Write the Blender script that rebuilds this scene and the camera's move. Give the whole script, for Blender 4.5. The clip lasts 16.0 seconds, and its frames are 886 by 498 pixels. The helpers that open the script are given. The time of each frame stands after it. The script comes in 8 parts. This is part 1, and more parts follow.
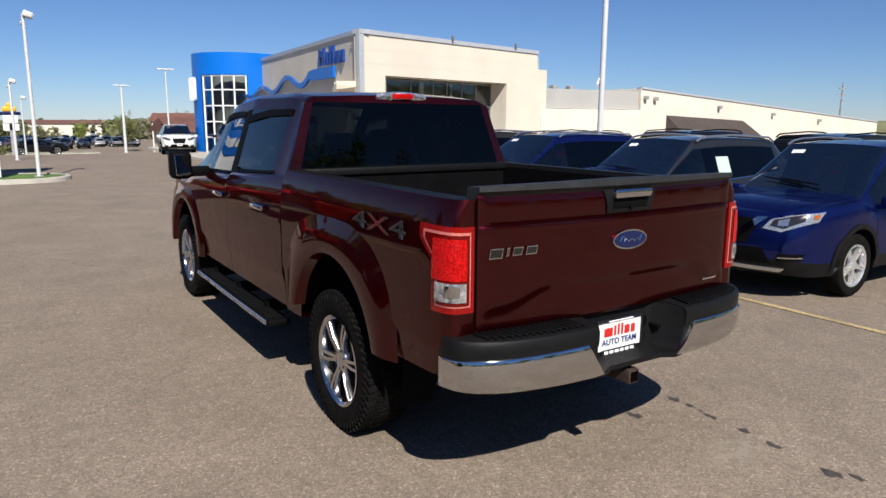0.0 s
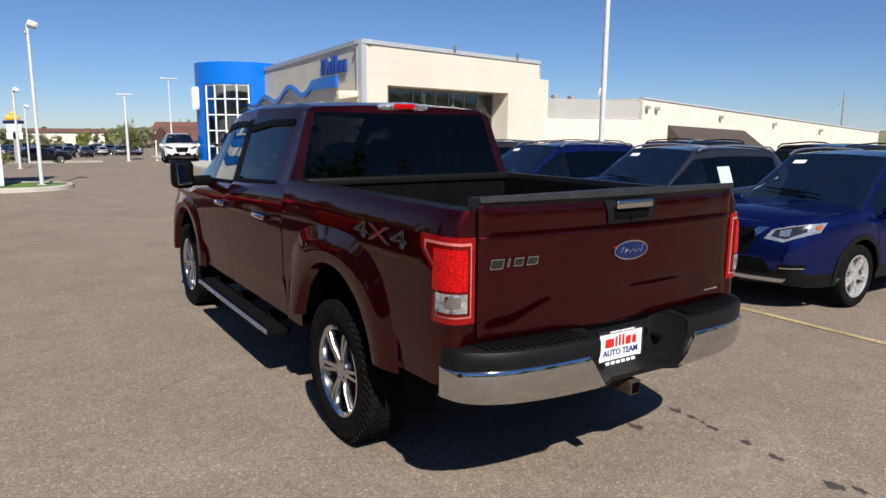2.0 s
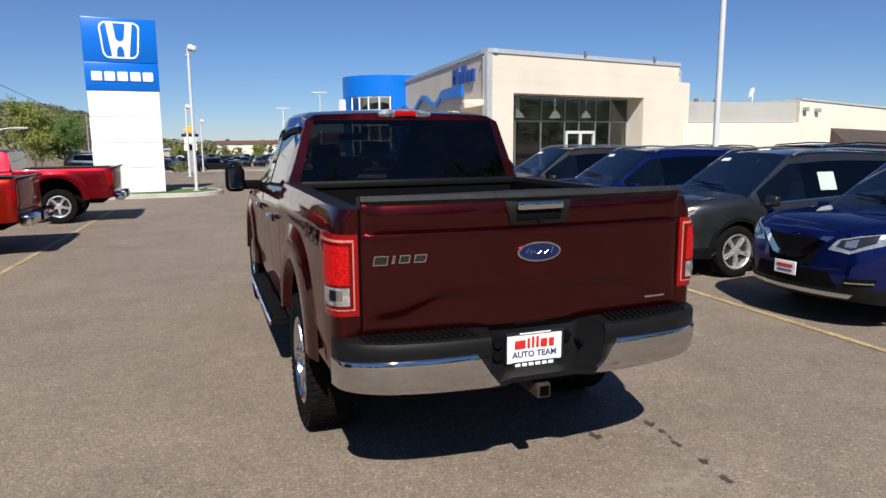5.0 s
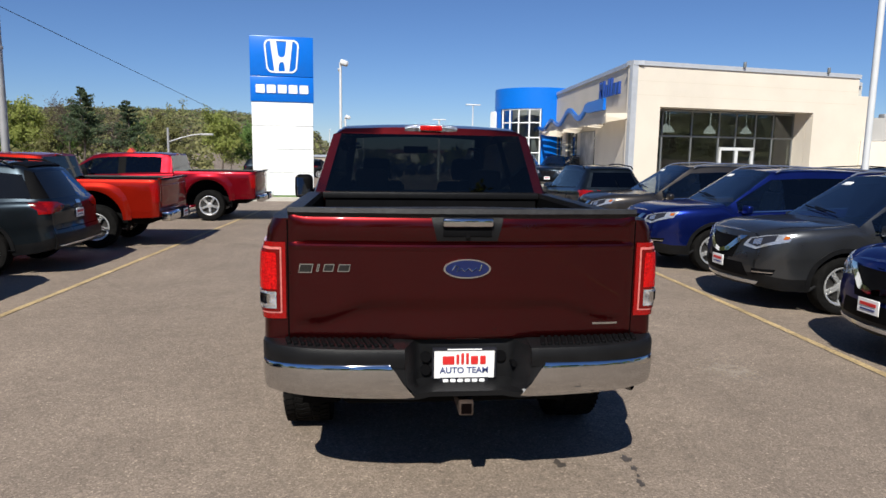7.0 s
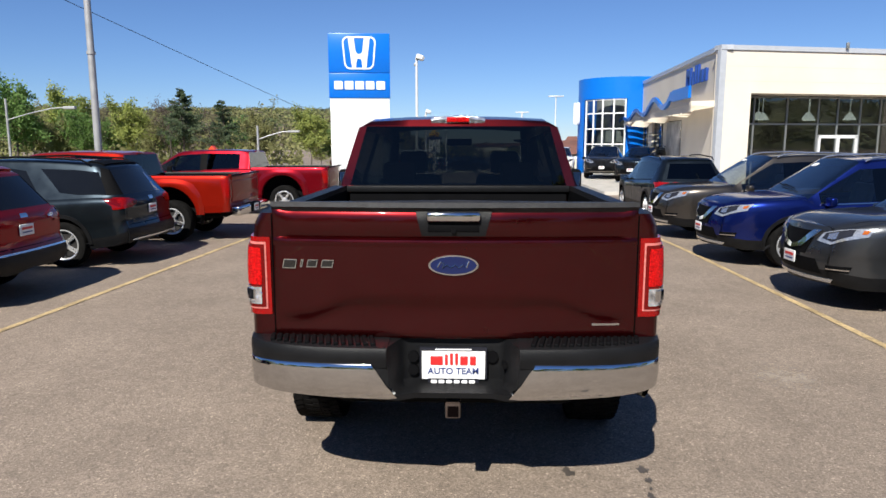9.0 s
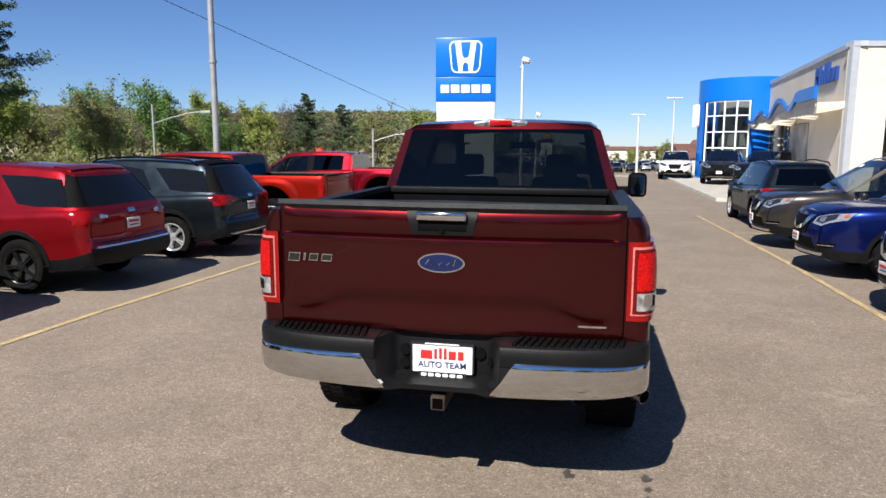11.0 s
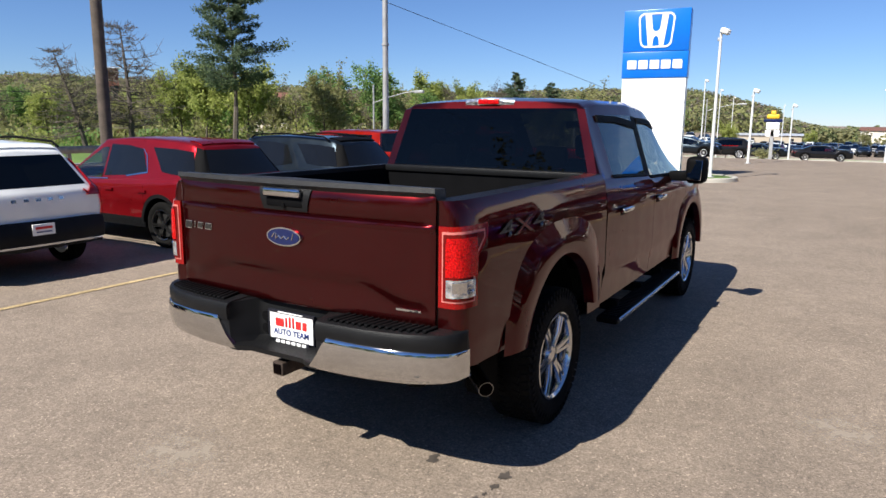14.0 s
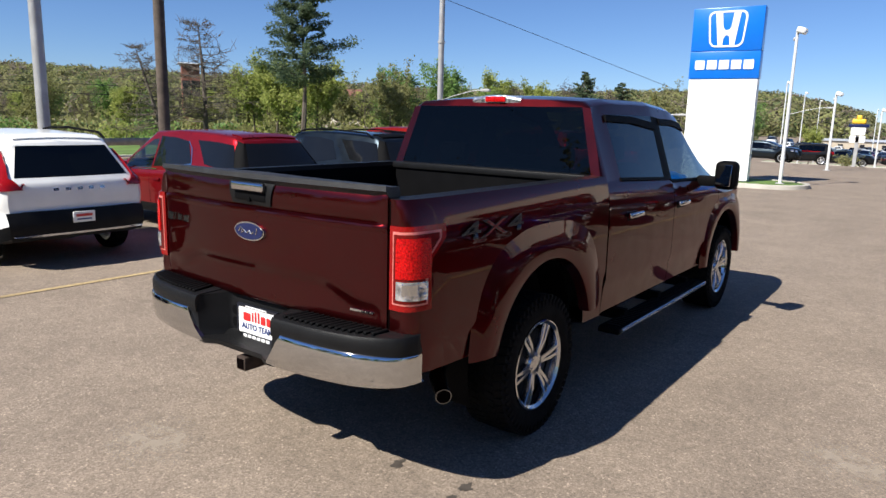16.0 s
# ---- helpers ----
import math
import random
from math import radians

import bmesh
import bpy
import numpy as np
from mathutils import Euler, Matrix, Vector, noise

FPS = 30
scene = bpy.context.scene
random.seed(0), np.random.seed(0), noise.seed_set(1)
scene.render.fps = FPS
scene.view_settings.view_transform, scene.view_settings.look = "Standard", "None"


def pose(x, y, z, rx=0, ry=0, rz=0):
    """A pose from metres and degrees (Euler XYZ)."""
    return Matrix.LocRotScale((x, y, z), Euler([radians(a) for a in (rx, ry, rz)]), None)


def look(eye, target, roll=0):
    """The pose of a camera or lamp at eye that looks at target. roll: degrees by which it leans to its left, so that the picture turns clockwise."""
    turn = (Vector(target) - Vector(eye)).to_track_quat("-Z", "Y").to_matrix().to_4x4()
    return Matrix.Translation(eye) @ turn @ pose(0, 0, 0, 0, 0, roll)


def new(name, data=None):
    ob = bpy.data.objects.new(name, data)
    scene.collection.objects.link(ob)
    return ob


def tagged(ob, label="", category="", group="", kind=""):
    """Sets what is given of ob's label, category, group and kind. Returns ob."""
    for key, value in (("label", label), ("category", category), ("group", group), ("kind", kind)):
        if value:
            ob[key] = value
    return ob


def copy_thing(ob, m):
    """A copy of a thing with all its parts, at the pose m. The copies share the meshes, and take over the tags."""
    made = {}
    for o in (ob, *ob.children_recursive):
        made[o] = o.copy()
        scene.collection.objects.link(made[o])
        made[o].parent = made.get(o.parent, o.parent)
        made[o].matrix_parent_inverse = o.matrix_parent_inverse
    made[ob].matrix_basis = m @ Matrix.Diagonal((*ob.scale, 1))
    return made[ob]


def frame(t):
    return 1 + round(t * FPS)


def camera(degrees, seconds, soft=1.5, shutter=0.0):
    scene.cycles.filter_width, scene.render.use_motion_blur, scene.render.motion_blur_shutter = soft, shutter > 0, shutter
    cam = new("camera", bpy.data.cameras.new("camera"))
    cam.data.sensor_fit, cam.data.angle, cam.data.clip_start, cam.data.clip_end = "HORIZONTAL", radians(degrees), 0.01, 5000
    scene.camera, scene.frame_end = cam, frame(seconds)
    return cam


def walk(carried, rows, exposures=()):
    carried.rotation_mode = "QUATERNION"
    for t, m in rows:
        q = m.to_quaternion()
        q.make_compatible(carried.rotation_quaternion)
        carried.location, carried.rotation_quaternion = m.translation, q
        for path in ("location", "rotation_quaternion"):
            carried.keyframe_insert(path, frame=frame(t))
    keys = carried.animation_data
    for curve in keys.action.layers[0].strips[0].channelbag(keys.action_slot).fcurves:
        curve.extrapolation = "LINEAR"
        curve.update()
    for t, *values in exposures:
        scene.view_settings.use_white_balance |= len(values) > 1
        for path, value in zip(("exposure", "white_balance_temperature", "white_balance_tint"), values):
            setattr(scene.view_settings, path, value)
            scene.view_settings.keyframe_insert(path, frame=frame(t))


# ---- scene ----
cam = camera(66.0, 16.0)
PATH = [
    (0, (-2.498, -2.233, 1.769), (-1.433, -0.58, 1.4), 0.3),
    (0.5, (-2.493, -2.229, 1.769), (-1.433, -0.572, 1.408), 0.4),
    (1, (-2.496, -2.232, 1.774), (-1.435, -0.574, 1.422), 0.4),
    (1.5, (-2.497, -2.228, 1.774), (-1.433, -0.569, 1.431), 0.5),
    (2, (-2.494, -2.233, 1.775), (-1.431, -0.574, 1.432), 0.4),
    (2.5, (-2.497, -2.232, 1.776), (-1.439, -0.572, 1.423), 0.1),
    (3, (-2.486, -2.277, 1.792), (-1.453, -0.597, 1.457), -0.6),
    (5.3, (-1.371, -2.945, 1.75), (-0.77, -1.066, 1.423), -0.2),
    (5.5, (-1.296, -2.977, 1.766), (-0.732, -1.087, 1.433), -0.1),
    (6, (-1.01, -3.014, 1.755), (-0.559, -1.093, 1.428), 0.0),
    (6.5, (-0.744, -3.042, 1.773), (-0.422, -1.093, 1.464), 0.4),
    (7, (-0.443, -3.194, 1.781), (-0.242, -1.225, 1.492), 0.9),
    (7.5, (-0.236, -3.191, 1.769), (-0.13, -1.216, 1.475), 1.1),
    (8, (-0.065, -3.082, 1.77), (-0.047, -1.105, 1.468), 0.7),
    (10.3, (0.226, -3.07, 1.772), (0.003, -1.107, 1.461), -0.2),
    (10.5, (0.353, -3.106, 1.768), (0.073, -1.15, 1.461), -0.1),
    (11, (0.656, -3.127, 1.77), (0.254, -1.191, 1.469), 0.2),
    (11.5, (0.974, -3.003, 1.766), (0.434, -1.102, 1.463), 0.5),
    (12, (1.305, -2.94, 1.771), (0.615, -1.091, 1.449), 0.8),
    (12.5, (1.648, -2.881, 1.785), (0.845, -1.079, 1.452), 0.6),
    (13, (1.875, -2.701, 1.759), (1.013, -0.93, 1.408), 0.2),
    (13.5, (2.11, -2.561, 1.762), (1.181, -0.827, 1.396), 0.2),
    (14, (2.409, -2.485, 1.787), (1.4, -0.798, 1.422), 0.5),
    (14.5, (2.529, -2.326, 1.776), (1.462, -0.676, 1.403), 1.1),
    (15, (2.602, -2.174, 1.781), (1.489, -0.555, 1.407), 1.1),
    (15.5, (2.706, -2.119, 1.782), (1.556, -0.526, 1.408), 1.1),
    (16, (2.767, -2.108, 1.785), (1.592, -0.533, 1.413), 1.5),
]
walk(cam, [(t, look(eye, target, roll)) for t, eye, target, roll in PATH],
     [(0, 0.42, 6250, 8), (3, 0.42, 6250, 8), (5.5, 0.36, 6200, 8), (7, 0.4, 6200, 8), (8, 0.6, 6200, 8), (11.5, 0.73, 6200, 8), (13.5, 0.79, 6250, 8), (15, 0.95, 6250, 8), (16, 0.82, 6250, 8)])

# ---- world and sun ----
SUN_TRAVEL = Vector((0.29, 0.98, -1.0)).normalized()
world = bpy.data.worlds.new("sky")
scene.world = world
world.use_nodes = True
wn, wl = world.node_tree.nodes, world.node_tree.links
sky = wn.new("ShaderNodeTexSky")
sky.sky_type, sky.sun_disc = "NISHITA", False
sky.sun_elevation = math.asin(-SUN_TRAVEL.z)
sky.sun_rotation = math.atan2(-SUN_TRAVEL.x, -SUN_TRAVEL.y)
sky.altitude, sky.air_density, sky.dust_density, sky.ozone_density = 1500, 1.0, 0.05, 6.0
wn["Background"].inputs["Strength"].default_value = 0.055
sky_tint = wn.new("ShaderNodeVectorMath")
sky_tint.operation = "MULTIPLY"
sky_tint.inputs[1].default_value = (0.95, 1.0, 1.17)
wl.new(sky.outputs["Color"], sky_tint.inputs[0]), wl.new(sky_tint.outputs[0], wn["Background"].inputs["Color"])
sun_data = bpy.data.lights.new("sun", "SUN")
sun_data.energy, sun_data.angle, sun_data.color = 5.0, radians(0.5), (1.0, 0.93, 0.83)
sun_lamp = new("sun", sun_data)
sun_lamp.matrix_world = look((-10, -40, 40), Vector((-10, -40, 40)) + SUN_TRAVEL)


# ---- materials ----
MATS = {}


def mat(name, color, rough=0.5, metal=0.0, coat=0.0, vary=0.0, scale=6.0, fine=0.0, fine_scale=80.0, bump=0.0, bump_scale=60.0, spec=0.5, rough_vary=0.0):
    """A procedural surface: base colour with broad and fine variation, relief and gloss."""
    if name in MATS:
        return MATS[name]
    m = bpy.data.materials.new(name)
    m.use_nodes = True
    n, l = m.node_tree.nodes, m.node_tree.links
    b = n["Principled BSDF"]
    b.inputs["Base Color"].default_value = (*color, 1)
    b.inputs["Roughness"].default_value = rough
    b.inputs["Metallic"].default_value = metal
    b.inputs["Coat Weight"].default_value = coat
    b.inputs["Coat Roughness"].default_value = 0.02
    b.inputs["Coat IOR"].default_value = 1.30
    b.inputs["Specular IOR Level"].default_value = spec
    tc = n.new("ShaderNodeTexCoord")
    if vary or fine:
        col = None
        for amount, sc in ((vary, scale), (fine, fine_scale)):
            if not amount:
                continue
            t = n.new("ShaderNodeTexNoise")
            t.inputs["Scale"].default_value, t.inputs["Detail"].default_value = sc, 5
            l.new(tc.outputs["Object"], t.inputs["Vector"])
            r = n.new("ShaderNodeMapRange")
            r.inputs[1].default_value, r.inputs[2].default_value = 0.3, 0.7
            r.inputs[3].default_value, r.inputs[4].default_value = 1 - amount, 1 + amount
            l.new(t.outputs["Fac"], r.inputs[0])
            if col is None:
                col = r.outputs[0]
            else:
                k = n.new("ShaderNodeMath")
                k.operation = "MULTIPLY"
                l.new(col, k.inputs[0]), l.new(r.outputs[0], k.inputs[1])
                col = k.outputs[0]
        v = n.new("ShaderNodeVectorMath")
        v.operation = "SCALE"
        v.inputs[0].default_value = color
        l.new(col, v.inputs["Scale"])
        l.new(v.outputs[0], b.inputs["Base Color"])
    if rough_vary:
        t = n.new("ShaderNodeTexNoise")
        t.inputs["Scale"].default_value, t.inputs["Detail"].default_value = scale * 1.7, 6
        l.new(tc.outputs["Object"], t.inputs["Vector"])
        r = n.new("ShaderNodeMapRange")
        r.inputs[1].default_value, r.inputs[2].default_value = 0.3, 0.7
        r.inputs[3].default_value, r.inputs[4].default_value = max(0.01, rough - rough_vary), rough + rough_vary
        l.new(t.outputs["Fac"], r.inputs[0]), l.new(r.outputs[0], b.inputs["Roughness"])
    if bump:
        t = n.new("ShaderNodeTexNoise")
        t.inputs["Scale"].default_value, t.inputs["Detail"].default_value = bump_scale, 4
        l.new(tc.outputs["Object"], t.inputs["Vector"])
        u = n.new("ShaderNodeBump")
        u.inputs["Strength"].default_value, u.inputs["Distance"].default_value = bump, 0.01
        l.new(t.outputs["Fac"], u.inputs["Height"]), l.new(u.outputs[0], b.inputs["Normal"])
    MATS[name] = m
    return m


def paint(name, color, metal=0.45):
    """Clear-coated car paint with flake and a little dust."""
    m = mat(name, color, 0.32, metal, 0.7, vary=0.06, scale=3.0, fine=0.10, fine_scale=900.0, rough_vary=0.05, spec=0.1)
    top = max(color)
    m.node_tree.nodes["Principled BSDF"].inputs["Coat IOR"].default_value = 1.42
    m.node_tree.nodes["Principled BSDF"].inputs["Coat Roughness"].default_value = 0.02
    m.node_tree.nodes["Principled BSDF"].inputs["Specular Tint"].default_value = (*(0.10 + 0.38 * c / top for c in color), 1)
    return m


def glass(name, tint, ior=1.5):
    if name in MATS:
        return MATS[name]
    m = bpy.data.materials.new(name)
    m.use_nodes = True
    n, l = m.node_tree.nodes, m.node_tree.links
    n.remove(n["Principled BSDF"])
    tr, gl, mx, fr = n.new("ShaderNodeBsdfTransparent"), n.new("ShaderNodeBsdfGlossy"), n.new("ShaderNodeMixShader"), n.new("ShaderNodeLayerWeight")
    fr.inputs["Blend"].default_value = 0.5
    pw, ad = n.new("ShaderNodeMath"), n.new("ShaderNodeMath")
    pw.operation, ad.operation = "POWER", "MULTIPLY_ADD"
    f0 = 1.6 * ((ior - 1) / (ior + 1)) ** 2
    pw.inputs[1].default_value = 5.0
    ad.inputs[1].default_value, ad.inputs[2].default_value = 0.92 - f0, f0
    l.new(fr.outputs["Facing"], pw.inputs[0]), l.new(pw.outputs[0], ad.inputs[0])
    tr.inputs["Color"].default_value = (*tint, 1)
    gl.inputs["Roughness"].default_value = 0.01
    l.new(ad.outputs[0], mx.inputs[0]), l.new(tr.outputs[0], mx.inputs[1]), l.new(gl.outputs[0], mx.inputs[2])
    l.new(mx.outputs[0], n["Material Output"].inputs["Surface"])
    MATS[name] = m
    return m


def lens(name, color, rough=0.06):
    return mat(name, color, rough, 0.0, 0.3, spec=0.35, fine=0.3, fine_scale=140, bump=0.07, bump_scale=260)


BLACK_PLASTIC = mat("black_plastic", (0.0042, 0.0042, 0.0047), 0.6, spec=0.04, vary=0.15, bump=0.06, bump_scale=400)
DARK_PLASTIC = mat("dark_grey_plastic", (0.0068, 0.0069, 0.0075), 0.45, spec=0.16, vary=0.2, scale=9, bump=0.15, bump_scale=500)
RUBBER = mat("tyre_rubber", (0.008, 0.0077, 0.0074), 0.85, spec=0.06, vary=0.3, scale=14, fine=0.2, fine_scale=90, bump=0.2, bump_scale=120)
CHROME = mat("chrome", (0.56, 0.56, 0.56), 0.06, 1.0, vary=0.04, rough_vary=0.03)
ALLOY = mat("alloy_rim", (0.74, 0.74, 0.74), 0.30, 0.75, vary=0.06, rough_vary=0.06)
BLACK_ALLOY = mat("black_alloy", (0.01, 0.01, 0.01), 0.2, 0.0, 0.6)
STEEL = mat("dull_steel", (0.22, 0.20, 0.18), 0.4, 0.9, vary=0.2)
RUST = mat("rusty_steel", (0.035, 0.022, 0.016), 0.8, 0.2, vary=0.4, scale=30, bump=0.3)
WELL = mat("wheel_well", (0.006, 0.006, 0.006), 0.9, spec=0.05, vary=0.3)
CABIN = mat("cabin_cloth", (0.08, 0.078, 0.075), 0.85, vary=0.2, scale=20)
GLASS_DARK = glass("privacy_glass", (0.05, 0.053, 0.05), 1.45)
GLASS_REAR = glass("dark_rear_glass", (0.055, 0.058, 0.056), 1.28)
GLASS_CLEAR = glass("green_tinted_glass", (0.50, 0.55, 0.53), 1.65)
GLASS_SCREEN = glass("windscreen_glass", (0.78, 0.82, 0.80), 2.6)
GLASS_FRONT = glass("front_door_glass", (0.11, 0.13, 0.13), 1.5)
PRIVACY = mat("privacy_glass_sheet", (0.006, 0.0065, 0.007), 0.03, spec=0.4, vary=0.2, scale=2)
GLASS_SHOP = glass("shop_glass", (0.42, 0.46, 0.46), 1.7)
RED_LENS = lens("red_lens", (0.22, 0.0025, 0.0025))
RED_DARK = lens("red_lens_deep", (0.11, 0.001, 0.001))
# facets are bump; the strong colour mottling paints sparkle into both lenses
BRAKE_LENS = mat("faceted_red_lens_sparkle", (0.42, 0.004, 0.004), 0.12, 0.0, 0.12, spec=0.2, fine=0.6, fine_scale=120, bump=0.5, bump_scale=130)
CLEAR_LENS = mat("clear_lens", (0.58, 0.58, 0.60), 0.10, 0.8, 0.3, fine=0.7, fine_scale=30, bump=0.9, bump_scale=42)
PINK_LENS = lens("pale_red_lens", (0.55, 0.16, 0.14), 0.08)
AMBER_LENS = lens("amber_lens", (0.34, 0.085, 0.012))
LAMP_DARK = mat("lamp_housing", (0.03, 0.03, 0.035), 0.1, 0.3, 0.8)
LAMP_CHROME = mat("lamp_reflector", (0.55, 0.56, 0.58), 0.18, 0.85, 0.8)
PLATE_WHITE = mat("plate_white", (0.8, 0.8, 0.78), 0.35, vary=0.03)
PLATE_RED = mat("plate_red", (0.55, 0.02, 0.02), 0.4)
PLATE_BLUE = mat("plate_blue", (0.03, 0.05, 0.18), 0.4)
BADGE_BLUE = mat("badge_blue", (0.004, 0.010, 0.060), 0.3, 0.0, 0.15)
GAP = mat("panel_gap", (0.003, 0.002, 0.002), 0.9, spec=0.0)


# ---- mesh tools ----
from mathutils.bvhtree import BVHTree


def mesh_of(name, bm, materials, sharp=38.0):
    bmesh.ops.recalc_face_normals(bm, faces=bm.faces)
    me = bpy.data.meshes.new(name)
    bm.to_mesh(me)
    bm.free()
    for m in materials if isinstance(materials, (list, tuple)) else [materials]:
        me.materials.append(m)
    if sharp:
        me.polygons.foreach_set("use_smooth", [True] * len(me.polygons))
        me.set_sharp_from_angle(angle=radians(sharp))
    return me


def part(name, bm, material, parent, label="", sharp=38.0):
    """One mesh object under a thing or a part."""
    ob = new(name, mesh_of(name, bm, material, sharp) if isinstance(bm, bmesh.types.BMesh) else bm)
    ob.parent = parent
    if label:
        ob["label"] = label
    return ob


def thing(name, label, category, group="", kind="", at=None):
    ob = new(name)
    ob.empty_display_size = 0.2
    tagged(ob, label, category, group, kind)
    if at is not None:
        ob.matrix_world = at
    return ob


def solo(name, bm, material, label, category, group="", kind="", at=None, sharp=38.0):
    ob = new(name, mesh_of(name, bm, material, sharp))
    tagged(ob, label, category, group, kind)
    if at is not None:
        ob.matrix_world = at
    return ob


def add_box(bm, lo, hi, bevel=0.0, seg=2, m=None):
    r = bmesh.ops.create_cube(bm, size=1.0)["verts"]
    for v in r:
        v.co = Vector([lo[i] + (v.co[i] + 0.5) * (hi[i] - lo[i]) for i in range(3)])
    if bevel:
        es = {e for v in r for e in v.link_edges}
        r2 = bmesh.ops.bevel(bm, geom=list(es), offset=bevel, segments=seg, affect="EDGES", profile=0.5)
        r = list({v for f in r2["faces"] for v in f.verts} | {v for v in r if v.is_valid})
    if m is not None:
        bmesh.ops.transform(bm, matrix=m, verts=r)
    return r


def box(lo, hi, bevel=0.0, seg=2, m=None):
    bm = bmesh.new()
    add_box(bm, lo, hi, bevel, seg, m)
    return bm


def add_tube(bm, a, b, r0, r1=None, seg=16, caps=True):
    a, b = Vector(a), Vector(b)
    r1 = r0 if r1 is None else r1
    turn = (b - a).to_track_quat("Z", "Y").to_matrix()
    rings = []
    for c, r in ((a, r0), (b, r1)):
        rings.append([bm.verts.new(c + turn @ Vector((r * math.cos(2 * math.pi * k / seg), r * math.sin(2 * math.pi * k / seg), 0))) for k in range(seg)])
    for k in range(seg):
        j = (k + 1) % seg
        bm.faces.new((rings[0][k], rings[0][j], rings[1][j], rings[1][k]))
    if caps:
        bm.faces.new(rings[0][::-1]), bm.faces.new(rings[1])
    return rings


def tube(a, b, r0, r1=None, seg=16):
    bm = bmesh.new()
    add_tube(bm, a, b, r0, r1, seg)
    return bm


def add_sweep(bm, path, r, seg=8, taper=1.0):
    """A round tube along a path of points."""
    path = [Vector(p) for p in path]
    rings = []
    for i, p in enumerate(path):
        d = (path[min(i + 1, len(path) - 1)] - path[max(i - 1, 0)]).normalized()
        t = d.to_track_quat("Z", "Y").to_matrix()
        rr = r * (1 + (taper - 1) * i / max(1, len(path) - 1))
        rings.append([bm.verts.new(p + t @ Vector((rr * math.cos(2 * math.pi * k / seg), rr * math.sin(2 * math.pi * k / seg), 0))) for k in range(seg)])
    for A, B in zip(rings, rings[1:]):
        for k in range(seg):
            j = (k + 1) % seg
            bm.faces.new((A[k], A[j], B[j], B[k]))
    bm.faces.new(rings[0][::-1]), bm.faces.new(rings[-1])


def add_revolve(bm, profile, seg=48, axis="x", closed=True):
    """Turns a profile of (along, radius) round the axis."""
    rings = []
    for k in range(seg):
        a = 2 * math.pi * k / seg
        c, s = math.cos(a), math.sin(a)
        ring = []
        for u, r in profile:
            ring.append(bm.verts.new((u, r * c, r * s) if axis == "x" else (r * c, r * s, u) if axis == "z" else (r * c, u, r * s)))
        rings.append(ring)
    n = len(profile)
    for k in range(seg):
        A, B = rings[k], rings[(k + 1) % seg]
        for i in range(n if closed else n - 1):
            j = (i + 1) % n
            bm.faces.new((A[i], A[j], B[j], B[i]))


def add_prism(bm, outline, axis, lo, hi, m=None):
    """A flat outline, given in the two other axes, made thick along one axis."""
    def at(p, d):
        return {"x": (d, p[0], p[1]), "y": (p[0], d, p[1]), "z": (p[0], p[1], d)}[axis]
    A = [bm.verts.new(at(p, lo)) for p in outline]
    B = [bm.verts.new(at(p, hi)) for p in outline]
    bm.faces.new(A), bm.faces.new(B[::-1])
    for k in range(len(A)):
        j = (k + 1) % len(A)
        bm.faces.new((A[k], B[k], B[j], A[j]))
    if m is not None:
        bmesh.ops.transform(bm, matrix=m, verts=A + B)
    return A + B


def add_grid(bm, rows, close_u=False):
    vs = [[bm.verts.new(p) for p in r] for r in rows]
    for A, B in zip(vs, vs[1:]):
        n = len(A)
        for i in range(n if close_u else n - 1):
            j = (i + 1) % n
            bm.faces.new((A[i], A[j], B[j], B[i]))
    return vs


def fine(points, per):
    """Smooth in-between points through the given ones."""
    p = [np.array(q, float) for q in points]
    out = []
    for i in range(len(p) - 1):
        a, b, c, d = p[max(i - 1, 0)], p[i], p[i + 1], p[min(i + 2, len(p) - 1)]
        for k in range(per):
            t = k / per
            out.append(0.5 * (2 * b + (c - a) * t + (2 * a - 5 * b + 4 * c - d) * t * t + (3 * b - a - 3 * c + d) * t ** 3))
    out.append(p[-1])
    return out


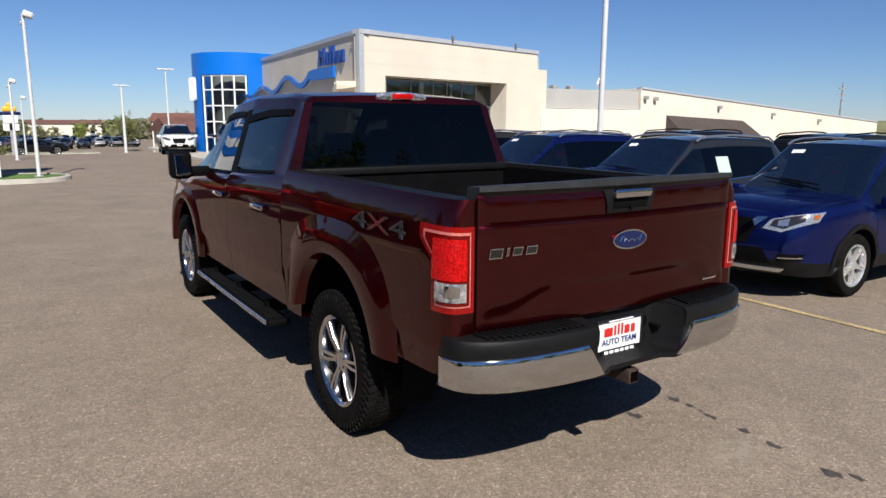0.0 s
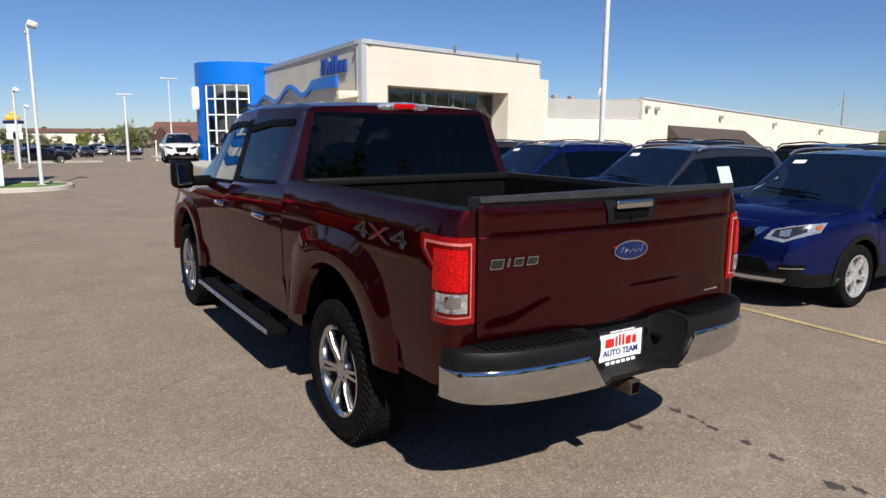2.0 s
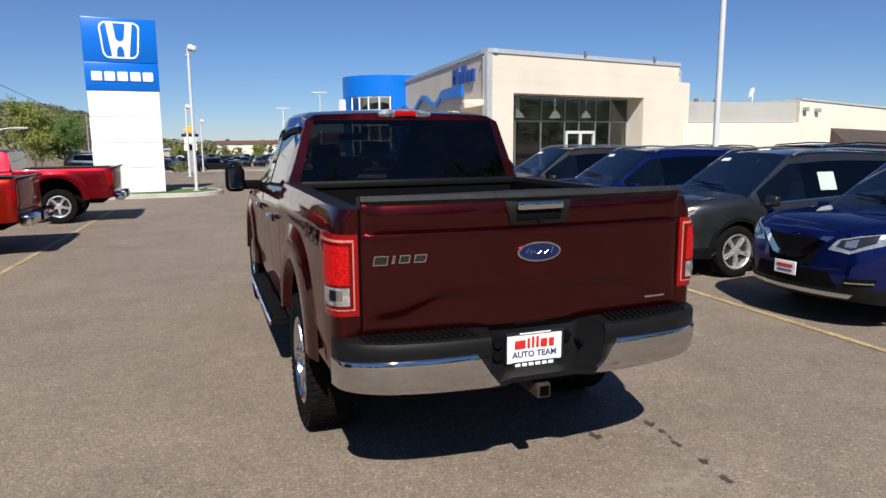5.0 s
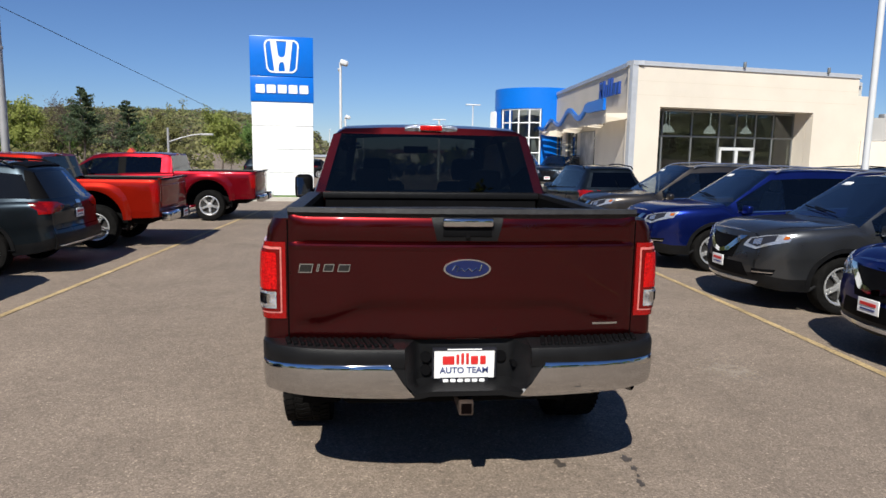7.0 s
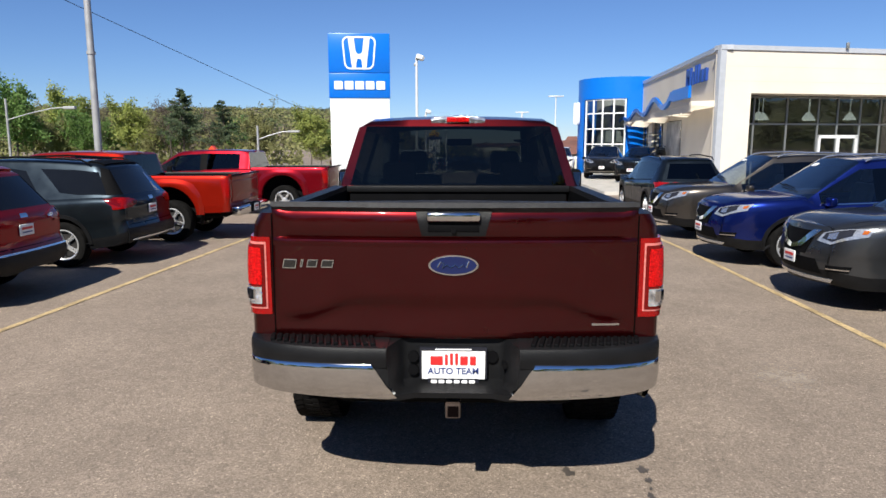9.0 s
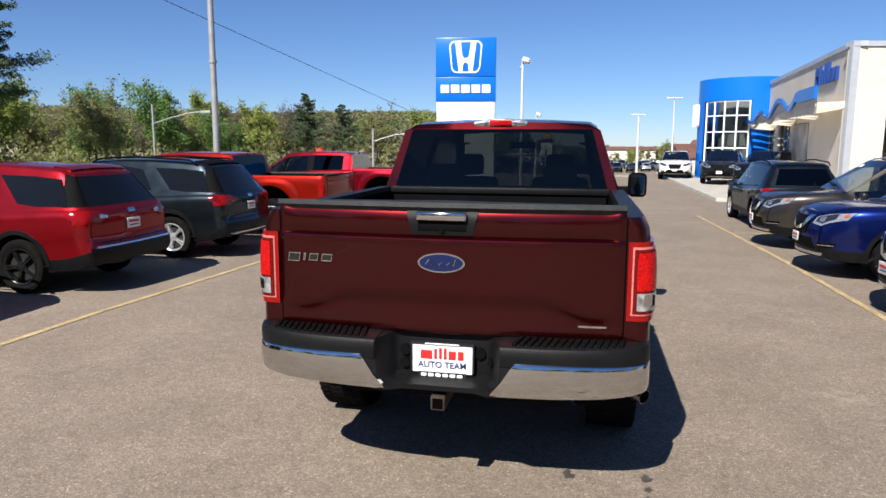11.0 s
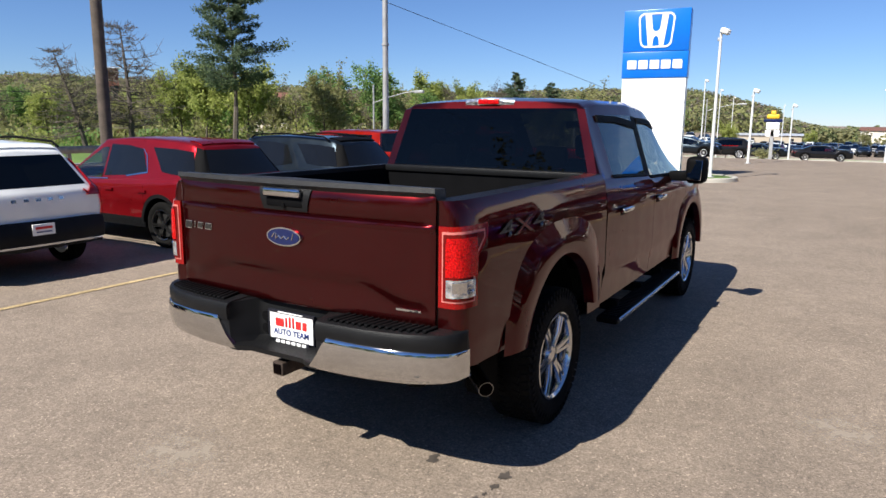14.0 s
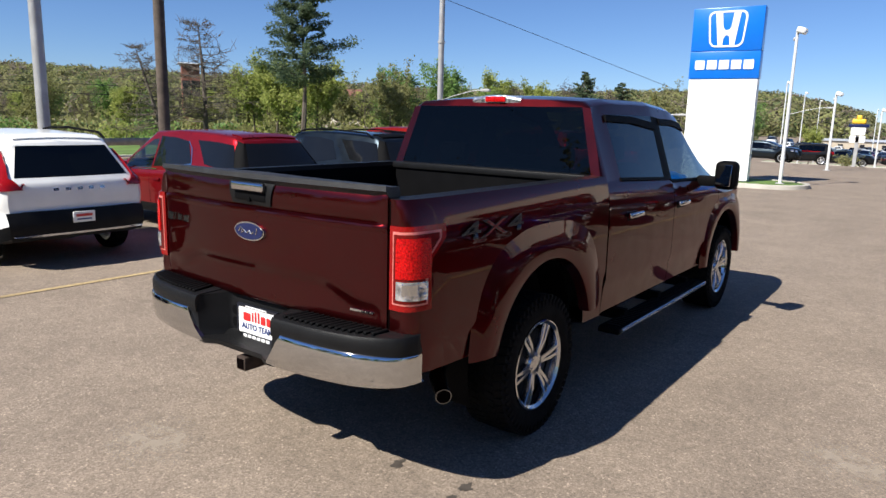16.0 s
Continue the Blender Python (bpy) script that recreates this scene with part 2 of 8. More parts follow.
def half_solid(rows, region, cap_region, cols, bow_front=0.0, bow_rear=0.0):
    """A closed body from half sections (x >= 0, first and last point on the middle plane), rear to front. Faces carry their region's number."""
    names = ["body"]
    bm = bmesh.new()
    S, R = len(rows), len(rows[0])

    def number(name):
        if name not in names:
            names.append(name)
        return names.index(name)
    right = [[bm.verts.new(p) for p in r] for r in rows]
    left = [[right[s][r] if r in (0, R - 1) else bm.verts.new((-rows[s][r][0], rows[s][r][1], rows[s][r][2])) for r in range(R)] for s in range(S)]
    for side, V in ((1, right), (-1, left)):
        for s in range(S - 1):
            for r in range(R - 1):
                q = [V[s][r], V[s + 1][r], V[s + 1][r + 1], V[s][r + 1]]
                f = bm.faces.new(q if side > 0 else q[::-1])
                f.material_index = number(region(s, r, side))
    for end, s, bow in (("rear", 0, -bow_rear), ("front", S - 1, bow_front)):
        grid = []
        for r in range(1, R - 1):
            a, b = right[s][r], left[s][r]
            line = [a]
            for c in cols[1:-1]:
                p = a.co.lerp(b.co, (1 - c) / 2)
                p.y += bow * (1 - c * c)
                line.append(bm.verts.new(p))
            line.append(b)
            grid.append(line)
        for k in range(len(grid) - 1):
            for c in range(len(cols) - 1):
                f = bm.faces.new((grid[k][c], grid[k][c + 1], grid[k + 1][c + 1], grid[k + 1][c]))
                f.material_index = number(cap_region(end, k + 1, (cols[c] + cols[c + 1]) / 2))
        bm.faces.new([right[s][0]] + grid[0]), bm.faces.new([right[s][R - 1]] + grid[-1][::-1])
    bmesh.ops.recalc_face_normals(bm, faces=bm.faces)
    return bm, names


def cut_away(bm, cutters, index):
    """The solid bm less the solids in cutters; the new walls carry that face number."""
    me = bpy.data.meshes.new("solid")
    bm.to_mesh(me)
    a = new("solid", me)
    for k in range(index + 1):
        me.materials.append(WELL)
    cm = bpy.data.meshes.new("cutter")
    for f in cutters.faces:
        f.material_index = index
    bmesh.ops.recalc_face_normals(cutters, faces=cutters.faces)
    cutters.to_mesh(cm)
    cutters.free()
    for k in range(index + 1):
        cm.materials.append(WELL)
    b = new("cutter", cm)
    mod = a.modifiers.new("cut", "BOOLEAN")
    mod.operation, mod.object, mod.solver = "DIFFERENCE", b, "EXACT"
    dg = bpy.context.evaluated_depsgraph_get()
    out = bpy.data.meshes.new_from_object(a.evaluated_get(dg))
    res = bmesh.new()
    res.from_mesh(out)
    bpy.data.objects.remove(a), bpy.data.objects.remove(b)
    for m in (me, cm, out):
        bpy.data.meshes.remove(m)
    bm.free()
    return res


def take(bm, index):
    """A copy of the faces that carry a number."""
    out = bm.copy()
    bmesh.ops.delete(out, geom=[f for f in out.faces if f.material_index != index], context="FACES")
    for f in out.faces:
        f.material_index = 0
    return out


def thick(bm, depth):
    """Gives an open sheet an edge that turns inwards."""
    bmesh.ops.recalc_face_normals(bm, faces=bm.faces)
    bm.normal_update()
    edge = [e for e in bm.edges if e.is_boundary]
    nor = {v: v.normal.copy() for e in edge for v in e.verts}
    ext = bmesh.ops.extrude_edge_only(bm, edges=edge)["geom"]
    kd = {tuple(round(c, 5) for c in v.co): n for v, n in nor.items()}
    for v in ext:
        if isinstance(v, bmesh.types.BMVert):
            v.co -= kd[tuple(round(c, 5) for c in v.co)] * depth
    return bm


def add_patch(bm, tree, rows, way, off=0.004, deep=0.012, lift=None):
    """Lays a grid of points on a surface along a direction, with an edge of its own; way may be a function of the point."""
    front, back = [], []
    for r in rows:
        fr, ba = [], []
        for p in r:
            p = Vector(p)
            d = Vector(way(p) if callable(way) else way).normalized()
            hit, nor, _, _ = tree.ray_cast(p, d, 5.0)
            if hit is None:
                hit, nor, _, _ = tree.find_nearest(p)
            if nor.dot(d) > 0:
                nor = -nor
            fr.append(bm.verts.new(hit + nor * off)), ba.append(bm.verts.new(hit - nor * deep))
        front.append(fr), back.append(ba)
    n, m = len(front), len(front[0])
    for i in range(n - 1):
        for j in range(m - 1):
            bm.faces.new((front[i][j], front[i][j + 1], front[i + 1][j + 1], front[i + 1][j]))
    ring = [(0, j) for j in range(m)] + [(i, m - 1) for i in range(1, n)] + [(n - 1, j) for j in range(m - 2, -1, -1)] + [(i, 0) for i in range(n - 2, 0, -1)]
    for k in range(len(ring)):
        a, b = ring[k], ring[(k + 1) % len(ring)]
        bm.faces.new((front[a[0]][a[1]], back[a[0]][a[1]], back[b[0]][b[1]], front[b[0]][b[1]]))
    return bm


def patch(tree, rows, way, off=0.004, deep=0.012):
    bm = bmesh.new()
    return add_patch(bm, tree, rows, way, off, deep)


def between(top, bottom, m=4, per=4):
    """Rows of points between two lines of equal length."""
    t, b = fine_line(top, per), fine_line(bottom, per)
    return [[tuple(x + (y - x) * k / m for x, y in zip(p, q)) for p, q in zip(t, b)] for k in range(m + 1)]


def fine_line(line, per):
    out = []
    for a, b in zip(line, line[1:]):
        for k in range(per):
            out.append(tuple(x + (y - x) * k / per for x, y in zip(a, b)))
    out.append(tuple(line[-1]))
    return out


def ribbon(line, width, axis):
    """Rows for a narrow strip along a line, broadened along one axis."""
    pts = fine_line(line, 6)
    d = Vector([width / 2 if i == axis else 0 for i in range(3)])
    return [[tuple(Vector(p) - d) for p in pts], [tuple(Vector(p) + d) for p in pts]]


def letters(text, size, depth, font_bold=0.0):
    """A mesh of words in the built-in font, in the x z plane, facing -y, centred."""
    cu = bpy.data.curves.new("words", "FONT")
    cu.body, cu.size, cu.extrude, cu.offset = text, size, depth, font_bold
    cu.align_x, cu.align_y, cu.resolution_u = "CENTER", "CENTER", 3
    ob = new("words", cu)
    dg = bpy.context.evaluated_depsgraph_get()
    me = bpy.data.meshes.new_from_object(ob.evaluated_get(dg))
    bm = bmesh.new()
    bm.from_mesh(me)
    bpy.data.objects.remove(ob), bpy.data.meshes.remove(me), bpy.data.curves.remove(cu)
    bmesh.ops.transform(bm, matrix=pose(0, 0, 0, 90), verts=bm.verts)
    return bm


def loose(name, bm, material, parent, label="", sharp=38.0):
    """One part for each separate piece of a mesh."""
    seen, made = set(), []
    bm.verts.ensure_lookup_table()
    for v0 in bm.verts:
        if v0.index in seen:
            continue
        stack, group = [v0], set()
        while stack:
            v = stack.pop()
            if v.index in group:
                continue
            group.add(v.index)
            stack += [e.other_vert(v) for e in v.link_edges if e.other_vert(v).index not in group]
        seen |= group
        pc = bm.copy()
        pc.verts.ensure_lookup_table()
        bmesh.ops.delete(pc, geom=[v for v in pc.verts if v.index not in group], context="VERTS")
        made.append(part(name, pc, material, parent, label, sharp))
    bm.free()
    return made


# ---- vehicles ----
WHEELS = {}
# brake steel, darkened to paint the shade seen between spokes
BRAKE_SHADE = mat("brake_steel_and_shade", (0.035, 0.033, 0.032), 0.55, 0.6, vary=0.2)
HEADLAMP = mat("headlamp_cover", (0.46, 0.47, 0.48), 0.10, 0.6, 0.8, fine=0.3, fine_scale=40)


def add_spoke(bm, r0, r1, w0, w1, x0, x1, angle, th=0.03, skew=0.0):
    """A tapered bar from hub to rim, seen from the side."""
    m = Matrix.Rotation(angle, 4, "X")
    vs = []
    for r, w, x in ((r0, w0, x0), ((r0 + r1) / 2, (w0 + w1) / 2, (x0 + x1) / 2 + 0.008), (r1, w1, x1)):
        sk = skew * (r - r0) / (r1 - r0)
        vs.append([bm.verts.new(m @ Vector(p)) for p in ((x, sk - w * 0.36, r), (x, sk + w * 0.36, r), (x - 0.012, sk + w / 2, r), (x - th, sk + w / 2, r), (x - th, sk - w / 2, r), (x - 0.012, sk - w / 2, r))])
    for A, B in zip(vs, vs[1:]):
        for k in range(6):
            j = (k + 1) % 6
            bm.faces.new((A[k], A[j], B[j], B[k]))
    bm.faces.new(vs[0]), bm.faces.new(vs[-1][::-1])


def wheel_meshes(key, r, w, rim_r, spokes, twin, rim_mat, tread):
    if key in WHEELS:
        return WHEELS[key]
    bm = bmesh.new()
    h = w / 2
    rr = rim_r
    add_revolve(bm, [(-h * 0.8, rr), (-h, rr + 0.03), (-h, rr + (r - rr) * 0.55), (-h * 0.92, r - 0.022), (-h * 0.7, r - 0.006), (0, r), (h * 0.7, r - 0.006), (h * 0.92, r - 0.022), (h, rr + (r - rr) * 0.6),
                      (h * 1.01, rr + (r - rr) * 0.45), (h * 0.98, rr + 0.03), (h * 0.9, rr + 0.008), (h * 0.8, rr)], 64)
    blocks = None
    smooth_tyre = mesh_of("tyre", bm, RUBBER, 30)
    if tread:
        bm = bmesh.new()
        n = 54
        for k in range(n):
            for row, (x0, x1, turn) in enumerate(((-0.97, -0.60, 0.25), (-0.52, -0.2, -0.3), (-0.14, 0.14, 0.3), (0.2, 0.52, -0.3), (0.60, 0.97, 0.25))):
                a = 2 * math.pi * (k + 0.5 * (row % 2)) / n
                ln = 2 * math.pi * r / n * 0.36
                edge = abs(x0 + x1) > 1.2
                add_box(bm, (x0 * h, -ln, r - (0.03 if edge else 0.012)), (x1 * h, ln, r + (0.0 if edge else 0.004)), 0, 1, Matrix.Rotation(a, 4, "X") @ Matrix.Rotation(turn, 4, "Z"))
        for k in range(n):
            a = 2 * math.pi * k / n
            add_box(bm, (h * 0.9, -0.010, r - 0.062), (h * 1.015, 0.010, r - 0.024), 0, 1, Matrix.Rotation(a, 4, "X"))
    tyre = smooth_tyre
    if tread:
        blocks = mesh_of("tread", bm, RUBBER, 30)
    bm = bmesh.new()
    add_revolve(bm, [(h * 0.93, rr + 0.004), (h * 0.95, rr - 0.006), (h * 0.86, rr - 0.022), (h * 0.55, rr - 0.032), (-h * 0.6, rr - 0.04), (-h * 0.7, rr + 0.002), (-h * 0.5, rr + 0.004)], 56)
    hub = h * 0.74
    turns = []
    for k in range(spokes):
        a = 2 * math.pi * (k + 0.25) / spokes
        for s in ((-1, 1) if twin else (0,)):
            turns.append((s, a + s * 0.17))
    spokes_ = []
    for s in ((-1, 1) if twin else (0,)):
        sb = bmesh.new()
        if twin:
            add_spoke(sb, 0.045, rr - 0.018, 0.030, 0.024, hub, h * 0.86, 0, 0.045, s * 0.018)
        else:
            add_spoke(sb, 0.045, rr - 0.018, 0.066, 0.055, hub, h * 0.86, 0, 0.045)
        spokes_.append(mesh_of("spoke", sb, rim_mat, 35))
    rim = mesh_of("rim", bm, rim_mat, 35)
    bm = bmesh.new()
    add_revolve(bm, [(hub + 0.012, 0.0005), (hub + 0.012, 0.03), (hub + 0.004, 0.062), (hub - 0.02, 0.075), (hub - 0.05, 0.075), (hub - 0.05, 0.0005)], 28, closed=False)
    for k in range(6):
        a = 2 * math.pi * k / 6
        y, z = 0.052 * math.cos(a), 0.052 * math.sin(a)
        add_tube(bm, (hub - 0.01, y, z), (hub + 0.012, y, z), 0.008, seg=6)
    cap = mesh_of("hub_cap", bm, rim_mat, 35)
    bm = bmesh.new()
    # disc widened almost to the rim; its dark colour stands for shade behind spokes
    add_revolve(bm, [(h * 0.36, 0.05), (h * 0.36, rr - 0.05), (h * 0.44, rr - 0.05), (h * 0.44, 0.05)], 32)
    disc = mesh_of("brake_disc", bm, ALLOY if key[0] == "far" else BRAKE_SHADE, 35)
    WHEELS[key] = (rim, tyre, disc, cap, spokes_, turns, blocks)
    return WHEELS[key]


def put_wheel(parent, x, y, r, key, w=0.22, rim_r=0.22, spokes=5, twin=True, rim_mat=None, tread=False, near=True):
    rim, tyre, disc, cap, spokes_, turns, blocks = wheel_meshes(key, r, w, rim_r, spokes, twin, rim_mat or ALLOY, tread)
    s = 1 if x > 0 else -1
    wh = part("wheel", rim, None, parent)
    wh.matrix_local = pose(x - s * w / 2, y, r, 17 * (y > 0) + 5, 0, 0 if s > 0 else 180)
    part("tyre", tyre, None, wh)
    if blocks:
        tagged(part("tread", blocks, None, wh), kind="stuff")
    part("brake_disc", disc, None, wh)
    part("hub_cap", cap, None, wh)
    if not near:
        return
    for sd, a in turns:
        sp_ = part("spoke", spokes_[(sd + 1) // 2 if len(spokes_) > 1 else 0], None, wh)
        sp_.matrix_local = Matrix.Rotation(a, 4, "X")


def dense(ys, step):
    out = []
    ys = sorted(set(round(y, 4) for y in ys))
    for a, b in zip(ys, ys[1:]):
        n = max(1, math.ceil((b - a) / step))
        out += [a + (b - a) * k / n for k in range(n)]
    return out + [ys[-1]]


def seat(parent, x, y, z, mat_, w=0.5, back=0.62):
    bm = box((x - w / 2, y - 0.25, z), (x + w / 2, y + 0.25, z + 0.16), 0.05)
    add_box(bm, (-w / 2, -0.07, 0), (w / 2, 0.07, back), 0.05, 2, pose(x, y - 0.27, z + 0.08, 12))
    add_box(bm, (-0.13, -0.05, back + 0.02), (0.13, 0.05, back + 0.22), 0.04, 2, pose(x, y - 0.27, z + 0.08, 12))
    part("seat", bm, mat_, parent)


def plate(parent, x, y, z, face=-1):
    """A white dealer's plate with bars of red and blue; face -1 looks to -y."""
    p = part("licence_plate", box((x - 0.135, y - 0.006, z - 0.068), (x + 0.135, y + 0.006, z + 0.068), 0.004, 1), PLATE_WHITE, parent, "white dealer plate with red and blue bars")
    yo = y + face * 0.009
    part("red_bar", box((x - 0.10, yo - 0.002, z + 0.005), (x + 0.10, yo + 0.002, z + 0.035)), PLATE_RED, p)
    part("blue_bar", box((x - 0.09, yo - 0.002, z - 0.036), (x + 0.09, yo + 0.002, z - 0.020)), PLATE_BLUE, p)


def side_mirror(parent, x, y, z, m, size=(0.20, 0.10, 0.14)):
    s = 1 if x > 0 else -1
    bm = box((x - size[0] / 2, y - size[1] / 2, z - size[2] / 2), (x + size[0] / 2, y + size[1] / 2, z + size[2] / 2), min(size) * 0.35, 3)
    add_box(bm, (x - s * size[0] * 0.5 - 0.07, y - 0.02, z - size[2] / 2), (x - s * size[0] * 0.5 + 0.04, y + 0.03, z - size[2] / 2 + 0.05), 0.01)
    mir = part("mirror", bm, m, parent)
    part("mirror_glass", box((x - size[0] / 2 + 0.02, y - size[1] / 2 - 0.004, z - size[2] / 2 + 0.02), (x + size[0] / 2 - 0.02, y - size[1] / 2 + 0.002, z + size[2] / 2 - 0.02), 0.002, 1), CHROME, mir)


def suv(label, colour, at, kind="vee", group="", L=4.68, W=1.84, H=1.68, wheelbase=2.70, tyre_r=0.355, rim=None, twin=True, spokes=5, cladding=True, detail=True, rails=True, hood_z=1.09, light="c", lower=None, plates="fr", sticker=False, sedan=False, category="car", rim_mat=None, roof=None):
    """A passenger car on its wheels, nose along +y, built from lofted half sections."""
    car = thing("car" if sedan else "suv", label, category, group, at=at)
    h, w = L / 2, W / 2
    zs = 0.27
    fy, ry = wheelbase / 2 + 0.03, -wheelbase / 2 + 0.03
    belt = [(-h, H * 0.655), (-h + 0.5, H * 0.65), (-0.6, H * 0.61), (0.3, H * 0.588), (1.05, H * 0.57), (1.25, hood_z - 0.03), (h - 0.45, hood_z - 0.07), (h - 0.12, hood_z - 0.125), (h, hood_z - 0.18)]
    if sedan:
        top = [(-h, 0.98), (-h + 0.12, 1.03), (-h + 0.75, 1.05), (-h + 1.5, H - 0.04), (-0.3, H), (0.25, H - 0.03), (1.12, hood_z), (h - 0.45, hood_z - 0.07), (h - 0.12, hood_z - 0.17), (h, hood_z - 0.27)]
        belt[0], belt[1] = (-h, 0.9), (-h + 0.5, 0.93)
    else:
        top = [(-h, H - 0.115), (-h + 0.25, H - 0.085), (-h + 0.9, H - 0.03), (-h + 1.5, H - 0.004), (-0.3, H), (0.35, H - 0.035), (1.15, hood_z + 0.015), (1.3, hood_z), (h - 0.45, hood_z - 0.025), (h - 0.14, hood_z - 0.07), (h, hood_z - 0.125)]
    side = [(-h, w - 0.13), (-h + 0.06, w - 0.07), (-h + 0.2, w - 0.025), (-h + 0.6, w), (0.9, w), (h - 0.70, w - 0.008), (h - 0.45, w - 0.045), (h - 0.22, w - 0.12), (h - 0.08, w - 0.20), (h, w - 0.30)]
    roofw = [(-h, w - 0.36), (-h + 0.5, w - 0.31), (0, w - 0.29), (0.35, w - 0.31), (1.15, w - 0.16), (h - 0.4, w - 0.2), (h, w - 0.36)]
    sill = [(-h, 0.40), (-h + 0.25, 0.32), (-h + 0.7, zs), (h - 0.8, zs), (h - 0.3, 0.26), (h, 0.30)]

    def f(table, y):
        return float(np.interp(y, [p[0] for p in table], [p[1] for p in table]))
    wrap = kind in ("two_tone", "dark_spoiler")
    wins = [(-h + 0.66, -0.98, "quarter_window"), (-0.90, 0.10, "rear_window_side"), (0.17, 0.98, "front_window_side")]
    if wrap:
        wins = [(-h + 0.16, -1.22, "quarter_window"), (-0.86, 0.10, "rear_window_side"), (0.17, 0.98, "front_window_side")]
    if wrap:
        wins = wins[2:]
    if sedan:
        wins = [(-0.95, 0.10, "rear_window_side"), (0.17, 0.98, "front_window_side")]
    marks = [-h, -h + 0.03, -h + 0.07, -h + 0.13, -h + 0.2, h - 0.07, h - 0.03, h, 0.35, 1.15, 1.3] + [v for q in wins for v in q[:2]]
    ys = dense(marks, 0.13 if detail else 0.3)
    rows = []
    for y in ys:
        wb, wr, zb, zr, z0 = f(side, y), f(roofw, y), f(belt, y), f(top, y), f(sill, y)
        zb = min(zb, zr - 0.02)
        mid = (z0 + zb) / 2
        p = [(0, z0), (wb - 0.14, z0), (wb - 0.035, z0 + 0.05), (wb - 0.012, z0 + 0.17), (wb - 0.012, mid - 0.03), (wb, mid + 0.06), (wb - 0.006, zb - 0.14), (wb - 0.025, zb - 0.05), (wb - 0.065, zb), (wb - 0.08, zb + 0.03 * (zr - zb > 0.1))]
        a, b = np.array(p[-1]), np.array((wr, max(zr - 0.055, zb + 0.002)))
        p += [tuple(a + (b - a) * 0.84), tuple(b), (wr * 0.9, zr - 0.018), (wr * 0.5, zr - 0.002), (0, zr + 0.006)]
        lean = max(0.0, 1 - (y + h) / 0.55)
        line = []
        for x, z in p:
            dy = 0
            if not sedan and lean > 0:
                dy = 0.40 * lean * max(0, (z - zb * 0.93) / (H - zb)) + (0.05 * lean if z > 0.62 else 0)
            if y > h - 0.3:
                k = (y - h + 0.3) / 0.3
                dy -= 0.075 * k * max(0, (z - 0.62) / 0.4) + 0.06 * k * max(0, (0.5 - z) / 0.25)
            line.append((x, y + dy, z))
        rows.append(line)
    rows = [[tuple(max(0.0, c) if i == 0 else c for i, c in enumerate(q)) for q in fine(r, 2)] for r in rows]

    def region(s, r, side_):
        y = (ys[s] + ys[s + 1]) / 2
        k = r // 2
        if k == 10 and wrap and y < -h + 0.32:
            return "dark_pillar"
        if k == 9:
            for a, b, nm in wins:
                if a < y < b:
                    return nm + ("_r" if side_ > 0 else "_l")
            if wrap and y < -h + 0.32:
                return "dark_pillar"
            if not wrap and wins[0][0] <= y <= 0.17:
                return "rear_window_side" + ("_r" if side_ > 0 else "_l")
        if k >= 11 and 0.35 < y < 1.13:
            return "windscreen"
        if k >= 11 and sedan and -h + 0.78 < y < -h + 1.48:
            return "back_window"
        if k <= 2 and cladding:
            return "cladding"
        return "body"

    def cap_region(end, r, c):
        k = r // 2
        if end == "rear" and not sedan and k in (9, 10) and abs(c) < (0.96 if wrap or light == "v" else 0.88):
            return "back_window"
        if end == "rear" and wrap and k in (9, 10):
            return "dark_pillar"
        if k <= 2 and cladding:
            return "cladding"
        return "body"
    cols = [-1, -0.95, -0.88, -0.7, -0.45, -0.2, 0, 0.2, 0.45, 0.7, 0.88, 0.95, 1]
    bm, names = half_solid(rows, region, cap_region, cols, 0.13, 0.05)
    tree = BVHTree.FromBMesh(bm)
    well = bmesh.new()
    for sx in (-1, 1):
        for yy in (fy, ry):
            add_tube(well, (sx * (w - 0.32), yy, tyre_r + 0.01), (sx * (w + 0.3), yy, tyre_r + 0.01), tyre_r + 0.055, seg=36)
    names.append("wheel_well")
    bm = cut_away(bm, well, len(names) - 1)
    low = lower or DARK_PLASTIC
    for i, nm in enumerate(names):
        pc = take(bm, i)
        if not pc.faces:
            pc.free()
            continue
        if nm == "body":
            body = part("body", pc, colour, car)
        elif nm == "cladding":
            part("cladding", pc, low, car, "black plastic lower cladding")
        elif nm == "wheel_well":
            loose("wheel_well", pc, WELL, car)
        elif nm == "dark_pillar":
            loose("rear_pillar", pc, BLACK_PLASTIC, car, "gloss black rear pillar")
        else:
            clear = nm.startswith(("windscreen", "front_window"))
            part(nm.removesuffix("_r").removesuffix("_l"), pc, GLASS_SCREEN if nm == "windscreen" else GLASS_CLEAR if clear else PRIVACY if wrap else GLASS_DARK, car)
    bm.free()
    for x, y in ((w - 0.015, fy), (w - 0.015, ry), (0.015 - w, fy), (0.015 - w, ry)):
        put_wheel(car, x, y, tyre_r, (kind, tyre_r, spokes, twin), 0.225, tyre_r * 0.66, spokes, twin, rim_mat, False, detail)
    # arch lips
    for sx in (-1, 1):
        for yy in (fy, ry):
            n = 20
            g = []
            for k in range(n + 1):
                a = radians(-22 + 224 * k / n)
                g.append([])
                for rr_ in (tyre_r + 0.05, tyre_r + 0.075, tyre_r + 0.105):
                    g[-1].append((sx * (w + 0.5), yy + rr_ * math.cos(a), max(0.2, tyre_r + 0.01 + rr_ * math.sin(a))))
            part("arch_trim", patch(tree, g, (-sx, 0, 0), 0.012, 0.01), low if cladding else colour, car)
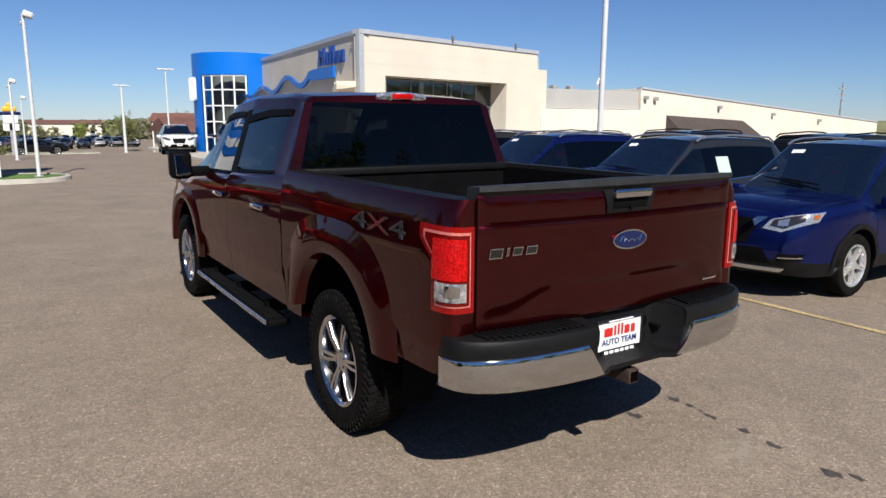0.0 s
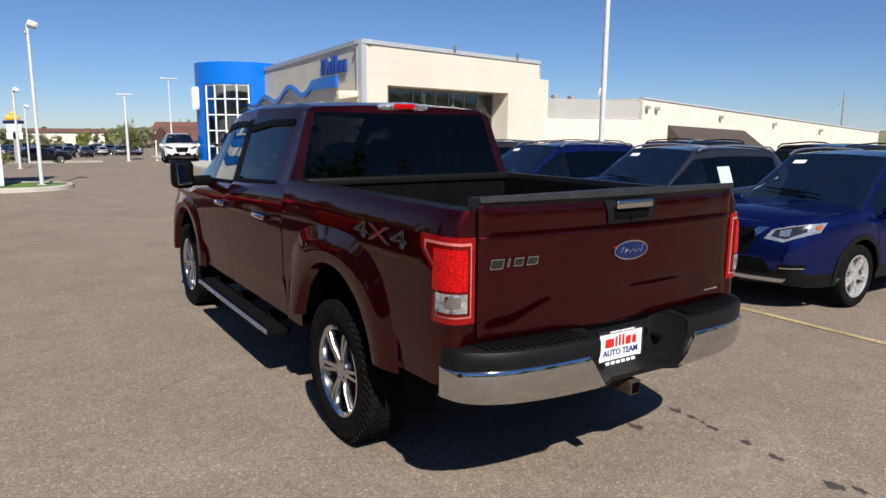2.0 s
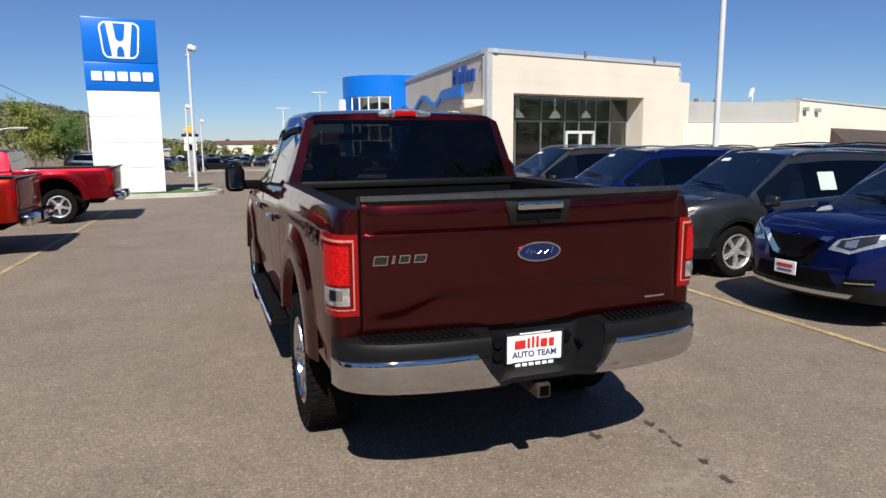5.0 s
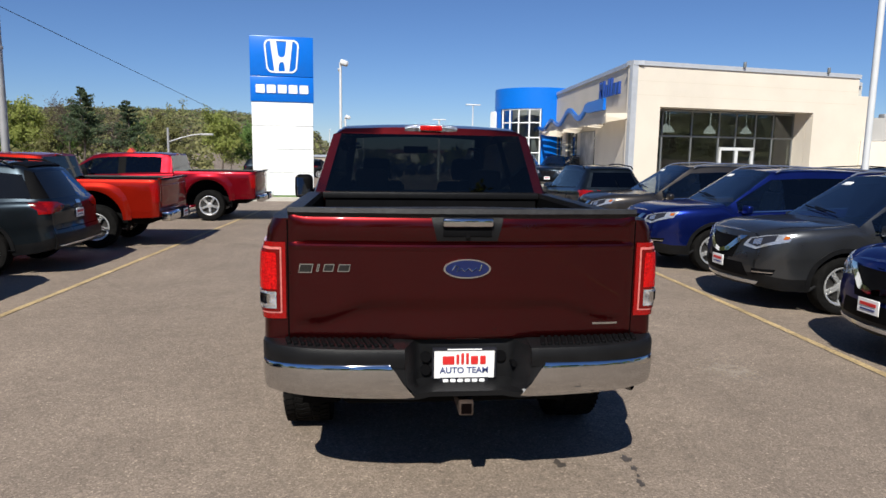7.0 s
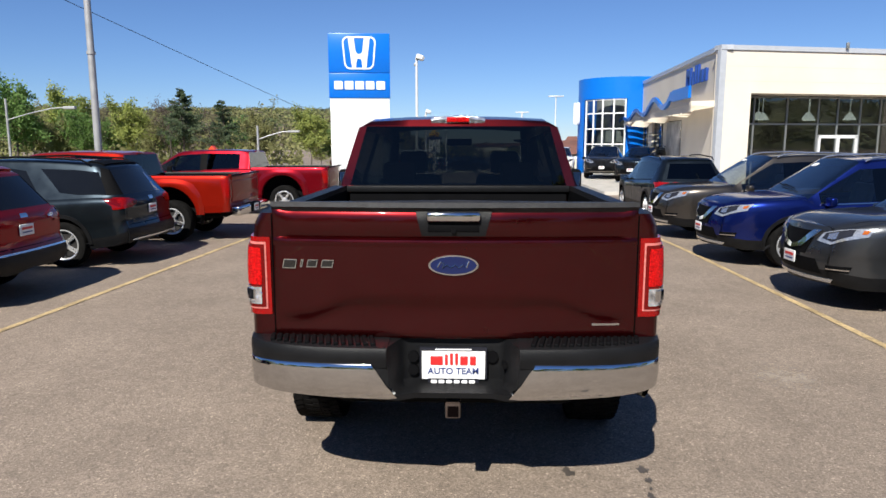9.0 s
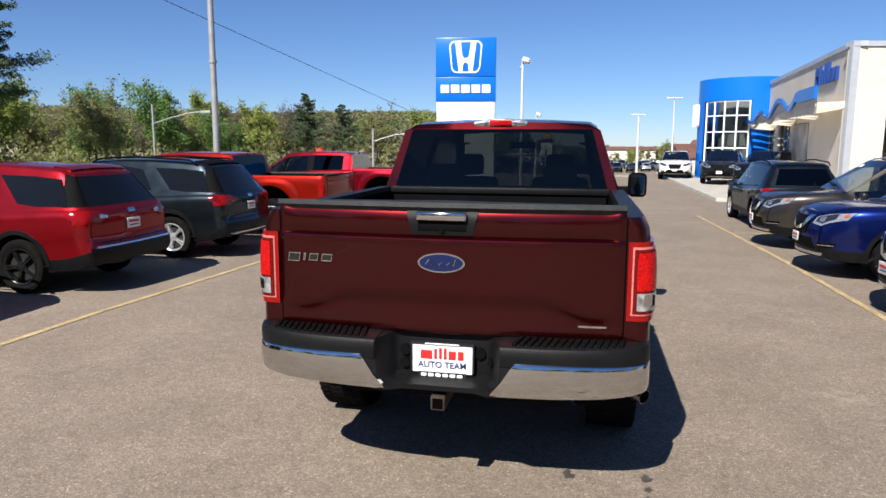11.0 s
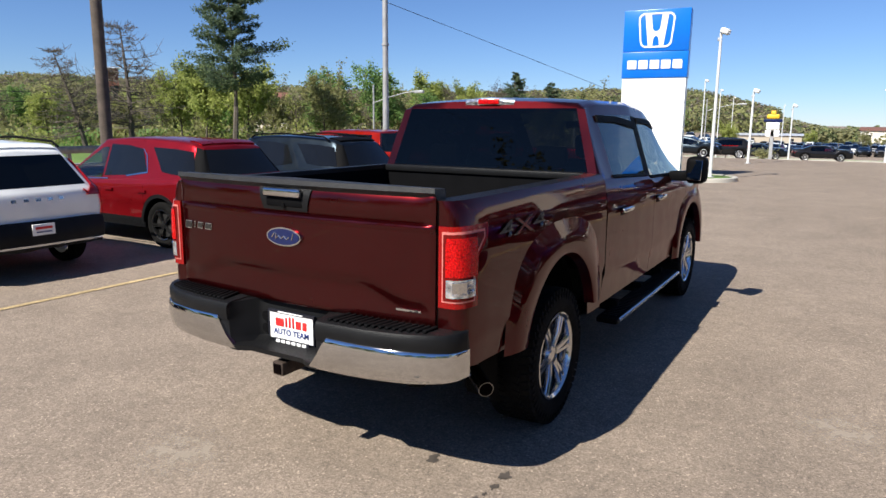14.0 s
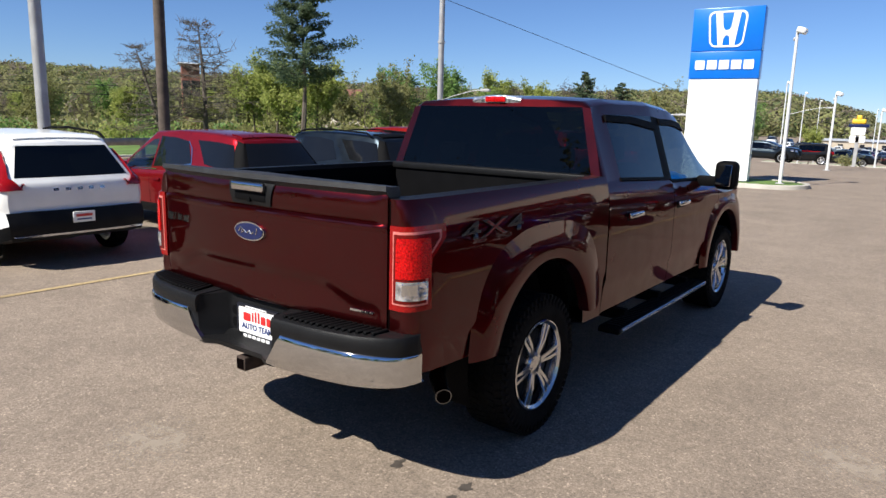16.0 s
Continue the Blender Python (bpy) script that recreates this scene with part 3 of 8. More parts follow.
    if not detail:
        F = (0, -1, 0)
        for s in (-1, 1):
            part("headlight", patch(tree, between([(s * 0.42, h + 1, hood_z - 0.22), (s * (w - 0.09), h + 1, hood_z - 0.13)], [(s * 0.46, h + 1, hood_z - 0.33), (s * (w - 0.10), h + 1, hood_z - 0.29)], 3), F, 0.006), LAMP_CHROME, car)
            part("tail_light", patch(tree, between([(s * 0.5, -h - 1, H * 0.58), (s * (w - 0.03), -h - 1, H * 0.6)], [(s * 0.52, -h - 1, H * 0.52), (s * (w - 0.03), -h - 1, H * 0.48)], 3), (0, 1, 0), 0.006), RED_LENS, car)
        part("grille", patch(tree, between([(-0.36, h + 1, hood_z - 0.25), (0.36, h + 1, hood_z - 0.25)], [(-0.28, h + 1, 0.52), (0.28, h + 1, 0.52)], 3, 5), F, 0.005), BLACK_PLASTIC, car)
        return car
    # nose
    F = (0, -1, 0)
    yf = h + 1
    zt = hood_z - 0.20
    gr = part("grille", patch(tree, between([(-0.36, yf, zt), (0.36, yf, zt)], [(-0.25, yf, zt - 0.27), (0.25, yf, zt - 0.27)], 6, 12), F, 0.012), BLACK_PLASTIC, car)
    if kind == "vee":
        for s in (-1, 1):
            part("chrome_wing", patch(tree, between([(s * 0.43, yf, zt + 0.015), (s * 0.19, yf, zt - 0.20), (0.0, yf, zt - 0.235)], [(s * 0.33, yf, zt + 0.015), (s * 0.13, yf, zt - 0.155), (0.0, yf, zt - 0.185)], 3, 8), F, 0.032), CHROME, gr)
    else:
        for k in range(5):
            z = zt - 0.03 - 0.045 * k
            part("grille_bar", patch(tree, between([(-0.33, yf, z), (0.33, yf, z)], [(-0.33, yf, z - 0.014), (0.33, yf, z - 0.014)], 1, 8), F, 0.012), CHROME if kind != "cherokee" else LAMP_DARK, gr)
    bm = bmesh.new()
    add_tube(bm, (0, h - 0.0, zt - 0.09), (0, h + 0.055, zt - 0.09), 0.062, seg=24)
    part("badge", bm, CHROME, gr)
    for s in (-1, 1):
        hl = part("headlight", patch(tree, between([(s * 0.46, yf, zt - 0.00), (s * 0.62, yf, zt + 0.045), (s * (w - 0.10), yf, zt + 0.085)], [(s * 0.39, yf, zt - 0.10), (s * 0.58, yf, zt - 0.125), (s * (w - 0.11), yf, zt - 0.01)], 6, 8), F, 0.012), HEADLAMP, car, "clear swept headlight with chrome inside")
        part("lamp_reflector", patch(tree, between([(s * 0.49, yf, zt - 0.005), (s * 0.62, yf, zt + 0.03), (s * (w - 0.19), yf, zt + 0.06)], [(s * 0.46, yf, zt - 0.065), (s * 0.59, yf, zt - 0.09), (s * (w - 0.19), yf, zt - 0.01)], 3, 6), F, 0.017), LAMP_DARK, hl)
        part("lamp_bulb", patch(tree, between([(s * 0.53, yf, zt - 0.01), (s * 0.62, yf, zt + 0.015)], [(s * 0.53, yf, zt - 0.065), (s * 0.62, yf, zt - 0.06)], 2, 3), F, 0.022), LAMP_CHROME, hl)
        part("amber_corner", patch(tree, between([(s * (w - 0.145), yf, zt + 0.05), (s * (w - 0.115), yf, zt + 0.058)], [(s * (w - 0.145), yf, zt + 0.015), (s * (w - 0.12), yf, zt + 0.02)], 2, 3), F, 0.019), AMBER_LENS, hl)
        part("fog_light", patch(tree, between([(s * 0.56, yf, 0.53), (s * 0.76, yf, 0.54)], [(s * 0.56, yf, 0.465), (s * 0.74, yf, 0.465)], 2, 4), F, 0.006), BLACK_PLASTIC, car)
        part("fog_trim", patch(tree, between([(s * 0.57, yf, 0.50), (s * 0.745, yf, 0.505)], [(s * 0.57, yf, 0.485), (s * 0.745, yf, 0.49)], 1, 4), F, 0.013), CHROME, car)
    part("air_intake", patch(tree, between([(-0.42, yf, 0.58), (0.42, yf, 0.58)], [(-0.50, yf, 0.42), (0.50, yf, 0.42)], 3, 8), F, 0.005), BLACK_PLASTIC, car)
    part("skid_lip", patch(tree, between([(-0.62, yf, 0.375), (0.62, yf, 0.375)], [(-0.58, yf, 0.335), (0.58, yf, 0.335)], 1, 8), F, 0.014), STEEL if kind != "vee" else LAMP_CHROME, car)
    if "f" in plates:
        yn = tree.ray_cast(Vector((0, yf, 0.56)), Vector(F), 5)[0]
        plate(car, 0, (yn.y if yn else h) + 0.03, 0.56, 1)
    # bonnet seam, windscreen edge and wipers
    for s in (-1, 1):
        part("seam", patch(tree, ribbon([(s * (w - 0.22), 1.24, 3), (s * (w - 0.24), h - 0.55, 3), (s * (w - 0.32), h - 0.25, 3)], 0.008, 0), (0, 0, -1), 0.0012, 0.004), GAP, car)
        D = (-s, 0, 0)
        for y in (1.02, 0.135, -0.94):
            part("door_seam", patch(tree, ribbon([(s * 2, y, H * 0.56), (s * 2, y, 0.42)], 0.008, 1), D, 0.0012, 0.004), GAP, car)
        for y in (0.0, -0.82):
            hd = patch(tree, between([(s * 2, y, H * 0.515), (s * 2, y + 0.0 - 0.2, H * 0.52)], [(s * 2, y, H * 0.50), (s * 2, y - 0.2, H * 0.50)], 1, 4), D, 0.028, 0.004)
            part("door_handle", hd, colour, car)
        if rails:
            bm = bmesh.new()
            yy = [(-h + 0.62), (-h + 0.75), -0.6, 0.0, 0.18, 0.28]
            add_sweep(bm, [(s * (w - 0.27), y, f(top, y) + dz) for y, dz in zip(yy, (-0.03, 0.025, 0.03, 0.025, 0.01, -0.03))], 0.016, 8)
            part("roof_rail", bm, LAMP_CHROME if kind == "vee" else BLACK_PLASTIC, car)
        bm = bmesh.new()
        add_sweep(bm, [(s * 0.1 - 0.15, 1.10, f(top, 1.06) + 0.02), (s * 0.1 + 0.38, 1.02, f(top, 1.0) + 0.02)], 0.009, 6)
        part("wiper", bm, BLACK_PLASTIC, car)
        if wrap:
            z1, z2 = H - 0.135, H * 0.645
            part("rear_door_window", patch(tree, between([(s * 2, 0.12, z1 + 0.01), (s * 2, -0.35, z1), (s * 2, -0.70, z1 - 0.05)], [(s * 2, 0.12, z2 - 0.03), (s * 2, -0.45, z2), (s * 2, -0.93, z2 + 0.07)], 4, 6), D, 0.004, 0.004), PRIVACY, car, "dark privacy glass")
            part("quarter_window", patch(tree, between([(s * 2, -0.93, z1 - 0.02), (s * 2, -1.45, z1 - 0.035), (s * 2, -h + 0.50, z1 - 0.07)], [(s * 2, -1.28, z2 + 0.08), (s * 2, -1.55, z2 + 0.05), (s * 2, -h + 0.31, z2 + 0.05)], 4, 6), D, 0.004, 0.004), PRIVACY, car, "dark privacy glass")
            if kind == "two_tone":
                part("window_edge", patch(tree, between([(s * 2, -0.70, z1 - 0.05), (s * 2, -0.82, z1 - 0.15), (s * 2, -0.93, z2 + 0.07), (s * 2, -0.45, z2)], [(s * 2, -0.72, z1 - 0.045), (s * 2, -0.85, z1 - 0.15), (s * 2, -0.96, z2 + 0.05), (s * 2, -0.45, z2 - 0.022)], 1, 6), D, 0.007, 0.005), CHROME, car)
        trim = CHROME if kind in ("vee", "two_tone", "dark_spoiler") else BLACK_PLASTIC
        part("window_trim", patch(tree, ribbon([(s * 2, wins[0][0] + 0.02, f(belt, wins[0][0]) + 0.012), (s * 2, 0, f(belt, 0) + 0.012), (s * 2, 1.0, f(belt, 1.0) + 0.012)], 0.018, 2), D, 0.006, 0.006), trim, car)
        side_mirror(car, s * (w + 0.05), 0.90, H * 0.60 + 0.02, colour)
    if sticker:
        part("window_sticker", patch(tree, between([(-2, -0.12, 1.38), (-2, -0.42, 1.38)], [(-2, -0.12, 1.13), (-2, -0.42, 1.13)], 2, 2), (1, 0, 0), 0.004, 0.003), mat("pale_green_paper", (0.50, 0.62, 0.54), 0.6, vary=0.08, scale=12), car, "pale price sheet on the side window")
    if kind == "vee":
        part("screen_sticker", patch(tree, between([(0.30, 0.47, 3), (0.46, 0.47, 3)], [(0.30, 0.53, 3), (0.46, 0.53, 3)], 2, 2), (0, 0, -1), 0.004, 0.003), PLATE_WHITE, car)
    # tail
    B = (0, 1, 0)
    yr = -h - 1
    zl = H * (0.618 if wrap else 0.60 if kind == "cherokee" else 0.565)
    for s in (-1, 1):
        if light == "v":
            part("tail_light", patch(tree, between([(s * (w - 0.22), yr, H - 0.24), (s * (w - 0.09), yr, 1.10), (s * (w - 0.06), yr, 0.965)], [(s * (w - 0.27), yr, H - 0.24), (s * (w - 0.19), yr, 1.10), (s * (w - 0.30), yr, 0.975)], 6, 12), B, 0.03, 0.05), RED_LENS, car, "tall red tail light beside the rear window")
            part("reflector", patch(tree, between([(s * 0.5, yr, 0.60), (s * 0.72, yr, 0.62)], [(s * 0.5, yr, 0.56), (s * 0.72, yr, 0.57)], 1, 3), B, 0.008), RED_DARK, car)
        else:
            tl = part("tail_light", patch(tree, between([(s * 0.46, yr, zl - 0.02), (s * 0.62, yr, zl + 0.035), (s * (w - 0.04), yr, zl + 0.05)], [(s * 0.50, yr, zl - 0.07), (s * 0.62, yr, zl - 0.095), (s * (w - 0.04), yr, zl - 0.13)], 3, 5), B, 0.012), RED_LENS, car, "red wraparound tail light")
            part("tail_light_side", patch(tree, between([(s * 2, -h + 0.03, zl + 0.04), (s * 2, -h + 0.34, zl + 0.03)], [(s * 2, -h + 0.03, zl - 0.12), (s * 2, -h + 0.30, zl - 0.01)], 2, 4), (-s, 0, 0), 0.012), RED_DARK if light == "d" else RED_LENS, tl)
            part("reversing_light", patch(tree, between([(s * 0.47, yr, zl - 0.03), (s * 0.60, yr, zl - 0.01)], [(s * 0.5, yr, zl - 0.062), (s * 0.60, yr, zl - 0.055)], 1, 3), B, 0.02), CLEAR_LENS if light == "c" else RED_DARK, tl)
    sp = patch(tree, between([(-w + 0.40, -h + 0.72, 3), (w - 0.40, -h + 0.72, 3)], [(-w + 0.40, -h + 0.47, 3), (w - 0.40, -h + 0.47, 3)], 3, 10), (0, 0, -1), 0.022, 0.012)
    part("spoiler", sp, BLACK_PLASTIC if kind == "dark_spoiler" else colour, car)
    part("rear_bumper", patch(tree, between([(-w + 0.12, yr, 0.71 if light == "v" else 0.60), (w - 0.12, yr, 0.71 if light == "v" else 0.60)], [(-w + 0.14, yr, 0.40), (w - 0.14, yr, 0.40)], 3, 10), B, 0.035), DARK_PLASTIC, car, "black plastic lower bumper")
    zs_ = 0.612 if kind == "two_tone" else 0.445
    part("bumper_strip", patch(tree, between([(-w + 0.16, yr, zs_), (w - 0.16, yr, zs_)], [(-w + 0.18, yr, zs_ - 0.025), (w - 0.18, yr, zs_ - 0.025)], 1, 10), B, 0.045), LAMP_CHROME, car)
    part("hatch_seam", patch(tree, ribbon([(-w + 0.2, yr, 0.66), (w - 0.2, yr, 0.66)], 0.01, 2), B, 0.0015, 0.004), GAP, car)
    bm = bmesh.new()
    add_sweep(bm, [(0.0, -h + 0.10, H * 0.645), (0.32, -h + 0.10, H * 0.655)], 0.010, 6)
    part("rear_wiper", bm, BLACK_PLASTIC, car)
    if "r" in plates:
        pz = (0.86 if wrap else 0.80) if light != "v" else 0.62
        yp = tree.ray_cast(Vector((0, yr, pz)), Vector(B), 5)[0]
        plate(car, 0, (yp.y if yp else -h) - (0.045 if pz < 0.65 else 0.012), pz, -1)
    if light == "v":
        for k in range(5):
            part("maker_letter_bar", patch(tree, between([(-0.30 + k * 0.14, yr, 0.985), (-0.24 + k * 0.14, yr, 0.985)], [(-0.30 + k * 0.14, yr, 0.95), (-0.24 + k * 0.14, yr, 0.95)], 1, 1), B, 0.006), LAMP_CHROME, car)
    else:
        part("maker_badge", patch(tree, between([(-0.07, yr, zl + 0.03), (0.07, yr, zl + 0.03)], [(-0.07, yr, zl - 0.02), (0.07, yr, zl - 0.02)], 2, 2), B, 0.01), CHROME, car)
    # inside
    cab = bmesh.new()
    add_box(cab, (-w + 0.14, -h + 0.5, 0.36), (w - 0.14, 1.1, 0.62), 0.04)
    add_box(cab, (-w + 0.16, 0.72, 0.6), (w - 0.16, 1.06, 0.98), 0.08)
    part("cabin", cab, CABIN, car)
    for x in (-0.38, 0.38):
        seat(car, x, 0.05, 0.55, CABIN)
        seat(car, x, -0.85, 0.58, CABIN)
    bm = bmesh.new()
    add_revolve(bm, [(-0.012, 0.17), (0, 0.185), (0.012, 0.17), (0, 0.158)], 24, "y")
    bmesh.ops.transform(bm, matrix=pose(-0.38, 0.62, 0.92, -25), verts=bm.verts)
    part("steering_wheel", bm, BLACK_PLASTIC, car)
    return car


def pickup_body(truck, colour, k=(1.0, 1.0, 1.0), flare=True, tyre_r=0.41, rear_y=1.24, front_y=4.92, step=0.1):
    """The painted shell of a crew-cab pickup: tail at y = 0, nose along +y. k scales width, length and height."""
    w = 0.985
    belt = [(2.1, 1.40), (3.38, 1.355), (3.45, 1.33), (4.6, 1.30), (4.95, 1.24), (5.4, 1.19), (5.7, 1.12), (5.82, 1.02)]
    top = [(2.105, 0.92), (2.112, 1.37), (2.118, 1.405), (2.195, 1.893), (2.225, 1.943), (2.5, 1.975), (3.3, 1.982), (3.9, 1.95), (4.12, 1.90), (4.95, 1.275), (5.05, 1.27), (5.45, 1.25), (5.7, 1.19), (5.8, 1.10), (5.82, 1.04)]
    roofw = [(2.1, 0.915), (2.118, 0.905), (2.195, 0.755), (2.24, 0.73), (3.3, 0.735), (4.12, 0.68), (4.95, 0.79), (5.3, 0.80), (5.82, 0.66)]
    side = [(0.075, w - 0.075), (0.081, w - 0.045), (0.105, w - 0.022), (0.155, w - 0.008), (0.24, w), (5.0, w), (5.45, w - 0.03), (5.7, w - 0.10), (5.82, w - 0.20)]
    sill = [(0.075, 0.66), (0.2, 0.64), (0.7, 0.62), (1.6, 0.52), (1.9, 0.50), (2.08, 0.50), (2.1, 0.47), (4.5, 0.47), (5.4, 0.45), (5.82, 0.48)]

    def f(table, y):
        return float(np.interp(y, [p[0] for p in table], [p[1] for p in table]))
    wins = [(2.42, 3.28, "rear_door_window"), (3.47, 4.58, "front_door_window")]
    seams = [2.082, 3.385, 4.63]
    marks = [0.075, 0.081, 0.105, 0.155, 0.24, 2.07, 2.085, 2.097, 2.101, 2.105, 2.112, 2.118, 2.15, 2.195, 2.225, 2.3, 4.12, 4.95, 5.8, 5.82] + [v for q in wins for v in q[:2]] + [v + d for v in seams[1:] for d in (-0.004, 0.004)]
    ys = dense(marks, step)
    rows = []
    for y in ys:
        wb, z0 = f(side, y), f(sill, y)
        if y < 2.09:
            p = [(0, z0), (wb - 0.10, z0), (wb - 0.020, z0 + 0.02), (wb - 0.010, 0.765), (wb + 0.002, 0.825), (wb, 1.20), (wb - 0.008, 1.30), (wb - 0.022, 1.395), (wb - 0.05, 1.447), (wb - 0.145, 1.450), (wb - 0.155, 1.42), (wb - 0.175, 0.98), (0.5, 0.92), (0, 0.92)]
        else:
            zb, zr, wr = f(belt, y), f(top, y), f(roofw, y)
            zc = min(zb, zr - 0.03) if y > 4.6 else zb
            p = [(0, z0), (wb - 0.10, z0), (wb - 0.026, z0 + 0.06), (wb - 0.013, 0.70), (wb + 0.002, 0.765), (wb, 1.16), (wb - 0.012, zc - 0.09), (wb - 0.035, zc - 0.025), (wb - 0.06, zc), (wb - 0.072, zc + 0.02)]
            wall = y < 2.2
            a = np.array(p[-1])
            b = np.array((wr, zr - 0.05 * min(1, max(0, (y - 2.19) / 0.03))))
            if wall and b[1] < a[1] + 0.01:
                b[1] = a[1] + 0.004
                b[0] = a[0] - 0.02
            p[-1] = tuple(a)
            p += [tuple(b), (wr * 0.92, zr - (0.016 if not wall else 0)), (wr * 0.5, zr), (0, zr + (0.008 if not wall else 0))]
            # row 10 is the roof's edge; a window's head lies below it
        if 2.09 < y < 2.103:
            p = [(max(0, x - 0.03), z) for x, z in p]
        if y >= 2.09:
            q9, q10 = np.array(p[9]), np.array(p[10])
            head = q9 + (q10 - q9) * 0.86
            p = p[:10] + [tuple(head)] + p[10:]
        else:
            p = p[:10] + [tuple((np.array(p[9]) + np.array(p[10])) / 2)] + p[10:]
        line = []
        for x, z in p:
            dy = 0.0
            if y > 5.4:
                t = (y - 5.4) / 0.42
                dy = -0.05 * t * max(0, (z - 0.8) / 0.4) - 0.06 * t * max(0, (0.7 - z) / 0.3)
            line.append((x * k[0], (y + dy) * k[1], z * k[2]))
        rows.append(line)

    def region(s, r, sd):
        y = (ys[s] + ys[s + 1]) / 2
        e = "_r" if sd > 0 else "_l"
        if y < 2.09:
            return "rail_cap" if 8 <= r <= 10 else "bed_liner" if r >= 11 else "bed_side"
        if y < 2.103:
            return "gap"
        if r == 9:
            for a, b, nm in wins:
                if a < y < b:
                    return nm + e
            if a < y + 9 and 3.28 < y < 3.47:
                return "door_post" + e
        if r >= 12 and 2.118 < y < 2.195:
            return "rear_window"
        if r >= 12 and 4.12 < y < 4.93:
            return "windscreen"
        if 2 <= r <= 8:
            for v in seams[1:]:
                if abs(y - v) < 0.004:
                    return "gap"
            if 2.3 < y < 3.385:
                return "rear_door" + e
            if 3.385 < y < 4.63:
                return "front_door" + e
        if r >= 10 and y > 4.95:
            return "bonnet"
        return "cab"

    def cap_region(end, r, c):
        return "cab" if end == "front" else "tail_opening" if abs(c) < 0.9 else "bed_side"
    bm, names = half_solid_open(rows, region, cap_region)
    tree = BVHTree.FromBMesh(bm)
    cut = bmesh.new()
    for sx in (-1, 1):
        for yy, r, z in ((rear_y * k[1] + 0.03, tyre_r + 0.15, 0.485), (front_y * k[1], tyre_r + 0.135, 0.46)):
            add_tube(cut, (sx * 0.60 * k[0], yy, z), (sx * 1.3, yy, z), r, seg=44)
    names.append("wheel_well")
    bm = cut_away(bm, cut, len(names) - 1)
    made = {}
    for i, nm in enumerate(names):
        pc = take(bm, i)
        if not pc.faces:
            pc.free()
            continue
        plain = nm.removesuffix("_r").removesuffix("_l")
        if "window" in nm or nm == "windscreen":
            m = GLASS_REAR if nm == "rear_window" else GLASS_DARK if plain == "rear_door_window" else GLASS_FRONT if plain == "front_door_window" else GLASS_CLEAR
        else:
            m = {"rail_cap": DARK_PLASTIC, "bed_liner": BLACK_PLASTIC, "gap": GAP, "wheel_well": WELL, "door_post": BLACK_PLASTIC}.get(plain, colour)
        pieces = loose("panel_gap" if plain == "gap" else plain, pc, m, truck)
        for ob in pieces:
            even = ob.modifiers.new("even_shading", "WEIGHTED_NORMAL")
            even.keep_sharp, even.weight = True, 70
        made[nm] = pieces[0]
    bm.free()
    return tree, made


def half_solid_open(rows, region, cap_region):
    """As half_solid, for a body whose tail is a tub: the tail's end joins outer and inner side walls."""
    names = ["cab"]
    bm = bmesh.new()
    S, R = len(rows), len(rows[0])

    def number(name):
        if name not in names:
            names.append(name)
        return names.index(name)
    right = [[bm.verts.new(p) for p in r] for r in rows]
    left = [[right[s][r] if r in (0, R - 1) else bm.verts.new((-rows[s][r][0], rows[s][r][1], rows[s][r][2])) for r in range(R)] for s in range(S)]
    for side, V in ((1, right), (-1, left)):
        for s in range(S - 1):
            for r in range(R - 1):
                q = [V[s][r], V[s + 1][r], V[s + 1][r + 1], V[s][r + 1]]
                f = bm.faces.new(q if side > 0 else q[::-1])
                f.material_index = number(region(s, r, side))
    for V in (right, left):
        f = bm.faces.new([V[0][0]] + V[0][1:R - 1] + [V[0][R - 1]])
        f.material_index = number("bed_side")
    f = []
    for r in range(1, R - 2):
        q = (right[-1][r], left[-1][r], left[-1][r + 1], right[-1][r + 1])
        bm.faces.new(q).material_index = number("cab")
    bm.faces.new((right[-1][0], left[-1][1], right[-1][1]))
    bm.faces.new((right[-1][R - 1], right[-1][R - 2], left[-1][R - 2]))
    bmesh.ops.recalc_face_normals(bm, faces=bm.faces)
    return bm, names


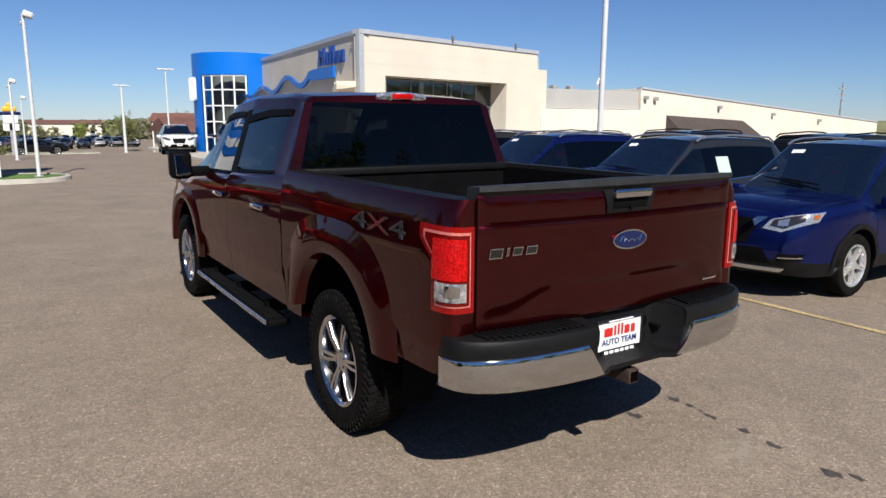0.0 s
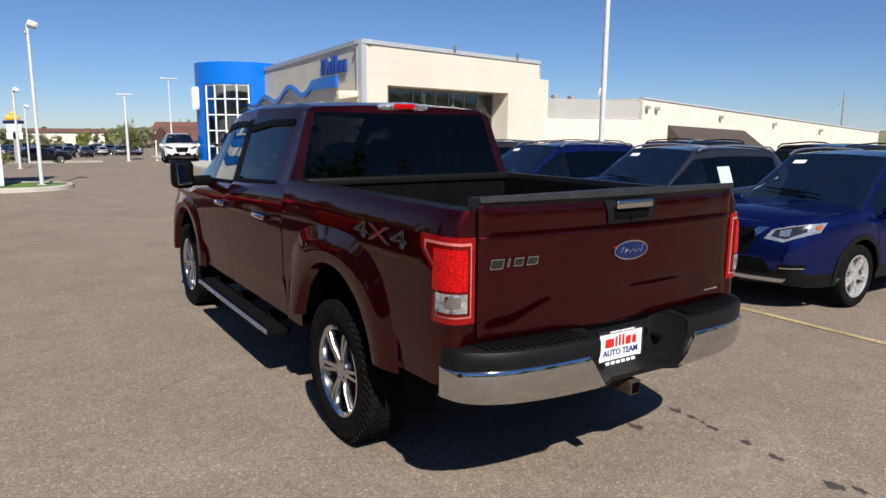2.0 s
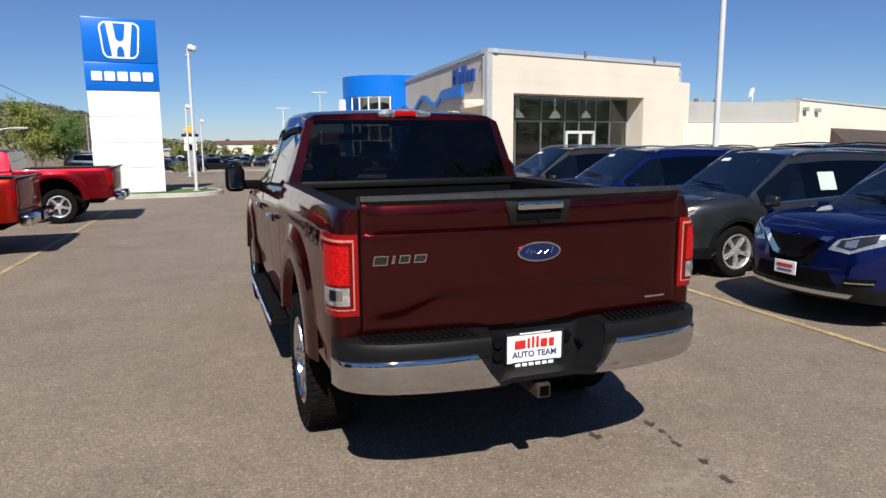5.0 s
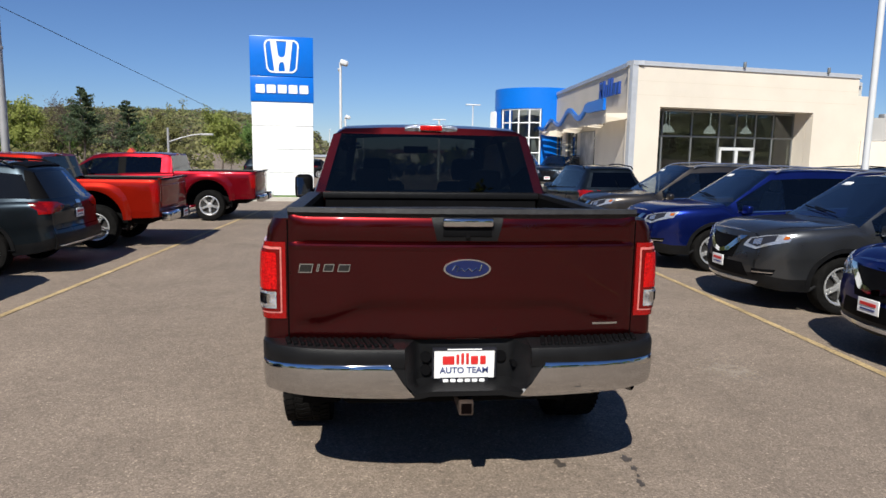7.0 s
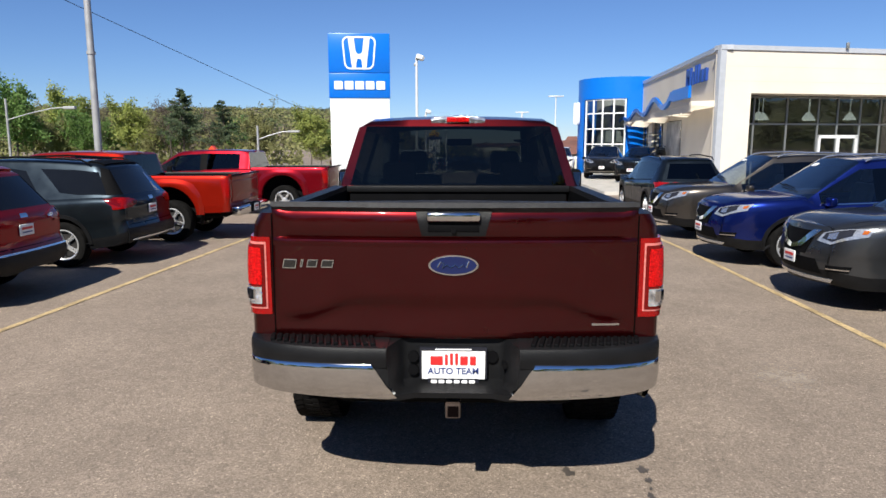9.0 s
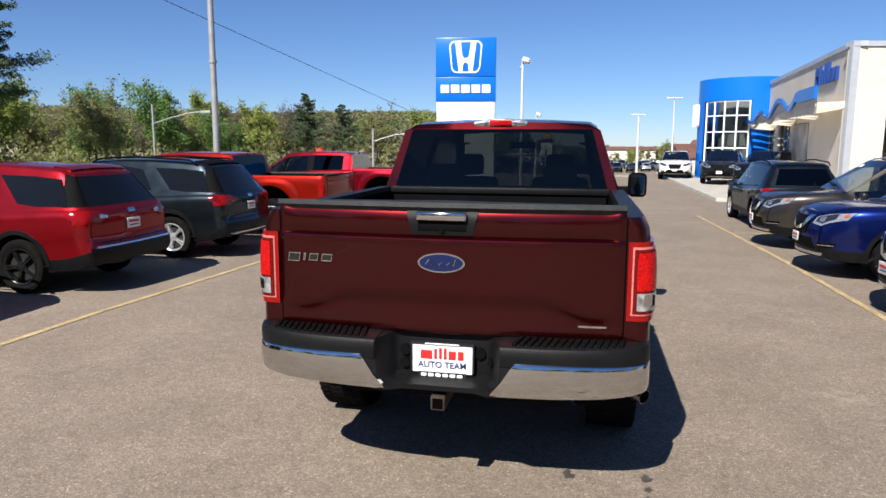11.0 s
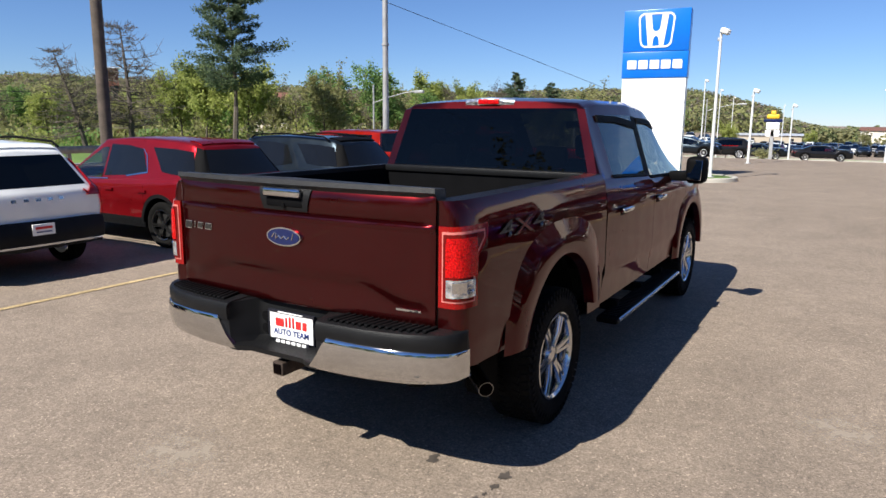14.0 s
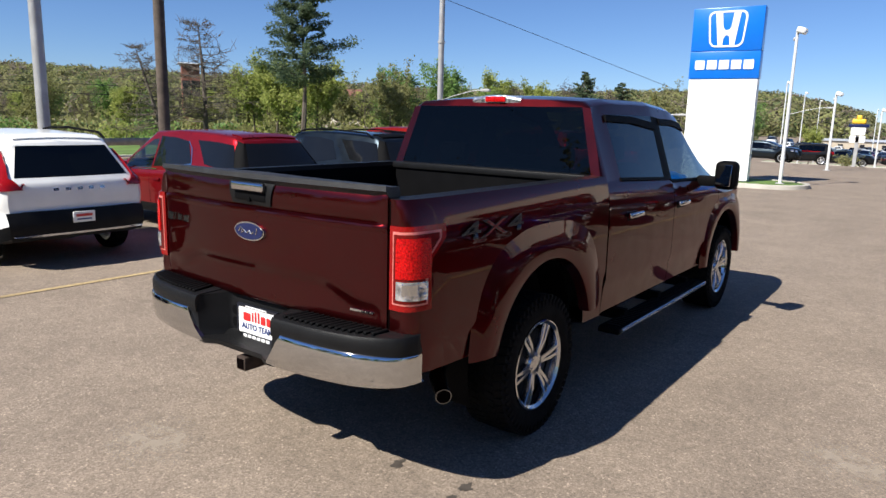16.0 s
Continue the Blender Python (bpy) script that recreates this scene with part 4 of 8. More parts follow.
def tailgate_mesh(wide=0.846, z0=0.862, z1=1.480, n=48, m=40, sculpt=1.0):
    """A stamped tailgate skin with a hollow upper band, a ledge and a drooping crease, closed behind."""
    def smooth(a, b, v):
        t = min(1, max(0, (v - a) / (b - a)))
        return t * t * (3 - 2 * t)

    def depth(x, z):
        u = abs(x) / wide
        y = 0.055 * u * u
        band = smooth(1.330, 1.338, z) * (1 - smooth(0.93, 0.985, u))
        y += sculpt * band * (0.005 + 0.016 * ((z - 1.402) / 0.072) ** 2)
        y += 0.012 * smooth(1.455, 1.485, z)
        y -= sculpt * 0.004 * (1 - abs(min(1, max(-1, (z - 1.316) / 0.018))))
        zc = 1.085 - 0.085 * smooth(0.52, 0.86, u)
        y += sculpt * 0.020 * (1 - smooth(zc - 0.085, zc, z)) * (1 - smooth(0.93, 1.0, u)) * (0.55 + 0.45 * smooth(0.86, 1.0, z))
        y += 0.010 * smooth(0.97, 1.0, u) + 0.014 * (1 - smooth(z0, z0 + 0.02, z))
        return y
    bm = bmesh.new()
    zs = sorted(set([z0 + (z1 - z0) * k / m for k in range(m + 1)] + [1.298, 1.307, 1.316, 1.323, 1.330, 1.334, 1.338, 1.345]))
    xs = [wide * (2 * k / n - 1) for k in range(n + 1)]
    xs = sorted(set(xs + [-wide * 0.985, wide * 0.985]))
    front = [[(x, depth(x, z), z) for x in xs] for z in zs]
    V = add_grid(bm, front)
    edge = [V[0][j] for j in range(len(xs))] + [V[i][-1] for i in range(1, len(zs))] + [V[-1][j] for j in range(len(xs) - 2, -1, -1)] + [V[i][0] for i in range(len(zs) - 2, 0, -1)]
    back = [bm.verts.new((v.co.x, 0.115, v.co.z)) for v in edge]
    for a in range(len(edge)):
        b = (a + 1) % len(edge)
        bm.faces.new((edge[a], back[a], back[b], edge[b]))
    bm.faces.new(back)
    return bm


def arch_flare(sx, yc, zc, r_in, r_out, w, peak=0.035, deg=(-14, 194), cut_z=0.50):
    """The rolled lip round a wheel opening."""
    bm = bmesh.new()
    rows = []
    n = 40
    for k in range(n + 1):
        a = radians(deg[0] + (deg[1] - deg[0]) * k / n)
        row = []
        for t, out in ((-0.10, -0.03), (0.0, peak * 0.85), (0.05, peak), (0.30, peak * 0.96), (0.48, peak * 0.86), (0.66, peak * 0.5), (0.84, peak * 0.16), (1.0, -0.004)):
            rr = r_in + (r_out - r_in) * t
            e = 2.0 + 1.1 * max(0.0, t)
            rr *= (abs(math.cos(a)) ** e + abs(math.sin(a)) ** e) ** (-1 / e)
            row.append((sx * (w + out), yc + rr * math.cos(a), max(cut_z, min(zc + rr * math.sin(a), 1.30))))
        rows.append(row)
    add_grid(bm, rows)
    return bm


def wheel_housings(t, yc, r, kx=1.0, kz=1.0):
    """The humps over the rear wheels that stand in the bed."""
    for s in (-1, 1):
        bm = bmesh.new()
        rows = []
        for x in (0.86, 0.66, 0.62, 0.60):
            rr = r + 0.02 if x > 0.63 else r - 0.02 if x > 0.61 else r - 0.06
            rows.append([(s * x * kx, yc + rr * math.cos(radians(a)), 0.485 + rr * math.sin(radians(a))) for a in range(-20, 201, 10)])
        V = add_grid(bm, rows)
        bm.faces.new(V[-1])
        part("wheel_housing", bm, BLACK_PLASTIC, t)


def main_truck():
    red = paint("maroon_paint", (0.060, 0.0042, 0.0050), 0.9)
    t = thing("pickup_truck", "dark maroon crew-cab pickup truck with chrome bumper", "pickup truck")
    tree, made = pickup_body(t, red)
    for y in (1.24, 4.92):
        for x in (0.995, -0.995):
            put_wheel(t, x, y, 0.41, "main", 0.285, 0.262, 6, True, mat("polished_alloy", (0.54, 0.54, 0.55), 0.12, 1.0, vary=0.05, rough_vary=0.05), True)
    part("under_body", box((-0.62, 0.3, 0.42), (0.62, 5.5, 0.62), 0.05), WELL, t)
    bm = bmesh.new()
    for y in (1.24, 4.92):
        add_tube(bm, (-0.8, y, 0.41), (0.8, y, 0.41), 0.05)
    add_revolve_at = [(-0.16, 0.02), (-0.1, 0.12), (0.1, 0.12), (0.16, 0.02)]
    b2 = bmesh.new()
    add_revolve(b2, add_revolve_at, 20, "x", False)
    bmesh.ops.transform(b2, matrix=pose(0.1, 1.24, 0.41), verts=b2.verts)
    part("differential", b2, WELL, t)
    loose("axle", bm, WELL, t)
    for s in (-1, 1):
        part("wheel_arch", arch_flare(s, 1.27, 0.485, 0.55, 0.755, 0.985, 0.034, (8, 170), 0.615), red, t)
        part("wheel_arch", arch_flare(s, 4.92, 0.46, 0.535, 0.68, 0.980, 0.03), red, t)
    wheel_housings(t, 1.27, 0.56)
    # tailgate
    tg = part("tailgate", tailgate_mesh(), red, t)
    bm = bmesh.new()
    rows = []
    for x in np.linspace(-0.848, 0.848, 41):
        u = abs(x) / 0.848
        y0 = 0.055 * u * u
        rows.append([(x, y0 + 0.004, 1.474), (x, y0 - 0.006, 1.480), (x, y0 - 0.003, 1.503), (x, y0 + 0.012, 1.512 - 0.012 * u), (x, y0 + 0.085, 1.508 - 0.012 * u), (x, y0 + 0.09, 1.45), (x, y0 + 0.02, 1.45)])
    V = add_grid(bm, rows, True)
    bm.faces.new(V[0]), bm.faces.new(V[-1][::-1])
    part("top_trim", bm, mat("scuffed_grey_plastic", (0.017, 0.017, 0.018), 0.5, vary=0.35, scale=7, fine=0.3, fine_scale=60, bump=0.2, bump_scale=300), tg, "scuffed grey plastic tailgate cap")
    gtree = BVHTree.FromPolygons(*mesh_lists(tg))
    B = (0, 1, 0)
    bez = part("handle_bezel", patch(gtree, between([(-0.178, -1, 1.478), (0.178, -1, 1.478)], [(-0.145, -1, 1.352), (0.145, -1, 1.352)], 4, 8), B, 0.008, 0.01), DARK_PLASTIC, tg, "dark grey plastic handle surround")
    part("pull_handle", box((-0.122, -0.028, 1.418), (0.122, 0.006, 1.462), 0.012, 3), CHROME, bez, "chrome pull handle")
    part("handle_pocket", box((-0.118, -0.004, 1.370), (0.118, 0.012, 1.416), 0.006), BLACK_PLASTIC, bez)
    bm = bmesh.new()
    add_tube(bm, (0.0, -0.012, 1.376), (0.0, 0.01, 1.376), 0.012)
    part("reversing_camera", bm, BLACK_PLASTIC, bez)
    # oval badge
    bm = bmesh.new()
    def oval(a, b, y0, y1, n=48):
        A = [bm.verts.new((a * math.cos(2 * math.pi * q / n), y0, 1.218 + b * math.sin(2 * math.pi * q / n))) for q in range(n)]
        C = [bm.verts.new((a * 0.97 * math.cos(2 * math.pi * q / n), y1, 1.218 + b * 0.95 * math.sin(2 * math.pi * q / n))) for q in range(n)]
        for q in range(n):
            j = (q + 1) % n
            bm.faces.new((A[q], A[j], C[j], C[q]))
        bm.faces.new(C)
    oval(0.118, 0.050, 0.01, -0.012)
    bd = part("oval_badge", bm, CHROME, tg, "blue oval badge with chrome rim")
    bm = bmesh.new()
    oval(0.108, 0.042, 0.0, -0.0155)
    part("badge_field", bm, BADGE_BLUE, bd)
    bm = bmesh.new()
    add_sweep(bm, [(-0.074, -0.0165, 1.212), (-0.058, -0.0165, 1.236), (-0.044, -0.0165, 1.230), (-0.05, -0.0165, 1.206), (-0.03, -0.0165, 1.222), (-0.012, -0.0165, 1.208), (0.006, -0.0165, 1.222), (0.024, -0.0165, 1.208), (0.044, -0.0165, 1.222), (0.058, -0.0165, 1.208), (0.07, -0.0165, 1.240)], 0.0038, 6)
    part("badge_mark", bm, CHROME, bd)
    # plain chrome bars for the model name
    for x0, x1, z0, z1 in ((-0.800, -0.728, 1.192, 1.236), (-0.716, -0.696, 1.199, 1.236), (-0.684, -0.628, 1.199, 1.236), (-0.616, -0.552, 1.199, 1.236)):
        rim_ = part("model_badge", patch(gtree, between([(x0 + 0.008, -1, z1), (x1, -1, z1)], [(x0, -1, z0), (x1 - 0.008, -1, z0)], 2, 2), B, 0.008, 0.004), CHROME, tg, "chrome-edged plain block of the model badge")
        part("badge_fill", patch(gtree, between([(x0 + 0.012, -1, z1 - 0.0045), (x1 - 0.0045, -1, z1 - 0.0045)], [(x0 + 0.0045, -1, z0 + 0.0045), (x1 - 0.012, -1, z0 + 0.0045)], 2, 2), B, 0.0095, 0.004), BLACK_ALLOY, rim_)
    nm = bmesh.new()
    for x0, x1 in ((0.645, 0.775),):
        add_patch(nm, gtree, between([(x0, -1, 0.936), (x1, -1, 0.936)], [(x0, -1, 0.926), (x1, -1, 0.926)], 1, 4), B, 0.006, 0.004)
    part("small_badge", nm, CHROME, tg)
    # dark slits beside the tailgate
    for s in (-1, 1):
        part("panel_gap", box((s * 0.8525 - 0.0035, 0.0742, 0.87), (s * 0.8525 + 0.0035, 0.10, 1.44)), GAP, t)
    # tail lights: a wrapped lens on each rear corner
    for s in (-1, 1):
        def way(p, s=s):
            return (s, -0.0001, 0)

        def corner(u0, u1, ztop, zbot, off, deep, nu=10, nz=5, notch=False):
            """u runs from the tailgate's edge (0) round the corner to the side (1)."""
            axis_x, axis_y = s * 0.80, 0.30
            bm2 = bmesh.new()
            rows2 = []
            for iz in range(nz + 1):
                z = ztop + (zbot - ztop) * iz / nz
                row = []
                for iu in range(nu + 1):
                    u = u0 + (u1 - u0) * iu / nu
                    if notch:
                        lim = float(np.interp((z - 0.965) / 0.37, [0, 0.45, 0.62, 0.84, 1.0], [0.70, 0.69, 0.71, 0.99, 1.0]))
                        u = u0 + (u1 * lim - u0) * iu / nu
                    if u < 0.42:
                        x = 0.862 + (0.955 - 0.862) * u / 0.42
                        o = (s * x, -0.6, z)
                    else:
                        o = (s * 1.6, 0.10 + 0.20 * (u - 0.42) / 0.58, z)
                    row.append(o)
                rows2.append(row)

            def go(p):
                return (0, 1, 0) if abs(p.x) < 1.2 else (-s, 0, 0)
            return add_patch(bm2, tree, rows2, go, off, deep)
        tl = part("tail_light", corner(0.0, 1.0, 1.335, 0.965, 0.012, 0.02, 16, 24, True), RED_LENS, t, "red and clear wraparound tail light")
        part("light_guide", corner(0.085, 0.895, 1.312, 0.992, 0.0145, 0.004, 16, 24, True), PINK_LENS, tl)
        part("inner_lens", corner(0.12, 0.835, 1.301, 1.001, 0.018, 0.004, 16, 24, True), RED_DARK, tl)
        part("brake_lens", corner(0.19, 0.66, 1.285, 1.110, 0.022, 0.004, 8, 5), BRAKE_LENS, tl)
        rv = part("reversing_lens", corner(0.20, 0.60, 1.098, 1.016, 0.022, 0.004, 8, 4), CLEAR_LENS, tl, "clear reversing lens")
        part("reflector", corner(0.32, 0.44, 1.088, 1.04, 0.026, 0.004, 4, 3), CHROME, rv)
    # rear bumper: chrome ends, black middle, step pads
    BUMP = [(0.0, -0.140), (0.30, -0.138), (0.55, -0.125), (0.74, -0.092), (0.85, -0.050), (0.925, 0.000), (0.965, 0.050), (0.983, 0.118)]
    run = [tuple(q) for q in fine(BUMP[1:], 8)]

    def plan(x):
        return float(np.interp(abs(x), [q[0] for q in BUMP], [q[1] for q in BUMP]))
    for s in (-1, 1):
        bm = bmesh.new()
        rows = []
        for i, (xa, yp) in enumerate(run):
            u = i / (len(run) - 1)
            xt = max(xa, 0.367 + 0.10 * u)
            xl = xt - 0.112 * (1 - u) ** 4
            yt = plan(xt) if xt > xa else yp
            low, top_ = 0.612 + 0.022 * u, 0.790 - 0.022 * u
            rows.append([(s * xl, yt + 0.05, low - 0.002), (s * xl, yt + 0.014, low + 0.004), (s * xl, yt + 0.003, low + 0.018), (s * (xl * 0.55 + xt * 0.45), yt - 0.006, low * 0.55 + top_ * 0.45), (s * (xl * 0.2 + xt * 0.8), yt - 0.006, low * 0.2 + top_ * 0.8),
                         (s * xt, yt - 0.003, top_ - 0.008), (s * xt, yt + 0.002, top_ - 0.002), (s * xt, yt + 0.012, top_)])
        rows.append([(s * 0.983, 0.150, p[2]) for p in rows[-1]])
        add_grid(bm, rows)
        part("rear_bumper", thick(bm, 0.02), CHROME, t, "chrome rear bumper end")
        bm = bmesh.new()
        rows = []
        for xa, yp in run:
            b_ = max(0.16, yp + 0.10)
            rows.append([(s * xa, yp + 0.008, 0.768), (s * xa, yp + 0.004, 0.800), (s * xa, yp + 0.004, 0.838), (s * xa * 0.997, yp + 0.014, 0.856), (s * xa * 0.985, yp + 0.034, 0.864), (s * min(xa, 0.955), b_, 0.866), (s * min(xa, 0.955), b_, 0.77)])
        V = add_grid(bm, rows, True)
        bm.faces.new(V[0]), bm.faces.new(V[-1][::-1])
        pad = part("step_pad", bm, DARK_PLASTIC, t, "black ribbed plastic step pad")
        for q in range(15):
            x = 0.36 + 0.48 * q / 14
            part("tread_rib", box((-0.011, 0.0, 0.858), (0.011, 0.055 - plan(x) * 0.6, 0.877), 0.004, 1, pose(s * x, plan(x) + 0.030, 0, 0, 0, -s * 12)), BLACK_PLASTIC, pad)
    bm = bmesh.new()
    rows = []
    for x, top_y, low_y in ((-0.372, -0.118, -0.118), (-0.345, -0.124, -0.122), (-0.300, -0.122, -0.126), (-0.245, 0.03, -0.105), (-0.215, 0.052, -0.09), (0.215, 0.052, -0.09), (0.245, 0.03, -0.105), (0.300, -0.122, -0.126), (0.345, -0.124, -0.122), (0.372, -0.118, -0.118)):
        k_ = 0.6 if abs(x) < 0.25 else 0.0
        rows.append([(x * 0.80, low_y + 0.05, 0.610), (x * 0.82, low_y, 0.614), (x * 0.84, low_y - 0.004, 0.640), (x * 0.92, low_y * (1 - k_) + top_y * k_, 0.650 - 0.016 * k_), (x * 0.97, top_y, 0.66 + 0.03 * (k_ == 0)), (x, top_y, 0.80), (x, top_y + 0.012, 0.858), (x, 0.12, 0.864), (x, 0.12, 0.62)])
    V = add_grid(bm, rows, True)
    bm.faces.new(V[0]), bm.faces.new(V[-1][::-1])
    mid = part("bumper_centre", bm, DARK_PLASTIC, t, "dark grey plastic bumper centre with plate recess")
    for x, r in ((0.262, 0.022),):
        bm = bmesh.new()
        add_tube(bm, (x * 0.70, 0.036, 0.77), (x * 0.70, 0.07, 0.77), r + 0.006)
        add_tube(bm, (x * 0.92, -0.02, 0.745), (x * 0.92, 0.04, 0.745), r * 0.6, seg=12)
        part("tow_socket", bm, BLACK_PLASTIC, mid)
    for z in (0.705, 0.77):
        bm = bmesh.new()
        add_tube(bm, (-0.190, 0.032, z), (-0.190, 0.08, z), 0.026)
        part("tow_plug", bm, BLACK_PLASTIC, mid)
    pl = part("licence_plate", box((-0.152, -0.012, 0.662), (0.152, 0.0, 0.812), 0.004, 1), PLATE_WHITE, t, "white dealer plate with red and blue lettering")
    fr = bmesh.new()
    for lo, hi in (((-0.158, -0.016, 0.806), (0.158, 0.004, 0.818)), ((-0.120, -0.016, 0.636), (0.120, 0.004, 0.668)), ((-0.158, -0.016, 0.668), (-0.150, 0.004, 0.806)), ((0.150, -0.016, 0.668), (0.158, 0.004, 0.806))):
        add_box(fr, lo, hi)
    part("plate_frame", fr, mat("plate_frame_navy", (0.012, 0.013, 0.02), 0.4), pl)
    # plain blocks in place of the dealer's name
    for x0, x1, zt in ((-0.108, -0.050, 0.778), (-0.040, -0.026, 0.786), (-0.016, -0.002, 0.792), (0.008, 0.022, 0.792), (0.032, 0.068, 0.778), (0.078, 0.106, 0.778)):
        part("red_block", box((x0, -0.016, 0.734), (x1, -0.011, zt), 0.003, 1), PLATE_RED, pl)
    bm = letters("AUTO TEAM", 0.043, 0.0015, 0.0006)
    bmesh.ops.transform(bm, matrix=Matrix.Translation((0, -0.0135, 0.704)), verts=bm.verts)
    part("lettering", bm, PLATE_BLUE, pl, sharp=0)
    for k in range(6):
        part("frame_block", box((-0.106 + 0.036 * k, -0.020, 0.640), (-0.078 + 0.036 * k, -0.014, 0.662), 0.003, 1), PLATE_WHITE, pl)
    part("frame_strip", box((-0.085, -0.020, 0.809), (0.085, -0.014, 0.815)), PLATE_WHITE, pl)
    pl.location = (0, 0.035, 0)
    # hitch, exhaust
    bm = box((-0.036, -0.085, 0.512), (0.036, 0.30, 0.584), 0.008)
    ht = part("tow_hitch", bm, RUST, t, "rusty square hitch receiver")
    # near-black plate on the solid receiver, painting the shade of its hollow
    part("hitch_mouth_shade", box((-0.025, -0.088, 0.523), (0.025, -0.083, 0.573)), GAP, ht)
    bm = bmesh.new()
    add_sweep(bm, [(0.62, 1.0, 0.55), (0.72, 0.64, 0.555), (0.85, 0.44, 0.540), (0.985, 0.315, 0.512)], 0.04, 16)
    ex = part("exhaust_pipe", bm, mat("sooty_chrome", (0.16, 0.16, 0.16), 0.25, 1.0, vary=0.2, scale=20), t, "dull chrome exhaust tip")
    # near-black disc on the closed pipe end, painting the dark inside
    part("pipe_mouth_shade", tube((0.984, 0.316, 0.5122), (0.9866, 0.3136, 0.5117), 0.034, seg=16), GAP, ex)
    # running boards
    for s in (-1, 1):
        bm = box((min(s * 0.90, s * 1.06), 2.22, 0.36), (max(s * 0.90, s * 1.06), 4.22, 0.405), 0.014, 2)
        rb = part("running_board", bm, BLACK_PLASTIC, t, "black running board with bright edge strip")
        bm = bmesh.new()
        add_sweep(bm, [(s * 1.058, 2.26, 0.385), (s * 1.062, 3.2, 0.385), (s * 1.058, 4.18, 0.385)], 0.016, 8)
        part("edge_strip", bm, LAMP_CHROME, rb)
        bm = bmesh.new()
        for y in (2.6, 3.3, 4.0):
            add_box(bm, (min(s * 0.7, s * 0.95), y - 0.03, 0.37), (max(s * 0.7, s * 0.95), y + 0.03, 0.45))
        loose("bracket", bm, BLACK_PLASTIC, rb)
        bm = bmesh.new()
        for q in range(40):
            y = 2.3 + q * 0.047
            add_box(bm, (min(s * 0.93, s * 1.03), y, 0.403), (max(s * 0.93, s * 1.03), y + 0.018, 0.409))
        part("grip_rib", bm, DARK_PLASTIC, rb)
        # doors: handles, lower crease strip, window visors
        for y in (2.50, 3.53):
            D = (-s, 0, 0)
            hd = part("door_handle", box((min(s * 0.995, s * 1.030), y - 0.12, 1.150), (max(s * 0.995, s * 1.030), y + 0.12, 1.188), 0.012, 3), CHROME, t, "chrome door handle")
            part("handle_cup", patch(tree, between([(s * 2, y - 0.09, 1.185), (s * 2, y + 0.09, 1.185)], [(s * 2, y - 0.09, 1.13), (s * 2, y + 0.09, 1.13)], 2, 4), D, 0.002, 0.01), BLACK_PLASTIC, hd)
        for a, b, zt in ((2.40, 3.30, 1.80), (3.45, 4.25, 1.79)):
            rows = between([(s * 2, a, zt + 0.045), (s * 2, (a + b) / 2, zt + 0.04), (s * 2, b, zt + 0.0)], [(s * 2, a, zt + 0.0), (s * 2, (a + b) / 2, zt - 0.008), (s * 2, b, zt - 0.055)], 2, 5)
            part("rain_visor", patch(tree, rows, (-s, 0, 0), 0.014, 0.004), BLACK_PLASTIC, t)
        part("window_sill_trim", patch(tree, ribbon([(s * 2, 2.40, 1.412), (s * 2, 3.40, 1.368), (s * 2, 3.46, 1.345), (s * 2, 4.60, 1.315)], 0.022, 2), (-s, 0, 0), 0.007, 0.006), BLACK_PLASTIC, t)
        # mirrors
        bm = box((min(s * 1.085, s * 1.265), 4.02, 1.255), (max(s * 1.085, s * 1.265), 4.20, 1.50), 0.05, 3)
        add_box(bm, (min(s * 0.92, s * 1.12), 4.10, 1.27), (max(s * 0.92, s * 1.12), 4.18, 1.36), 0.02, 2)
        mi = part("mirror", bm, BLACK_PLASTIC, t, "large black door mirror")
        part("mirror_glass", box((-0.066, -0.004, -0.09), (0.066, 0.004, 0.09), 0.003, 1, pose(s * 1.172, 4.018, 1.378, -6, 0, s * -14)), CHROME, mi)
        # 4x4 mark
        bm = letters("4X4", 0.118, 0.0, -0.0016)
        bmesh.ops.scale(bm, vec=(2.8, 1, 1.02), verts=bm.verts)
        dark = mat("decal_dark", (0.016, 0.016, 0.018), 0.35)
        bm.faces.ensure_lookup_table()
        m4 = Matrix.Translation((s * 0.9905, 0.70, 1.272)) @ pose(0, 0, 0, 0, 0, 90 * s)
        bmesh.ops.transform(bm, matrix=m4, verts=bm.verts)
        de = part("drive_mark", bm, dark, t, "dark outlined 4X4 decal with red X", sharp=0)
        bm = letters("4X4", 0.118, 0.0, 0.0012)
        bmesh.ops.scale(bm, vec=(2.8, 1, 1.02), verts=bm.verts)
        bmesh.ops.transform(bm, matrix=Matrix.Translation((s * 0.9885, 0.70, 1.272)) @ pose(0, 0, 0, 0, 0, 90 * s), verts=bm.verts)
        part("mark_edge", bm, mat("decal_grey", (0.055, 0.054, 0.054), 0.35), de, sharp=0)
        bm = letters("X", 0.112, 0.0, -0.001)
        bmesh.ops.scale(bm, vec=(2.6, 1, 0.96), verts=bm.verts)
        bmesh.ops.transform(bm, matrix=Matrix.Translation((s * 0.9925, 0.70, 1.272)) @ pose(0, 0, 0, 0, 0, 90 * s), verts=bm.verts)
        part("mark_cross", bm, mat("decal_red", (0.16, 0.008, 0.010), 0.4), de, sharp=0)
    # high brake light
    bm = bmesh.new()
    rows = []
    for x in np.linspace(-0.205, 0.205, 17):
        y = 2.205 + 0.01 * (x / 0.2) ** 2
